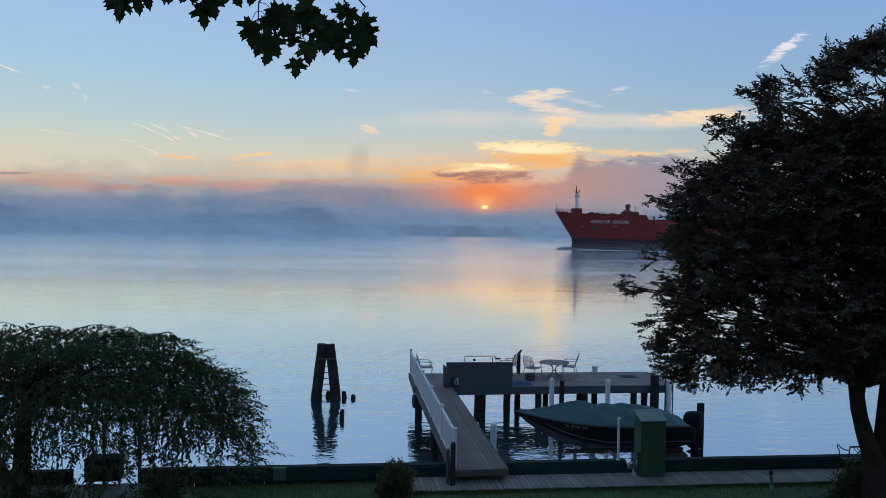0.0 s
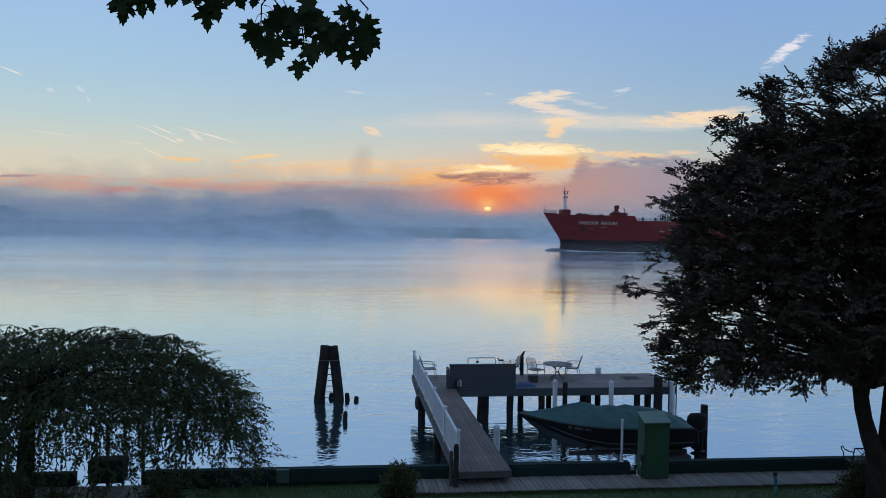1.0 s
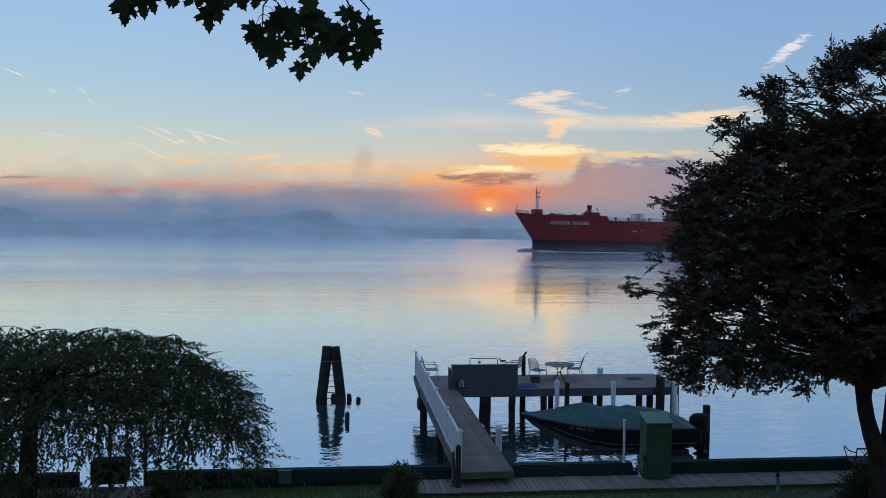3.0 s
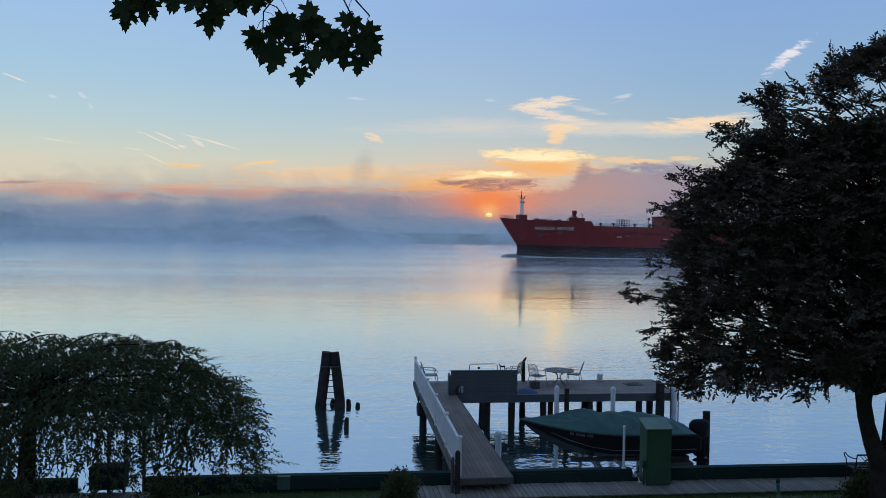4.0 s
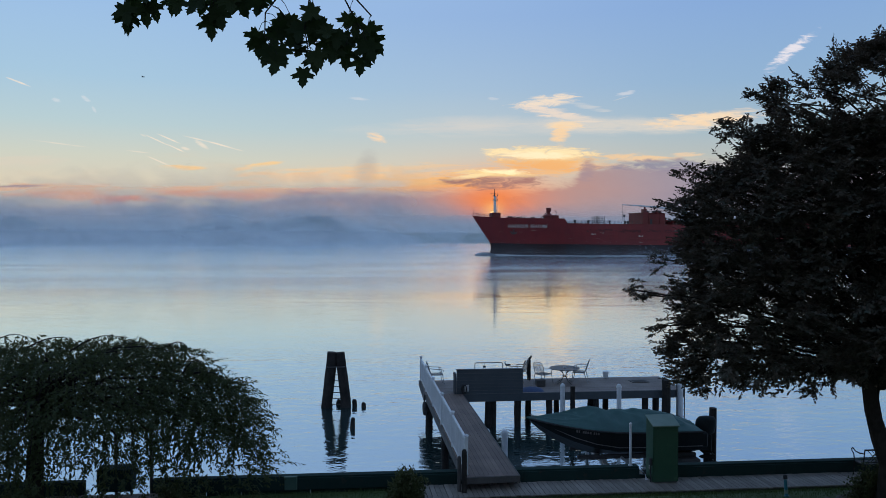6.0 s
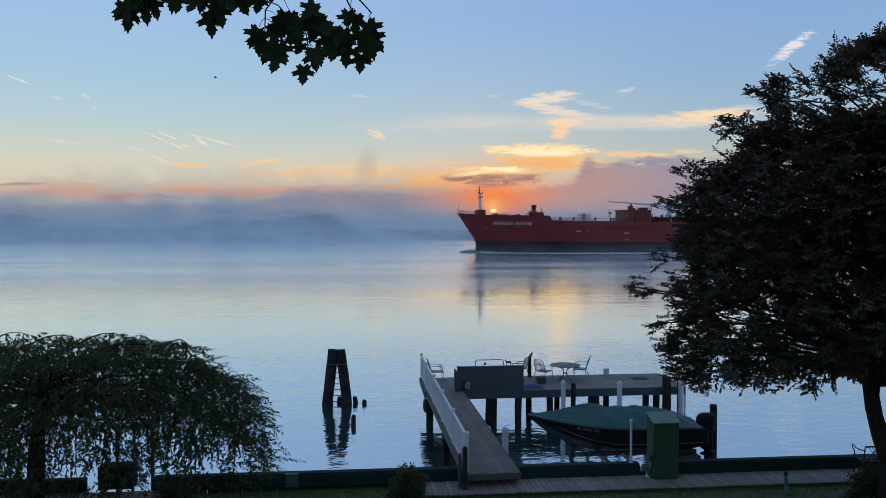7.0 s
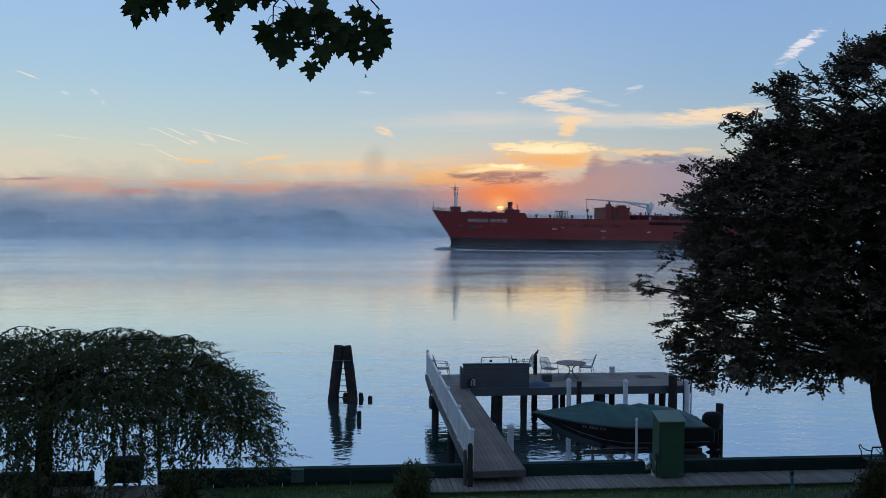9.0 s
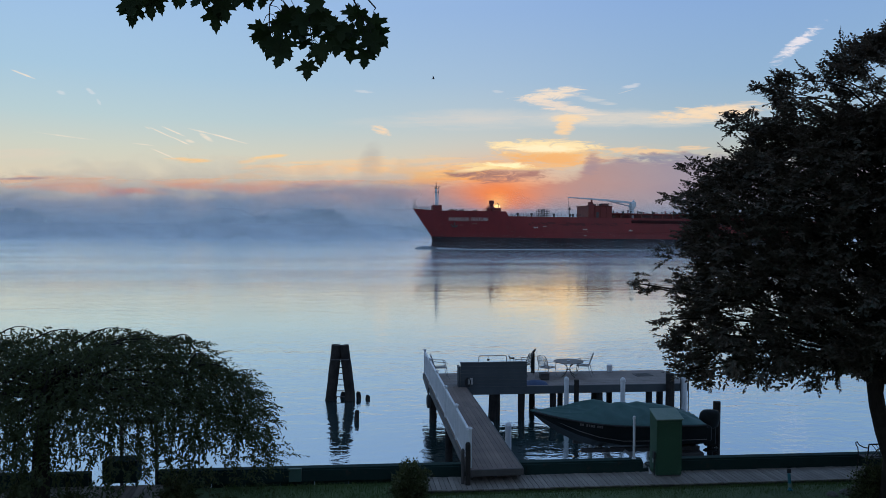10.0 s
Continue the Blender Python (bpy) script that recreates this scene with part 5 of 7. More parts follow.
# ---- mooring dolphin and stubs in the water ----
def leaning_pile(bm, foot, head, r0, r1, seed):
    rng = random.Random(seed)
    a, b = Vector(foot), Vector(head)
    pts = [a + (b - a) * (i / 8) + Vector((rng.uniform(-0.015, 0.015), 0, 0)) for i in range(9)]
    return tube(bm, pts, [(r0 + (r1 - r0) * i / 8) * (1 if i < 8 else 0.94) for i in range(9)], 14, uneven=0.05, seed=seed)


def dolphin():
    d = thing("mooring_dolphin", "tall leaning timber piles bound together as a mooring", "mooring piles", pose(-5.36, 36.1, 0))
    part("post", leaning_pile(bmesh.new(), (-0.70, 0, -2), (-0.175, 0.0, 2.72), 0.265, 0.255, 1), PILE_WOOD, d)
    part("post", leaning_pile(bmesh.new(), (0.72, 0, -2), (0.175, 0.05, 2.70), 0.26, 0.245, 2), PILE_WOOD, d)
    for i in range(7):
        z = 0.15 + i * 0.29
        part("rung", tubed([(-0.32 + 0.03 * i, 0.0, z), (0.34 - 0.03 * i, 0.0, z)], 0.022, 6), DARK_STEEL, d)
    part("strap", boxed(-0.44, 0.44, -0.27, 0.29, 2.00, 2.05, bevel=0.02), DARK_STEEL, d)
    part("collar", lathe(bmesh.new(), [(0.26, 0.0), (0.28, 0.10), (0.25, 0.26)], 12, (-0.45, 0.0, 0)), PILE_WOOD, d)
    part("collar", lathe(bmesh.new(), [(0.25, 0.0), (0.27, 0.10), (0.24, 0.26)], 12, (0.47, 0.0, 0)), PILE_WOOD, d)
    for i, (x, y, top, r) in enumerate(((-5.05, 36.9, 0.65, 0.13), (-5.28, 36.6, 0.25, 0.16), (-4.48, 36.4, 0.32, 0.125), (-4.02, 36.2, 0.20, 0.11), (-4.08, 32.3, 0.44, 0.105))):
        s = thing("pile_stub", "broken-off black timber pile standing in the water", "pile", pose(x, y, 0, (3, -4, 5, 2, -2)[i], (2, 4, -6, 3, 2)[i], 0), "pile stubs")
        part("stump", tubed([(0, 0, -1.5), (0, 0, 0), (0, 0, top * 0.8), (0.02, 0, top)], [r, r, r * 0.96, r * 0.7], 12, uneven=0.08, seed=i), PILE_WOOD, s)


dolphin()


# ---- boat on its lift ----
BOAT = pose(2.9, 26.4, 0, 0, 0, 5.5)
BOAT_BLACK = material("black_gelcoat", (0.008, 0.011, 0.012), (0.014, 0.017, 0.018), 1.0, 0.55, fine=20, bump=0.05, spec=0.05)
COVER_GREEN = material("green_canvas", (0.016, 0.054, 0.052), (0.026, 0.076, 0.072), 1.6, 0.7, fine=40, bump=0.4, spot=(0.040, 0.094, 0.090))
STRIPE = material("grey_stripe", (0.07, 0.065, 0.065), (0.10, 0.09, 0.09), 1.0, 0.4, bump=0.0)
RUBBER = material("black_rubber", (0.012, 0.012, 0.013), (0.022, 0.022, 0.024), 4.0, 0.8, bump=0.3)
GALV = material("galvanised_steel", (0.30, 0.31, 0.33), (0.42, 0.43, 0.44), 3.0, 0.45, metal=0.7, bump=0.2, spot=(0.2, 0.19, 0.18))


def motorboat():
    boat = thing("motorboat", "black motorboat under a green canvas cover on a lift", "boat", BOAT)
    L = 6.15
    st = [0, 0.15, 0.5, 1.0, 1.6, 2.3, 3.1, 4.0, 5.0, 5.7, L]

    def beam(x):
        return 1.13 * (1 - (1 - min(1, x / 3.2)) ** 2.1) if x < 3.2 else 1.13 - 0.06 * (x - 3.2) / 3

    def gun(x):
        return 1.98 - 0.36 * (1 - (1 - min(1, x / 4.5)) ** 1.8)

    def keel(x):
        return 1.95 - 1.42 * (1 - (1 - min(1, x / 3.6)) ** 2.5)

    def chine(x):
        return keel(x) + (gun(x) - keel(x)) * (0.50 - 0.16 * min(1, x / 3))

    hullm = bmesh.new()
    grid = []
    for x in st:
        b, g, k, c = max(0.01, beam(x)), gun(x), keel(x), chine(x)
        half = [(0.0, k), (b * 0.45, k + (c - k) * 0.55), (b * 0.86, c), (b * 0.90, c + 0.05), (b * 0.97, (c + g) / 2), (b, g - 0.06), (b * 1.03, g - 0.05), (b * 1.03, g)]
        grid.append([hullm.verts.new((x, -y, z)) for y, z in half[::-1]] + [hullm.verts.new((x, y, z)) for y, z in half[1:]])
    for a, b in zip(grid, grid[1:]):
        for j in range(len(a) - 1):
            hullm.faces.new((a[j], b[j], b[j + 1], a[j + 1]))
    hullm.faces.new(grid[-1])
    hull_ob = part("hull", hullm, BOAT_BLACK, boat)
    bm = bmesh.new()
    for s in (-1, 1):
        tube(bm, [(x + 0.02, s * (beam(x) * 0.93 + 0.012), chine(x) + 0.16) for x in st[1:]], 0.016, 5)
    part("stripe", bm, STRIPE, hull_ob, "pale stripe along the hull")
    bm = bmesh.new()
    for s in (-1, 1):
        tube(bm, [(x, s * (beam(x) * 1.03 + 0.01), gun(x) - 0.03) for x in st[1:]], 0.03, 6)
    part("rub_rail", bm, RUBBER, hull_ob)
    # number on the bow, as plain bars
    for x0, w in ((1.62, 0.05), (1.69, 0.05), (1.83, 0.06), (1.91, 0.05), (1.98, 0.06), (2.06, 0.06), (2.19, 0.05), (2.26, 0.05), (2.33, 0.06)):
        bm = bmesh.new()
        y0, y1 = -beam(x0) * 1.0 - 0.012, -beam(x0 + w) * 1.0 - 0.012
        z = gun(x0) - 0.17
        bm.faces.new([bm.verts.new(v) for v in ((x0, y0, z), (x0 + w, y1, z), (x0 + w, y1, z + 0.085), (x0, y0, z + 0.085))])
        part("number_bar", bm, STRIPE, hull_ob)
    # cover: a taut canvas with a ridge over the windscreen and sagging folds
    cov = bmesh.new()
    rows = []
    rx = [0.05, 1.25, 2.35, 3.05, 4.0, 5.0, 5.75, 6.1]
    rz = [1.97, 2.10, 2.34, 2.15, 2.18, 2.08, 1.80, 1.66]
    for i in range(90):
        x = 0.02 + (L - 0.04) * i / 89
        top = float(np.interp(x, rx, rz))
        b = max(0.02, beam(x)) * 1.04 + 0.006
        row = []
        for j in range(41):
            f = -1 + 2 * j / 40
            e = abs(f)
            z = gun(x) + (top - gun(x)) * (1 - e ** (1.0 if x < 2.35 else 1.0 + 0.3 * min(1, x - 2.35))) if top > gun(x) else gun(x)
            z += 0.025 * noise.noise((x * 2.2, f * 2.0 + x * 0.6, 0)) * (1 - e ** 4) - 0.02 * math.sin(x * 9 + f * 3) * (1 - e) * (x > 2.4)
            crease = max(0.0, 1 - abs(noise.noise((x * 0.9 - e * 1.6, e * 1.8 + x * 0.35, 4.0))) * 9)
            z += (0.042 * crease - 0.010) * (1 - e ** 3) * min(1, x)
            if e > 0.96:
                z = gun(x) - 0.035
            row.append(cov.verts.new((x, b * f, z)))
        rows.append(row)
    for a, b in zip(rows, rows[1:]):
        for j in range(40):
            cov.faces.new((a[j], b[j], b[j + 1], a[j + 1]))
    part("cover", cov, COVER_GREEN, boat, "green canvas boat cover with folds", smooth=True)
    # outboard
    m = part("outboard_motor", bmesh.new(), RUBBER, boat, "black outboard motor")
    cowl = bmesh.new()
    prof = [(0.16, 1.18), (0.24, 1.26), (0.26, 1.5), (0.25, 1.72), (0.19, 1.83), (0.06, 1.86)]
    lathe(cowl, prof, 16)
    for v in cowl.verts:
        v.co = Vector((6.72 + v.co.x * 1.5 + (v.co.z - 1.5) * 0.12, v.co.y * 0.95, v.co.z))
    part("cowling", cowl, BOAT_BLACK, m, smooth=True)
    part("leg", boxed(6.52, 6.96, -0.09, 0.09, 0.55, 1.2, bevel=0.04), BOAT_BLACK, m)
    part("clamp_bracket", boxed(6.1, 6.66, -0.42, 0.42, 0.80, 1.36, bevel=0.06), BOAT_BLACK, m)
    part("cavitation_plate", boxed(6.58, 6.96, -0.09, 0.09, 0.52, 0.55, bevel=0.01), BOAT_BLACK, m)
    gear = bmesh.new()
    tube(gear, [(6.50, 0, 0.36), (6.6, 0, 0.36), (6.95, 0, 0.36), (7.02, 0, 0.36)], [0.02, 0.07, 0.065, 0.03], 10)
    part("gearcase", gear, BOAT_BLACK, m)
    part("strut", boxed(6.66, 6.86, -0.035, 0.035, 0.15, 0.55, bevel=0.015), BOAT_BLACK, m)
    prop = bmesh.new()
    for a in range(3):
        th = a * math.tau / 3
        c, s = math.cos(th), math.sin(th)
        pts = [(7.0, 0.03 * c, 0.03 * s), (7.03, 0.16 * c - 0.07 * s, 0.16 * s + 0.07 * c), (6.97, 0.16 * c + 0.07 * s, 0.16 * s - 0.07 * c)]
        prop.faces.new([prop.verts.new((x, y, z + 0.36)) for x, y, z in pts])
    part("propeller", prop, GALV, m)
    return boat


motorboat()


def boat_lift():
    lift = thing("boat_lift", "steel boat lift with bunks and posts in the water", "boat lift", BOAT)
    for y in (-0.55, 0.55):
        part("bunk", boxed(1.75, 6.1, y - 0.07, y + 0.07, 0.56, 0.70, bevel=0.015), DARK_WOOD, lift)
    for x in (2.7, 5.0):
        part("cross_beam", boxed(x - 0.08, x + 0.08, -1.5, 1.5, 0.38, 0.50, bevel=0.01), GALV, lift)
    for x, y in ((2.7, -0.6), (3.6, -0.6), (2.7, 0.6), (5.0, 0.6)):
        part("bunk_bracket", boxed(x - 0.1, x + 0.1, y - 0.05, y + 0.05, 0.2, 0.565, bevel=0.01), GALV, lift)
    # dark block added below the stern to fill the dark there
    part("stern_fill", boxed(4.6, 6.15, -0.9, 0.9, 0.30, 0.545, bevel=0.03), DARK_WOOD, lift)
    brace = bmesh.new()
    tube(brace, [(3.3, -0.6, 0.62), (3.9, -0.6, 0.2), (4.3, -0.6, -0.3)], 0.06, 6)
    part("brace", brace, GALV, lift)
    for x in (2.7, 5.0):
        for y in (-1.5, 1.5):
            part("lift_leg", tubed([(x, y, -2), (x, y, 0.45)], 0.07, 8), GALV, lift)


boat_lift()


def guide_post(x, y, top, r, label="white plastic guide post standing in the water"):
    p = thing("guide_post", label, "post", pose(x, y, 0), "guide posts")
    part("pipe", lathe(bmesh.new(), [(r, -2), (r, top)], 16), WHITE, p, smooth=False)
    part("cap", lathe(bmesh.new(), [(r * 1.12, top - 0.06), (r * 1.12, top), (r * 0.8, top + 0.07), (r * 0.2, top + 0.11)], 16), WHITE, p)
    return p


guide_post(4.96, 31.0, 2.14, 0.10)
guide_post(7.34, 31.0, 2.12, 0.10)
guide_post(2.30, 28.3, 0.90, 0.12)
guide_post(1.66, 28.8, 0.80, 0.10)
guide_post(10.62, 33.2, 1.75, 0.13)
for x, y, top, r in ((5.38, 31.0, 2.11, 0.105), (10.02, 27.5, 2.05, 0.14)):
    p = thing("mooring_pile", "dark round timber pile beside the boat lift", "pile", pose(x, y, 0), "mooring piles at the lift")
    part("post", tubed([(0, 0, -2), (0, 0, 0), (0.01, 0, top)], [r, r, r * 0.95], 14, uneven=0.04, seed=int(x)), PILE_WOOD, p)


# ---- on the dock ----
def on_deck(x, y, turn=0.0, z=1.50):
    return DECK @ pose(x, y, z, 0, 0, turn)


def deck_screen():
    s = thing("dock_screen", "dark slate board screen along the dock edge", "screen", DECK)
    for i in range(7):
        z0 = 1.505 + i * 0.15
        part("board", boxed(-0.24, 2.72, -0.028, 0.012, z0 + 0.002, z0 + 0.147, bevel=0.003), SCREEN_WOOD, s)
    for x in (-0.2, 0.85, 1.9, 2.62):
        part("post", boxed(x, x + 0.09, 0.014, 0.10, 1.502, 2.54), DARK_WOOD, s)
    part("top_cap", boxed(-0.26, 2.74, -0.05, 0.12, 2.556, 2.59, bevel=0.006), SCREEN_WOOD, s)
    part("end_board", boxed(-0.33, -0.245, -0.02, 0.5, 1.502, 2.40, bevel=0.004), SCREEN_WOOD, s)
    b = thing("outlet_box", "grey electric outlet box with a coiled black cable", "outlet box", DECK @ pose(0.12, -0.03, 1.55))
    part("case", boxed(-0.02, 0.18, -0.09, 0.0, 0.08, 0.36, bevel=0.012), GALV, b)
    coil = bmesh.new()
    for k in range(3):
        tube(coil, [(-0.06 + 0.02 * k + 0.09 * math.cos(a), -0.05 - 0.02 * k, 0.18 + 0.19 * math.sin(a)) for a in (j * math.tau / 14 for j in range(15))], 0.022, 6)
    part("cable", coil, RUBBER, b, "coiled black cable")


deck_screen()
IRON = material("dark_wrought_iron", (0.05, 0.052, 0.055), (0.08, 0.08, 0.08), 5.0, 0.5, metal=0.4, bump=0.2)
PALE_IRON = material("pale_wrought_iron", (0.20, 0.21, 0.22), (0.28, 0.28, 0.29), 5.0, 0.5, metal=0.3, bump=0.2)


def patio_chair(m, label, mat):
    """Wrought-iron armchair with a mesh seat and back; it faces +y."""
    c = thing("patio_chair", label, "chair", m, "patio chairs on the dock")
    c.scale = (1.10, 1.10, 1.14)
    def grid(u0, u1, v0, v1, place, n, k):
        bm = bmesh.new()
        for i in range(n + 1):
            u = u0 + (u1 - u0) * i / n
            tube(bm, [place(u, v0 + (v1 - v0) * j / 4) for j in range(5)], 0.006, 4, caps=False)
        for i in range(k + 1):
            v = v0 + (v1 - v0) * i / k
            tube(bm, [place(u0 + (u1 - u0) * j / 4, v) for j in range(5)], 0.006, 4, caps=False)
        return bm
    part("seat", grid(-0.24, 0.24, -0.22, 0.26, lambda u, v: (u, v, 0.43 - 0.02 * math.cos(u * 5)), 9, 9), mat, c)
    back = lambda u, v: (u, -0.24 - 0.34 * (v - 0.44), v)
    part("backrest", grid(-0.22, 0.22, 0.46, 0.90, back, 9, 10), mat, c)
    frame_bm = bmesh.new()
    tube(frame_bm, [back(-0.24, 0.43), back(-0.25, 0.76), back(-0.2, 0.92), back(-0.1, 0.96), back(0, 0.94), back(0.1, 0.96), back(0.2, 0.92), back(0.25, 0.76), back(0.24, 0.43)], 0.014, 6)
    part("back_frame", frame_bm, mat, c)
    sf = bmesh.new()
    tube(sf, [(-0.26, -0.24, 0.43), (-0.26, 0.27, 0.43), (0.26, 0.27, 0.43), (0.26, -0.24, 0.43), (-0.26, -0.24, 0.43)], 0.013, 6)
    part("seat_frame", sf, mat, c)
    for s in (-1, 1):
        arm = bmesh.new()
        tube(arm, [(s * 0.25, -0.29, 0.70), (s * 0.28, -0.1, 0.68), (s * 0.29, 0.15, 0.67), (s * 0.29, 0.27, 0.63), (s * 0.29, 0.25, 0.57)], 0.014, 6)
        part("arm", arm, mat, c)
        leg = bmesh.new()
        tube(leg, [(s * 0.29, 0.16, 0.66), (s * 0.27, 0.24, 0.43), (s * 0.28, 0.27, 0.2), (s * 0.30, 0.34, 0.012)], 0.014, 6)
        part("leg", leg, mat, c)
        leg = bmesh.new()
        tube(leg, [(s * 0.25, -0.24, 0.43), (s * 0.27, -0.30, 0.2), (s * 0.29, -0.40, 0.012)], 0.014, 6)
        part("leg", leg, mat, c)
    return c


patio_chair(on_deck(-0.95, 2.15, -86), "pale wrought-iron mesh armchair at the dock's end", PALE_IRON)
patio_chair(on_deck(3.02, 2.45, 52), "dark wrought-iron mesh armchair behind the board screen", IRON)
patio_chair(on_deck(4.05, 1.75, -48), "wrought-iron mesh armchair turned towards the round table", PALE_IRON)
patio_chair(on_deck(5.90, 2.1, 66), "pale wrought-iron mesh armchair drawn up to the table", PALE_IRON)


def patio_table():
    t = thing("patio_table", "round wrought-iron table with a mesh top", "table", on_deck(5.12, 1.9))
    top = bmesh.new()
    lathe(top, [(0.03, 0.70), (0.66, 0.70), (0.70, 0.705), (0.70, 0.725), (0.66, 0.73), (0.03, 0.725)], 36)
    part("tabletop", top, IRON, t)
    for i in range(4):
        a = i * math.pi / 2 + 0.5
        c, s = math.cos(a), math.sin(a)
        leg = bmesh.new()
        tube(leg, [(0.40 * c, 0.40 * s, 0.70), (0.12 * c, 0.12 * s, 0.50), (0.07 * c, 0.07 * s, 0.33), (0.2 * c, 0.2 * s, 0.14), (0.46 * c, 0.46 * s, 0.015)], 0.017, 6)
        part("leg", leg, IRON, t)
    part("ring", lathe(bmesh.new(), [(0.10, 0.33), (0.12, 0.33), (0.12, 0.35), (0.10, 0.35)], 16), IRON, t)
    ash = thing("dish", "small pale dish on the round table", "dish", on_deck(5.12, 1.9, 0, 2.23))
    part("bowl", lathe(bmesh.new(), [(0.05, 0), (0.08, 0.02), (0.085, 0.035), (0.06, 0.02)], 12), WHITE, ash)


patio_table()


def small_dock_things():
    p = thing("planter_box", "small dark wooden planter box on the dock", "planter", on_deck(3.82, 1.35))
    for i in range(4):
        a = i * 90
        part("side", boxed(-0.20, 0.20, -0.20, -0.175, 0.03, 0.28, m=pose(0, 0, 0, 0, 0, a), bevel=0.004), DARK_WOOD, p)
    part("rim", boxed(-0.22, 0.22, -0.22, 0.22, 0.285, 0.31, bevel=0.005), DARK_WOOD, p)
    part("base", boxed(-0.17, 0.17, -0.17, 0.17, 0.0, 0.05), DARK_WOOD, p)
    q = thing("dock_post", "dark timber post at the dock edge with a bird decoy", "post", on_deck(3.62, 2.9))
    part("shaft", tubed([(0, 0, -0.4), (0, 0, 0.5), (0, 0, 0.94)], [0.095, 0.09, 0.09], 12, uneven=0.04), PILE_WOOD, q)
    d = thing("bird_decoy", "dark bird decoy perched on a timber post", "decoy", on_deck(3.66, 2.9, 0, 2.44))
    bm = bmesh.new()
    tube(bm, [(-0.08, 0, 0.02), (-0.03, 0, 0.06), (0.03, 0, 0.11), (0.06, 0, 0.16), (0.07, 0, 0.20), (0.10, 0, 0.20), (0.13, 0, 0.19)], [0.02, 0.055, 0.065, 0.045, 0.045, 0.025, 0.006], 8)
    tube(bm, [(0.0, 0.02, 0.0), (0.01, 0.02, 0.10)], 0.015, 5)
    part("body", bm, RUBBER, d)
    # pipe frame of a ladder at the far edge
    u = thing("ladder_rail", "white pipe hand rail of a swim ladder at the dock edge", "ladder", on_deck(0, 0))
    bm = bmesh.new()
    tube(bm, [(0.98, 2.85, -0.3), (0.98, 2.85, 0.80), (1.02, 2.85, 0.86), (2.28, 2.85, 0.86), (2.33, 2.85, 0.80), (2.33, 2.85, -0.3)], 0.022, 8)
    part("hoop", bm, PALE_IRON, u)
    part("tag", boxed(1.38, 1.50, 2.84, 2.86, 0.62, 0.72, bevel=0.004), RUBBER, u)
    part("tag_hanger", tubed([(1.44, 2.85, 0.72), (1.44, 2.85, 0.84)], 0.005, 4), RUBBER, u)
    f = thing("deer_figure", "small dark deer figure on top of the screen", "figurine", on_deck(2.05, 0.03, 0, 2.59))
    bm = bmesh.new()
    tube(bm, [(0.13, 0, 0.15), (0.10, 0, 0.165), (0, 0, 0.155), (-0.08, 0, 0.165), (-0.115, 0, 0.21), (-0.13, 0, 0.255), (-0.17, 0, 0.25)], [0.012, 0.04, 0.04, 0.042, 0.025, 0.026, 0.012], 8)
    for x in (-0.08, 0.09):
        for y in (-0.02, 0.02):
            tube(bm, [(x, y, 0.15), (x + 0.005, y, 0.0)], [0.014, 0.008], 5)
    for y in (-1, 1):
        tube(bm, [(-0.125, y * 0.01, 0.27), (-0.115, y * 0.03, 0.31), (-0.13, y * 0.05, 0.36)], [0.006, 0.005, 0.003], 4)
    part("figure", bm, RUBBER, f)
    t = thing("tarpaulin", "folded blue tarpaulin lying on the dock edge", "tarpaulin", on_deck(3.2, 0.42))
    bm = bmesh.new()
    rows = []
    for i in range(15):
        x = -0.52 + 1.04 * i / 14
        rows.append([bm.verts.new((x, y, max(0.004, 0.19 * (1 - (x / 0.54) ** 2) ** 0.5 * (1 - (y / 0.3) ** 2) + 0.03 * noise.noise((x * 6, y * 8, 1))) if abs(y) < 0.3 else 0.004)) for y in (-0.3, -0.22, -0.1, 0, 0.1, 0.22, 0.3)])
    for a, b in zip(rows, rows[1:]):
        for j in range(6):
            bm.faces.new((a[j], b[j], b[j + 1], a[j + 1]))
    part("sheet", bm, BLUE_TARP, t, smooth=True)
    h = thing("dock_hatch", "low dark mat lying on the dock boards", "mat", on_deck(8.75, 1.95, 4))
    part("panel", boxed(-0.42, 0.42, -0.3, 0.3, 0.004, 0.03, bevel=0.008), DARK_WOOD, h)
    part("inset", boxed(-0.3, 0.3, -0.2, 0.2, 0.031, 0.037), RUBBER, h)
    k = thing("capped_pile", "thick timber pile with a pale cap above the dock", "pile", on_deck(7.42, 2.86, 0, 0))
    part("post", tubed([(0, 0, -2), (0, 0, 0.6), (0, 0, 1.6)], [0.15, 0.14, 0.11], 14, uneven=0.05, seed=9), PILE_WOOD, k)
    part("cap", lathe(bmesh.new(), [(0.115, 1.505), (0.125, 1.52), (0.145, 1.82), (0.13, 1.84)], 14), WHITE, k, "pale bucket-shaped cap")
    l = thing("dock_ladder", "dark metal ladder hanging at the dock's end", "ladder", on_deck(9.95, -0.08, 0, 0))
    for x in (-0.18, 0.18):
        part("rail", tubed([(x, 0, -0.6), (x, 0, 1.85)], 0.025, 6), IRON, l)
    for i in range(7):
        part("rung", tubed([(-0.18, 0, -0.3 + i * 0.3), (0.18, 0, -0.3 + i * 0.3)], 0.02, 6), IRON, l)
    y = thing("tyre_fender", "black rubber tyre fender on the pier pile", "fender", PIER @ pose(-0.10, 10.75, 0.95, 0, 90, 0))
    bm = bmesh.new()
    n = 18
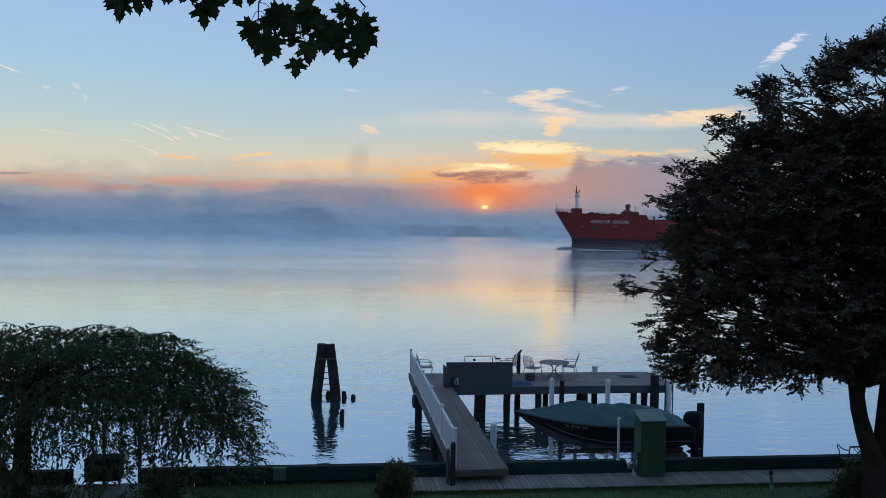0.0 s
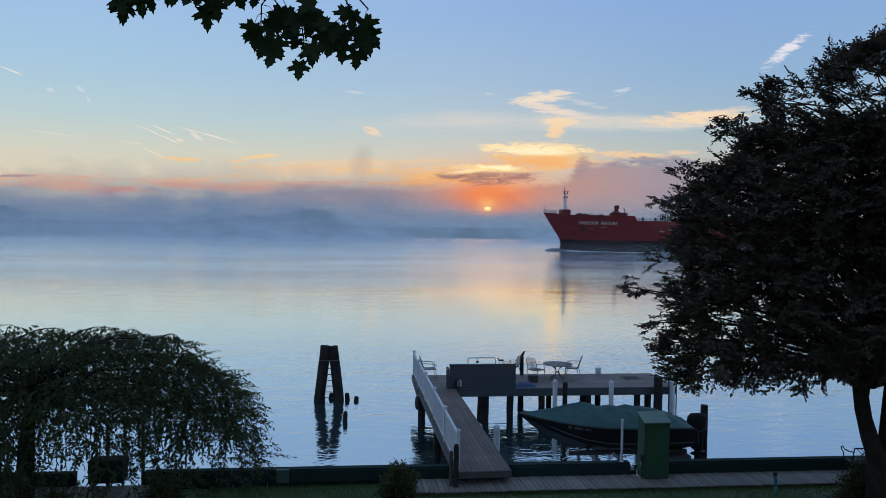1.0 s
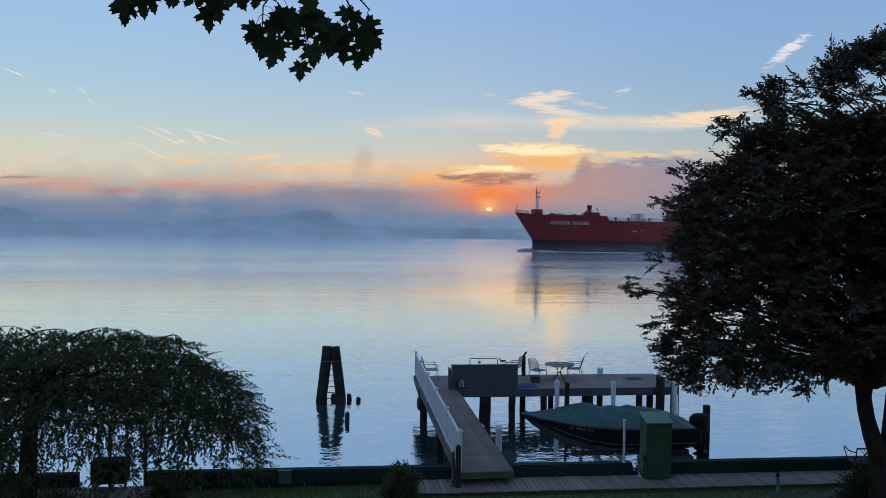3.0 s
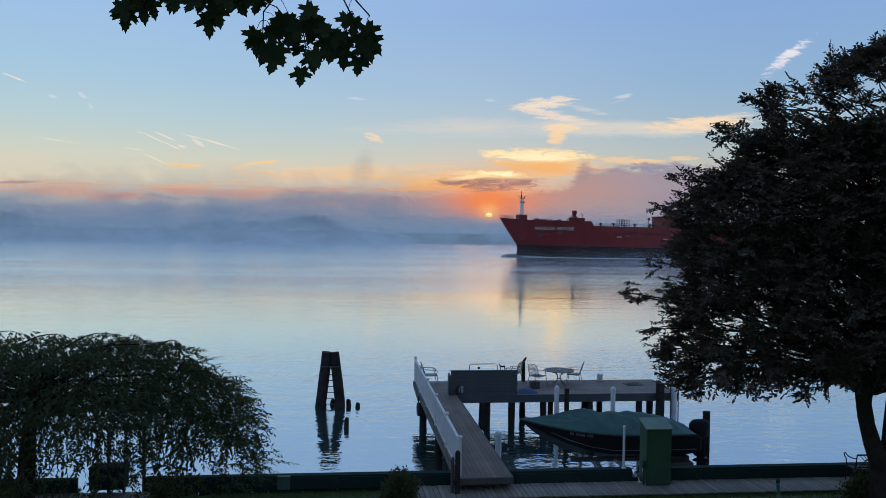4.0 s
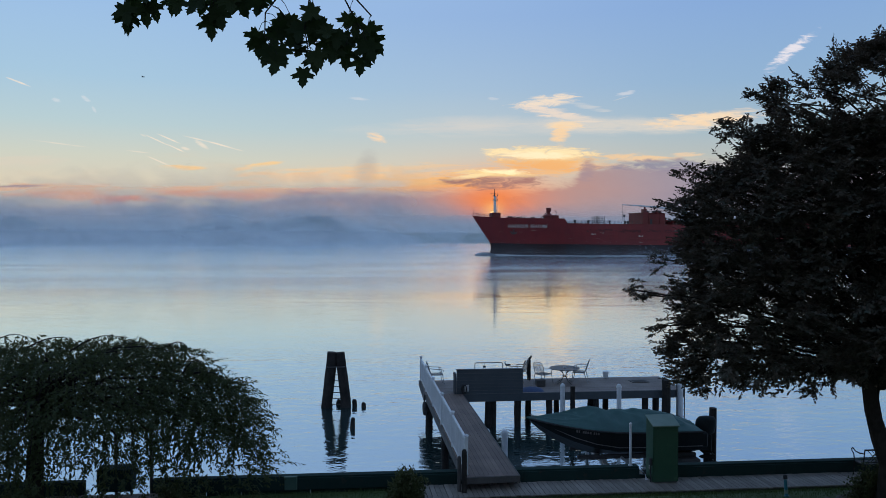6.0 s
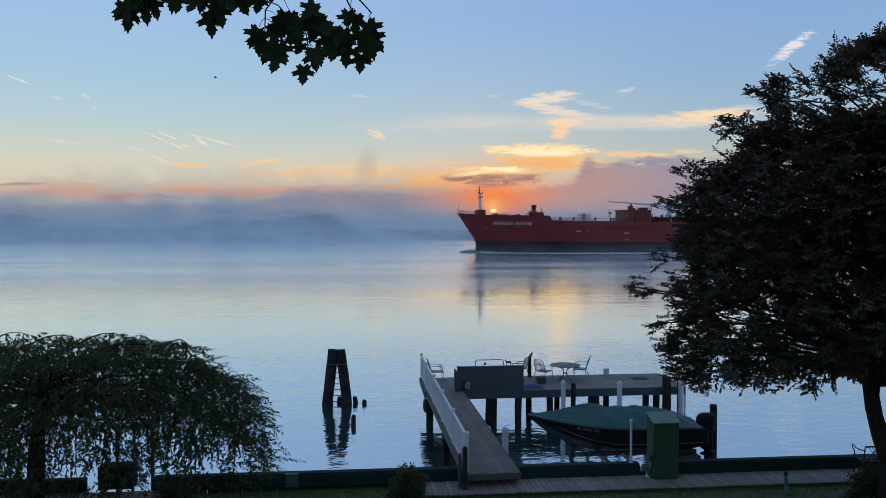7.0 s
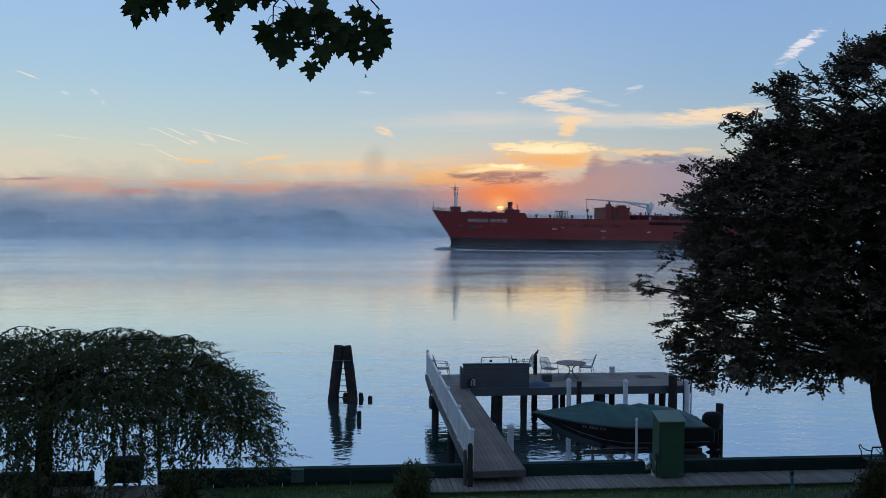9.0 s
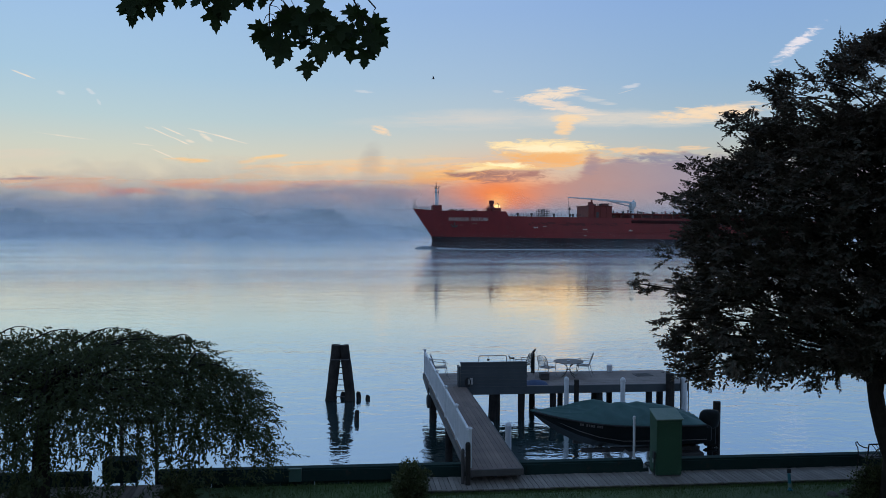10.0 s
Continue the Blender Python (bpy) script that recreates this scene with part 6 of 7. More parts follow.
    rings = [[bm.verts.new(((0.22 + 0.09 * math.cos(b)) * math.cos(a), (0.22 + 0.09 * math.cos(b)) * math.sin(a), 0.085 * math.sin(b))) for b in (j * math.tau / 8 for j in range(8))] for a in (i * math.tau / n for i in range(n))]
    for i in range(n):
        for j in range(8):
            bm.faces.new((rings[i][j], rings[(i + 1) % n][j], rings[(i + 1) % n][(j + 1) % 8], rings[i][(j + 1) % 8]))
    part("tyre", bm, RUBBER, y, smooth=True)


BLUE_TARP = material("blue_tarpaulin", (0.011, 0.028, 0.080), (0.018, 0.040, 0.105), 4.0, 0.5, bump=0.5)
small_dock_things()


# ---- ashore ----
CABINET_GREEN = material("green_cabinet_paint", (0.010, 0.046, 0.024), (0.015, 0.060, 0.031), 1.0, 0.5, fine=25, bump=0.15, spot=(0.03, 0.08, 0.045))
CABINET_TOP = material("pale_green_paint", (0.10, 0.16, 0.13), (0.15, 0.20, 0.17), 2.0, 0.6, bump=0.2)
TEAL = material("teal_plastic", (0.015, 0.10, 0.135), (0.022, 0.13, 0.165), 3.0, 0.4, bump=0.1)


def lift_cabinet():
    c = thing("lift_cabinet", "tall green metal cabinet with a sloping lid on the boardwalk", "cabinet", at_shore(6.18, -0.66, 1.10))
    w, d = 0.82, 0.62
    bm = bmesh.new()
    vs = [bm.verts.new(v) for v in ((0.02, 0.02, 0.03), (w - 0.02, 0.02, 0.03), (w - 0.02, d - 0.02, 0.03), (0.02, d - 0.02, 0.03),
                                    (0.02, 0.02, 1.70), (w - 0.02, 0.02, 1.70), (w - 0.02, d - 0.02, 1.88), (0.02, d - 0.02, 1.88))]
    for f in ((3, 2, 1, 0), (4, 5, 6, 7), (0, 1, 5, 4), (1, 2, 6, 5), (2, 3, 7, 6), (3, 0, 4, 7)):
        bm.faces.new([vs[i] for i in f])
    bmesh.ops.bevel(bm, geom=list(bm.edges), offset=0.012, segments=2, affect="EDGES")
    part("body", bm, CABINET_GREEN, c)
    lid = bmesh.new()
    box(lid, -0.015, w + 0.015, -0.03, d + 0.02, 0.0, 0.035, m=Matrix.Translation((0, 0, 1.704)) @ pose(0, 0, 0, math.degrees(math.atan2(0.18, d - 0.04)), 0, 0), bevel=0.008)
    part("lid", lid, CABINET_TOP, c, "pale sloping lid")
    part("door", boxed(0.07, w - 0.07, 0.002, 0.016, 0.10, 1.62, bevel=0.006), CABINET_GREEN, c)
    part("plinth", boxed(0.05, w - 0.05, 0.05, d - 0.05, 0.0, 0.04), DARK_STEEL, c)
    h = thing("power_lead", "black lead and plug hanging on the cabinet side", "power lead", at_shore(6.18, -0.66, 1.10))
    bm = bmesh.new()
    tube(bm, [(-0.03, 0.08, 0.012), (-0.03, 0.08, 0.4), (-0.025, 0.08, 0.68)], [0.018, 0.016, 0.014], 6)
    part("lead", bm, RUBBER, h)
    part("plug", boxed(-0.065, -0.004, 0.02, 0.16, 0.52, 0.74, bevel=0.015), RUBBER, h)
    part("switch", boxed(-0.075, -0.06, 0.06, 0.12, 0.40, 0.52, bevel=0.004), GALV, h)
    p = thing("standpipe", "pale plastic standpipe beside the green cabinet", "pipe", at_shore(5.72, -0.02, 1.10))
    part("pipe", lathe(bmesh.new(), [(0.038, 0.352), (0.038, 1.62)], 12), WHITE, p)
    part("cap", lathe(bmesh.new(), [(0.048, 1.60), (0.048, 1.65), (0.02, 1.68)], 12), WHITE, p)
    part("flange", lathe(bmesh.new(), [(0.07, 0.352), (0.07, 0.37), (0.045, 0.38)], 12), WHITE, p)
    r = thing("paper_scrap", "crumpled white paper bag by the cabinet", "paper", at_shore(6.06, -0.38, 1.10))
    bm = bmesh.new()
    v = [bm.verts.new(q) for q in ((0, 0, 0.004), (0.10, -0.02, 0.004), (0.08, 0.05, 0.004), (0.0, 0.02, 0.22), (0.03, 0.0, 0.12))]
    for f in ((0, 1, 4), (1, 2, 4), (2, 3, 4), (3, 0, 4), (0, 2, 1)):
        bm.faces.new([v[i] for i in f])
    part("bag", bm, WHITE, r)


lift_cabinet()


def shore_bits():
    for x, y, top, mat, r in ((-0.06, 0.20, 2.34, PILE_WOOD, 0.075), (-0.19, 0.32, 2.12, DARK_WOOD, 0.055)):
        s = thing("pier_post", "short dark timber post at the foot of the pier", "post", PIER @ pose(x, y - 0.32, 0), "pier posts")
        part("post", tubed([(0, 0, 1.06), (0, 0, 1.6), (0, 0, top - 0.06), (0, 0, top)], [r, r, r, r * 0.6], 14, uneven=0.03), mat, s)
    b = thing("wall_box", "small green box fixed on the seawall cap", "box", at_shore(-4.72, -0.18, 1.08))
    part("case", boxed(0, 0.36, -0.12, -0.002, 0.02, 0.39, bevel=0.012), BOX_GREEN, b)
    part("lid", boxed(-0.01, 0.37, -0.13, 0.0, 0.392, 0.41, bevel=0.006), BOX_GREEN, b)
    h = thing("hoist_box", "dark green hoist box standing in the wall gap", "box", at_shore(-9.95, -0.36, 1.10))
    part("case", boxed(0, 0.95, 0, 0.5, 0.12, 0.72, bevel=0.02), GREEN_WALL, h)
    part("lid", boxed(-0.02, 0.97, -0.02, 0.52, 0.722, 0.76, bevel=0.01), GREEN_WALL, h)
    for x in (0.05, 0.85):
        part("leg", boxed(x, x + 0.06, 0.2, 0.26, 0.0, 0.125), DARK_STEEL, h)
    f = thing("boat_hoist", "dark steel boat hoist behind the weeping tree", "hoist", at_shore(-9.7, 0.35, 0))
    for x in (0.0, 1.0):
        part("post", boxed(x, x + 0.09, 0, 0.09, -1.5, 2.75), DARK_STEEL, f)
    part("crossbar", boxed(-0.1, 1.2, -0.02, 0.11, 2.755, 2.86, bevel=0.01), DARK_STEEL, f)
    t = thing("teal_marker", "slim teal plastic garden marker in the lawn", "marker", at_shore(9.55, -2.1, 1.11) @ pose(0, 0, 0, 0, -5, 0))
    part("tube", lathe(bmesh.new(), [(0.042, 0), (0.046, 0.1), (0.046, 0.46), (0.036, 0.50)], 12), TEAL, t)
    part("band", lathe(bmesh.new(), [(0.048, 0.10), (0.049, 0.11), (0.049, 0.20), (0.048, 0.21)], 12), CABINET_TOP, t)
    part("bracket", boxed(-0.05, 0.06, -0.03, 0.03, 0.502, 0.62, bevel=0.012), RUBBER, t, "dark top bracket")
    part("base", lathe(bmesh.new(), [(0.07, 0.0), (0.07, 0.03), (0.046, 0.05)], 12), TEAL, t)
    # lattice bench
    n = thing("garden_bench", "black cast-iron bench with a lattice back", "bench", at_shore(14.03, -0.42, 1.08, 180))
    part("seat", boxed(0, 1.3, 0.0, 0.42, 0.42, 0.46, bevel=0.01), BENCH_BLACK, n)
    bm = bmesh.new()
    for i in range(-4, 14):
        for s in (1, -1):
            x0 = i * 0.12
            a, e = (x0, 0.52), (x0 + 0.36 * s, 0.90)
            if min(a[0], e[0]) >= 0 and max(a[0], e[0]) <= 1.3:
                tube(bm, [(a[0], 0.44, a[1]), (e[0], 0.50, e[1])], 0.013, 4)
    part("lattice", bm, BENCH_BLACK, n)
    part("back_rail", tubed([(0.0, 0.43, 0.46), (0.0, 0.50, 0.92), (1.3, 0.50, 0.92), (1.3, 0.43, 0.46)], 0.026, 6), BENCH_BLACK, n)
    part("low_rail", tubed([(0.0, 0.44, 0.52), (1.3, 0.44, 0.52)], 0.02, 6), BENCH_BLACK, n)
    for x in (0.0, 1.3):
        a = bmesh.new()
        tube(a, [(x, 0.47, 0.80), (x, 0.25, 0.76), (x, 0.05, 0.77), (x, -0.06, 0.84), (x, -0.12, 0.80), (x, -0.10, 0.72), (x, -0.02, 0.68), (x, 0.02, 0.44)], 0.018, 6)
        part("arm", a, BENCH_BLACK, n)
        for y0, y1 in ((0.02, -0.03), (0.40, 0.48)):
            part("leg", tubed([(x, y0, 0.44), (x, y1, 0.0)], 0.02, 6), BENCH_BLACK, n)
    rng = random.Random(9)
    for i, (x, y, r) in enumerate(((11.0, -2.5, 0.22), (11.6, -2.2, 0.26), (12.3, -2.4, 0.30), (10.5, -2.6, 0.16), (12.9, -2.0, 0.25))):
        s = thing("stone", "rough grey garden stone at the lawn edge", "stone", at_shore(x, y, 1.13, rng.uniform(0, 360)), "garden stones")
        bm = bmesh.new()
        bmesh.ops.create_icosphere(bm, subdivisions=2, radius=r)
        for v in bm.verts:
            v.co *= 1 + 0.30 * noise.noise(v.co * 4 + Vector((i * 3.0, 0, 0)))
            v.co.z *= 0.62
        part("rock", bm, STONE, s)


BOX_GREEN = material("box_green", (0.022, 0.060, 0.050), (0.032, 0.076, 0.064), 2.0, 0.6, bump=0.1)
BENCH_BLACK = material("black_cast_iron", (0.010, 0.010, 0.011), (0.018, 0.018, 0.019), 5.0, 0.6, bump=0.2, spec=0.15)
STONE = material("grey_stone", (0.055, 0.050, 0.046), (0.10, 0.095, 0.085), 4.0, 0.9, fine=30, bump=0.8)
shore_bits()


def shrub(m, label, rx, rz, count, mat, size=0.05, seed=0):
    rng = np.random.default_rng(seed)
    s = thing("shrub", label, "shrub", m, "shrubs along the lawn")
    stems = bmesh.new()
    cs, ds = [], []
    for i in range(count):
        a, e = rng.uniform(0, math.tau), math.asin(rng.uniform(0.02, 1))
        q = np.array([math.cos(a) * math.cos(e) * rx, math.sin(a) * math.cos(e) * rx, math.sin(e) * rz]) * (1 + 0.35 * noise.noise((math.cos(a) * 2, math.sin(a) * 2, e * 3 + seed))) * rng.uniform(0.7, 1.05)
        tube(stems, [(0.05 * math.cos(a), 0.05 * math.sin(a), 0), tuple(q * 0.55 + np.array([0, 0, 0.06])), tuple(q)], [0.010, 0.007, 0.003], 3, caps=False)
        n = 26
        t = rng.uniform(0.45, 1.05, (n, 1))
        cs.append(q * t + rng.normal(0, 0.05, (n, 3)))
        ds.append(q / np.linalg.norm(q) + rng.normal(0, 0.6, (n, 3)))
    c = np.concatenate(cs)
    c[:, 2] = np.maximum(c[:, 2], 0.02)
    part("stem_growth", stems, BARK, s)
    child("foliage", leaves("foliage", c, np.concatenate(ds), size, mat, rng, wide=0.6), s)


LEAF_SHRUB = leaf_material("shrub_leaf", (0.030, 0.045, 0.016), (0.065, 0.070, 0.026), (0.05, 0.06, 0.02))
shrub(at_shore(-1.22, -1.55, 1.08), "small round green shrub beside the boardwalk", 0.50, 0.92, 380, LEAF_SHRUB, 0.075, 1)
shrub(pose(-7.35, 19.6, 1.08), "low leafy shrub at the lawn's edge", 0.55, 0.85, 130, LEAF_SHRUB, 0.06, 2)
shrub(pose(-11.2, 19.2, 1.1), "low leafy shrub below the weeping tree", 0.6, 0.9, 130, LEAF_SHRUB, 0.06, 3)
shrub(pose(-9.9, 18.9, 1.1), "low leafy shrub beside a tree trunk", 0.5, 0.6, 90, LEAF_SHRUB, 0.06, 4)
shrub(pose(11.75, 19.75, 1.12), "wild leafy shrub below the beech", 0.80, 1.22, 460, LEAF_SHRUB, 0.07, 5)
shrub(pose(12.6, 20.6, 1.10), "wild leafy shrub beside the bench", 0.5, 0.42, 120, LEAF_SHRUB, 0.06, 6)


# ---- grass at the foot of the lawn ----
def grass():
    rng = np.random.default_rng(31)
    n = 42000
    x = rng.uniform(-13, 15, n)
    y = -1.34 - rng.uniform(0, 1, n) ** 1.3 * 2.6
    near = (x > -6.6) & (x < -0.85)
    y = np.where(near, y + 1.0, y)
    a = rng.uniform(0, math.tau, n)
    h = rng.uniform(0.03, 0.085, n)
    c5, s5 = math.cos(radians(5.5)), math.sin(radians(5.5))
    z = np.where(y > -1.72, 1.02, 1.10)
    wx, wy = x * c5 - y * s5, 22 + x * s5 + y * c5
    v = np.empty((n, 3, 3))
    v[:, 0] = np.stack([wx - 0.006 * np.cos(a), wy - 0.006 * np.sin(a), z], 1)
    v[:, 1] = np.stack([wx + 0.006 * np.cos(a), wy + 0.006 * np.sin(a), z], 1)
    v[:, 2] = np.stack([wx + rng.normal(0, 0.03, n), wy + rng.normal(0, 0.03, n), z + h + 0.03], 1)
    me = bpy.data.meshes.new("grass")
    me.vertices.add(n * 3)
    me.vertices.foreach_set("co", v.ravel())
    me.loops.add(n * 3)
    me.loops.foreach_set("vertex_index", np.arange(n * 3))
    me.polygons.add(n)
    me.polygons.foreach_set("loop_start", np.arange(n) * 3)
    me.polygons.foreach_set("loop_total", np.full(n, 3))
    me.update(calc_edges=True)
    me.materials.append(BLADE)
    tagged(new("grass", me), "short dark green grass blades of the lawn", "grass", kind="stuff")


grass()


# ---- the maple overhead ----
def maple_outline():
    """Half a leaf with five pointed lobes, stalk at the origin, tip at y = 1.06."""
    return [(0.0, 0.0), (0.12, -0.10), (0.23, -0.17), (0.24, -0.06), (0.38, -0.05), (0.34, 0.06), (0.29, 0.14), (0.40, 0.22), (0.46, 0.23), (0.63, 0.36), (0.50, 0.39),
            (0.53, 0.53), (0.42, 0.50), (0.31, 0.46), (0.20, 0.45), (0.20, 0.56), (0.29, 0.67), (0.19, 0.70), (0.16, 0.84), (0.08, 0.88), (0.0, 1.06)]


def maple():
    rng = np.random.default_rng(77)
    tree = thing("maple_tree", "maple tree whose leafy bough hangs overhead", "tree", pose(-5.2, 1.5, 2.2))
    O = Vector((-5.2, 1.5, 2.2))
    part("trunk", tubed([(0, 0, -0.3), (0.05, 0, 2.5), (0, 0.1, 5.5), (0.1, 0.2, 8.3), (0.0, 0.2, 11.0)], [0.36, 0.29, 0.25, 0.2, 0.1], 14, uneven=0.05, seed=3), BARK, tree)
    bough = [Vector((-5.1, 1.7, 10.0)), Vector((-4.0, 2.9, 11.1)), Vector((-2.6, 4.1, 11.15)), Vector((-1.5, 4.8, 10.85)), Vector((-0.75, 5.1, 10.45))]
    part("bough", tubed([p - O for p in bough], [0.11, 0.08, 0.06, 0.035, 0.018], 8), BARK, tree)
    half = maple_outline()
    shape = half + [(-x, y) for x, y in half[-2:0:-1]]
    n = len(shape)
    verts, faces = [], []
    stems = bmesh.new()
    # twigs that carry the leaves
    twigs = [[bough[4], Vector((-0.72, 5.0, 10.25)), Vector((-0.60, 5.0, 10.02))], [bough[4], Vector((-0.9, 5.0, 10.28)), Vector((-0.95, 5.0, 9.98)), Vector((-0.93, 5.0, 9.84))],
             [bough[4], Vector((-1.08, 5.0, 10.25)), Vector((-1.215, 5.0, 10.08)), Vector((-1.22, 5.0, 9.92))], [bough[4], Vector((-0.62, 5.05, 10.2)), Vector((-0.50, 5.0, 10.06))],
             [bough[3], Vector((-1.55, 5.0, 10.5)), Vector((-1.58, 5.0, 10.2))], [bough[3], Vector((-1.45, 5.0, 10.45)), Vector((-1.40, 5.0, 10.25))],
             [bough[2], Vector((-2.2, 4.9, 10.6)), Vector((-2.14, 5.0, 10.22))], [bough[2], Vector((-2.0, 4.9, 10.6)), Vector((-1.96, 5.0, 10.24))]]
    nodes = []
    for tw in twigs:
        tube(stems, [p - O for p in tw], [0.010] + [0.006 - 0.001 * i for i in range(len(tw) - 1)], 5, caps=False)
        for a, b in zip(tw, tw[1:]):
            nodes += [a.lerp(b, f) for f in (0.35, 0.7, 1.0)]

    def leaf(tip_x, tip_z, size, turn, tip, curl, y=5.0):
        """A hanging leaf whose point is at tip; its stalk runs up to the nearest twig."""
        base = len(verts)
        tip_z -= 0.028
        drop = 1.06 * size * math.cos(radians(tip))
        at = Vector((tip_x + drop * math.sin(radians(turn)), y, tip_z + drop * math.cos(radians(turn))))
        m = Matrix.Translation(at) @ Euler((radians(-90 + tip), 0, 0)).to_matrix().to_4x4() @ pose(0, 0, 0, 0, 0, turn)
        verts.append(tuple(m @ Vector((0, 0.32 * size, 0.05 * size)) - O))
        for x, y in shape:
            d2 = x * x + (y - 0.35) ** 2
            verts.append(tuple(m @ Vector((x * size, y * size, -curl * d2 * size)) - O))
        for i in range(n):
            faces.append((base, base + 1 + i, base + 1 + (i + 1) % n))
        above = [p for p in nodes if p.z > at.z + 0.02] or nodes
        node = min(above, key=lambda p: (p - at).length)
        tube(stems, [node - O, (node + at) / 2 - O + Vector((0, 0, 0.02)), at - O], [0.003, 0.0022, 0.002], 4, caps=False)

    # the outermost leaves: where their points hang, and their turn
    for x, z, turn in ((-1.270, 9.812, 12), (-1.345, 9.865, 30), (-1.165, 9.850, -10), (-1.150, 9.648, 6), (-1.225, 9.720, 24), (-1.075, 9.725, -14), (-0.969, 9.594, 2), (-0.883, 9.705, -8),
                       (-0.820, 9.697, -22), (-0.765, 9.735, 10), (-0.672, 9.712, -4), (-0.579, 9.665, 3), (-0.470, 9.742, -18), (-0.425, 9.840, -34), (-0.455, 9.900, -30), (-0.520, 9.73, -6)):
        leaf(x, z, rng.uniform(0.138, 0.158), turn + rng.normal(0, 4), rng.normal(0, 16), rng.uniform(0.1, 0.5), 5.0 + rng.uniform(-0.08, 0.08))
    for x, z, turn in ((-2.160, 9.965, 4), (-2.205, 10.00, 22), (-2.100, 9.985, -14), (-2.020, 10.005, 0), (-1.945, 10.045, -16), (-1.690, 10.040, 18), (-1.612, 9.948, 4),
                       (-1.510, 9.985, -14), (-1.560, 10.01, -6), (-1.410, 10.055, -12), (-1.335, 10.075, -24), (-1.82, 10.075, 10)):
        leaf(x, z, rng.uniform(0.138, 0.16), turn + rng.normal(0, 4), rng.normal(0, 18), rng.uniform(0.1, 0.5), 5.0 + rng.uniform(-0.08, 0.08))
    # the leaves above and behind them
    xs = [-1.35, -1.25, -1.15, -1.06, -0.97, -0.88, -0.8, -0.7, -0.58, -0.47, -0.42]
    lows = [9.92, 9.84, 9.77, 9.80, 9.70, 9.77, 9.76, 9.79, 9.77, 9.82, 9.92]
    for i in range(54):
        x = -1.20 + 0.72 * ((i * 0.618) % 1.0)
        low = float(np.interp(x, xs, lows))
        z = low + (0.04 + 0.40 * rng.uniform()) + (0.10 if x < -1.1 else 0.0)
        if z > 10.02 - 1.2 * max(0.0, x + 0.68):
            continue
        leaf(x, z, rng.uniform(0.13, 0.155), rng.normal(-(x + 0.9) * 40, 16), rng.normal(0, 24), rng.uniform(0.1, 0.6), 5.05 + rng.uniform(-0.1, 0.2))
    for i in range(30):
        x = -2.22 + 0.98 * ((i * 0.618) % 1.0)
        if -1.90 < x < -1.74:
            continue
        leaf(x, 10.06 + rng.uniform(0.03, 0.25), rng.uniform(0.12, 0.145), rng.normal(0, 18), rng.normal(0, 24), rng.uniform(0.1, 0.6), 5.05 + rng.uniform(-0.1, 0.2))
    child("foliage", raw("foliage", verts, faces, LEAF_MAPLE), tree, "dark five-lobed maple leaves")
    part("twig_growth", stems, BARK, tree)


maple()


# ---- far details ----
def far_pylon():
    for x, h in ((-46.0, 46.0), (-42.0, 45.0)):
        p = thing("pylon", "faint lattice pylon above the fog on the far bank", "pylon", pose(x, 690, 3), "far pylons")
        bm = bmesh.new()
        for sx in (-1, 1):
            tube(bm, [(sx * 1.5, 0, 0), (sx * 0.5, 0, h)], 0.04, 4)
        for i in range(12):
            z = h * i / 12
            w = 1.5 - 1.0 * i / 12
            tube(bm, [(-w, 0, z), (w * 0.92, 0, z + h / 12)], 0.025, 4)
        part("tower", bm, GALV, p)
        part("crossarm", boxed(-2.5, 2.5, -0.05, 0.05, h - 6, h - 5.9), GALV, p)
    lamp_mat = bpy.data.materials.new("shore_lamp_glow")
    lamp_mat.use_nodes = True
    k = Nodes(lamp_mat.node_tree)
    e = k.add("ShaderNodeEmission", Strength=9.0)
    e.inputs[0].default_value = (1.0, 0.86, 0.66, 1)
    k.link(e.outputs[0], k.add("ShaderNodeOutputMaterial").inputs[0])
    for x, z, r in ((-299.0, 11.5, 0.2), (-295.0, 11.5, 0.1)):
        l = thing("shore_lamp", "lit lamp on a pole on the far bank", "lamp", pose(x, 543, 0), "shore lamps")
        part("pole", tubed([(0, 0, -0.5), (0, 0, z - r)], 0.12, 6), GALV, l)
        part("globe", lathe(bmesh.new(), [(0.1 * r, -r), (r * 0.8, -0.6 * r), (r, 0), (r * 0.8, 0.6 * r), (0.1 * r, r)], 8, (0, 0, z)), lamp_mat, l, "glowing globe")


far_pylon()


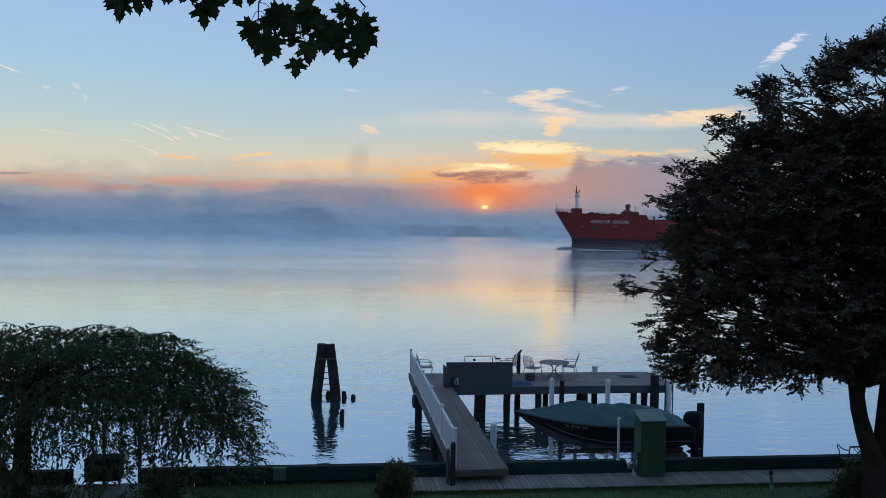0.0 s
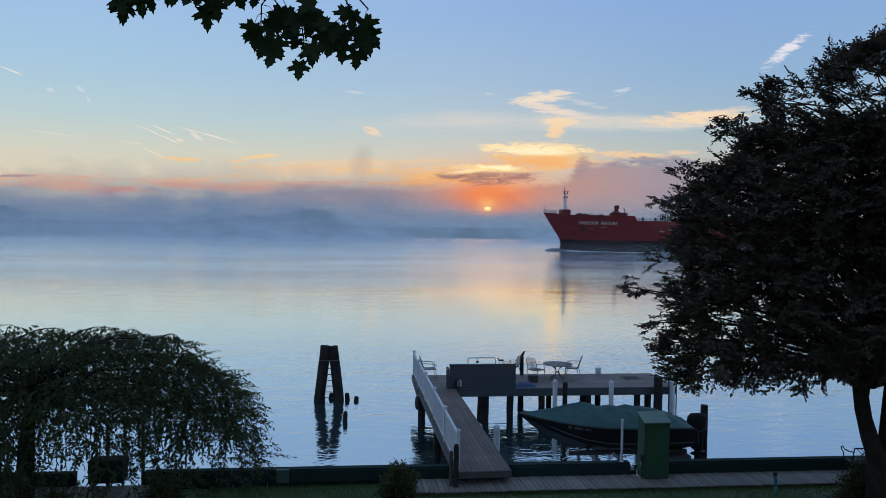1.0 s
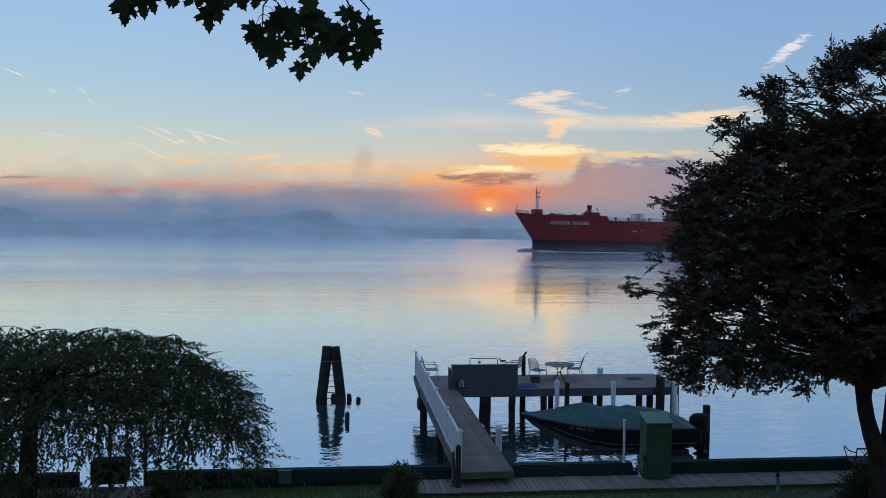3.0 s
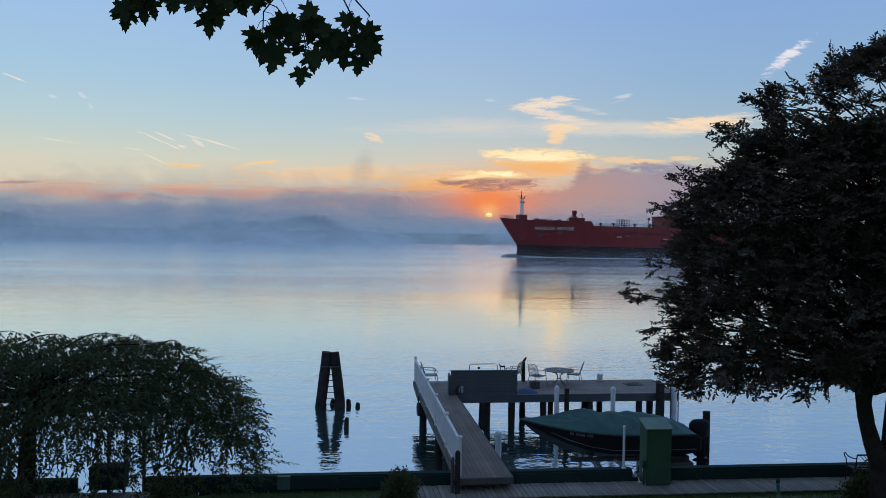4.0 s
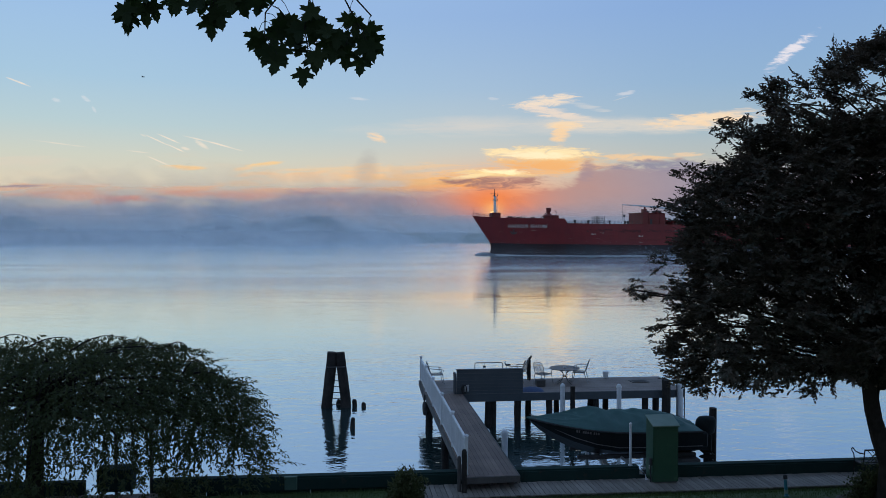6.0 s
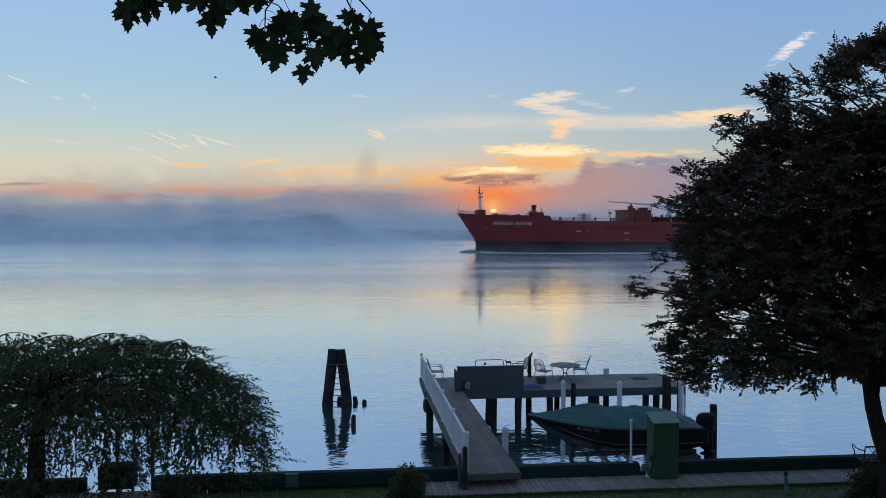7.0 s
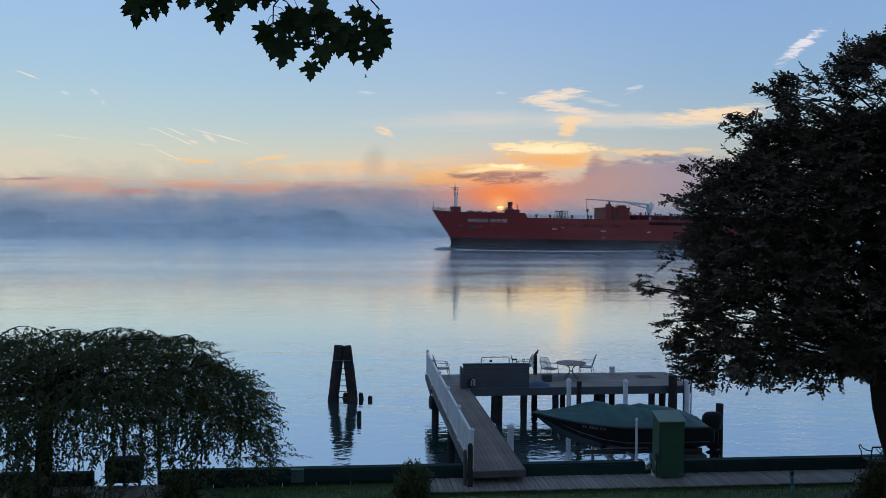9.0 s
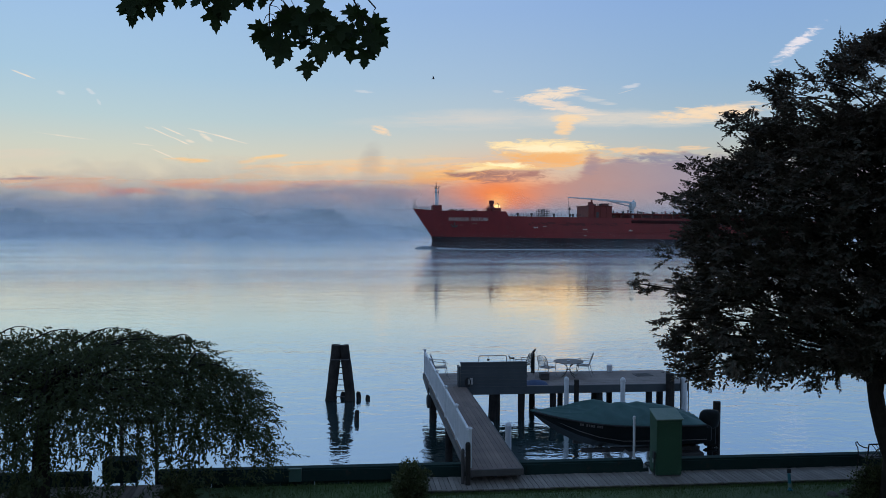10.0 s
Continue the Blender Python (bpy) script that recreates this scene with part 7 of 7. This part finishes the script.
# ---- a bird crossing ----
def flying_bird():
    b = thing("gull", "small dark bird flying across the river", "bird")
    bm = bmesh.new()
    tube(bm, [(-0.22, 0, 0), (-0.12, 0, 0.01), (0.02, 0, 0.01), (0.14, 0, 0.02), (0.21, 0, 0.02), (0.26, 0, 0.01)], [0.015, 0.05, 0.07, 0.05, 0.035, 0.008], 8)
    part("body", bm, RUBBER, b)
    bm = bmesh.new()
    bm.faces.new([bm.verts.new(v) for v in ((-0.18, -0.03, 0), (-0.34, -0.08, 0), (-0.34, 0.08, 0), (-0.18, 0.03, 0))])
    part("tail", bm, RUBBER, b)
    wings = []
    for s in (-1, 1):
        bm = bmesh.new()
        top = [(0.08, 0.0), (0.12, 0.22), (0.04, 0.46), (-0.10, 0.58)]
        low = [(-0.08, 0.0), (-0.06, 0.22), (-0.06, 0.44), (-0.12, 0.56)]
        for dz in (0.0, 0.012):
            a = [bm.verts.new((x, s * y, dz + 0.05 * y)) for x, y in top]
            c = [bm.verts.new((x, s * y, dz + 0.05 * y)) for x, y in low]
            for i in range(3):
                bm.faces.new((a[i], a[i + 1], c[i + 1], c[i]))
        wings.append((s, part("wing", bm, RUBBER, b)))
    return b, wings


gull, wings = flying_bird()


# ---- what moves ----
def motions():
    # the tanker under way
    heading = radians(12.97)
    aft = Vector((math.cos(heading), math.sin(heading), 0))
    start = Vector((0, 276.0, 0)) + aft * 16.4
    turn = pose(0, 0, 0, 0, 0.6, 12.97)     # down by the stern
    walk(ship, [(t, Matrix.Translation(start - aft * 6.096 * (t - 5)) @ turn) for t in (0, 2.5, 5, 7.5, 10)])
    # the river runs to the right
    walk(water, [(t, pose(-6.7 + 1.33 * t, 22.3 + 0.13 * (t - 5), 0, 0, 0, 5.5)) for t in (0, 5, 10)])
    # the bird, with beating wings
    track = ((0, -117.0, 34.2), (2, -93.0, 33.5), (4, -68.8, 32.7), (4.5, -62.6, 32.5), (5, -56.5, 32.28), (5.5, -50.6, 31.98), (7.5, -28.9, 31.05), (9, -13.0, 30.74), (10, -2.5, 30.35))
    walk(gull, [(t, pose(x, 110, z, 0, 0, 2)) for t, x, z in track])
    rows = {-1: [], 1: []}
    for i in range(41):
        a = 28 * math.sin(i * 1.45) + 6
        for s in (-1, 1):
            rows[s].append((i * 0.25, pose(0, s * 0.04, 0.03, s * a, 0, 0)))
    for s, wing in wings:
        walk(wing, rows[s])


motions()
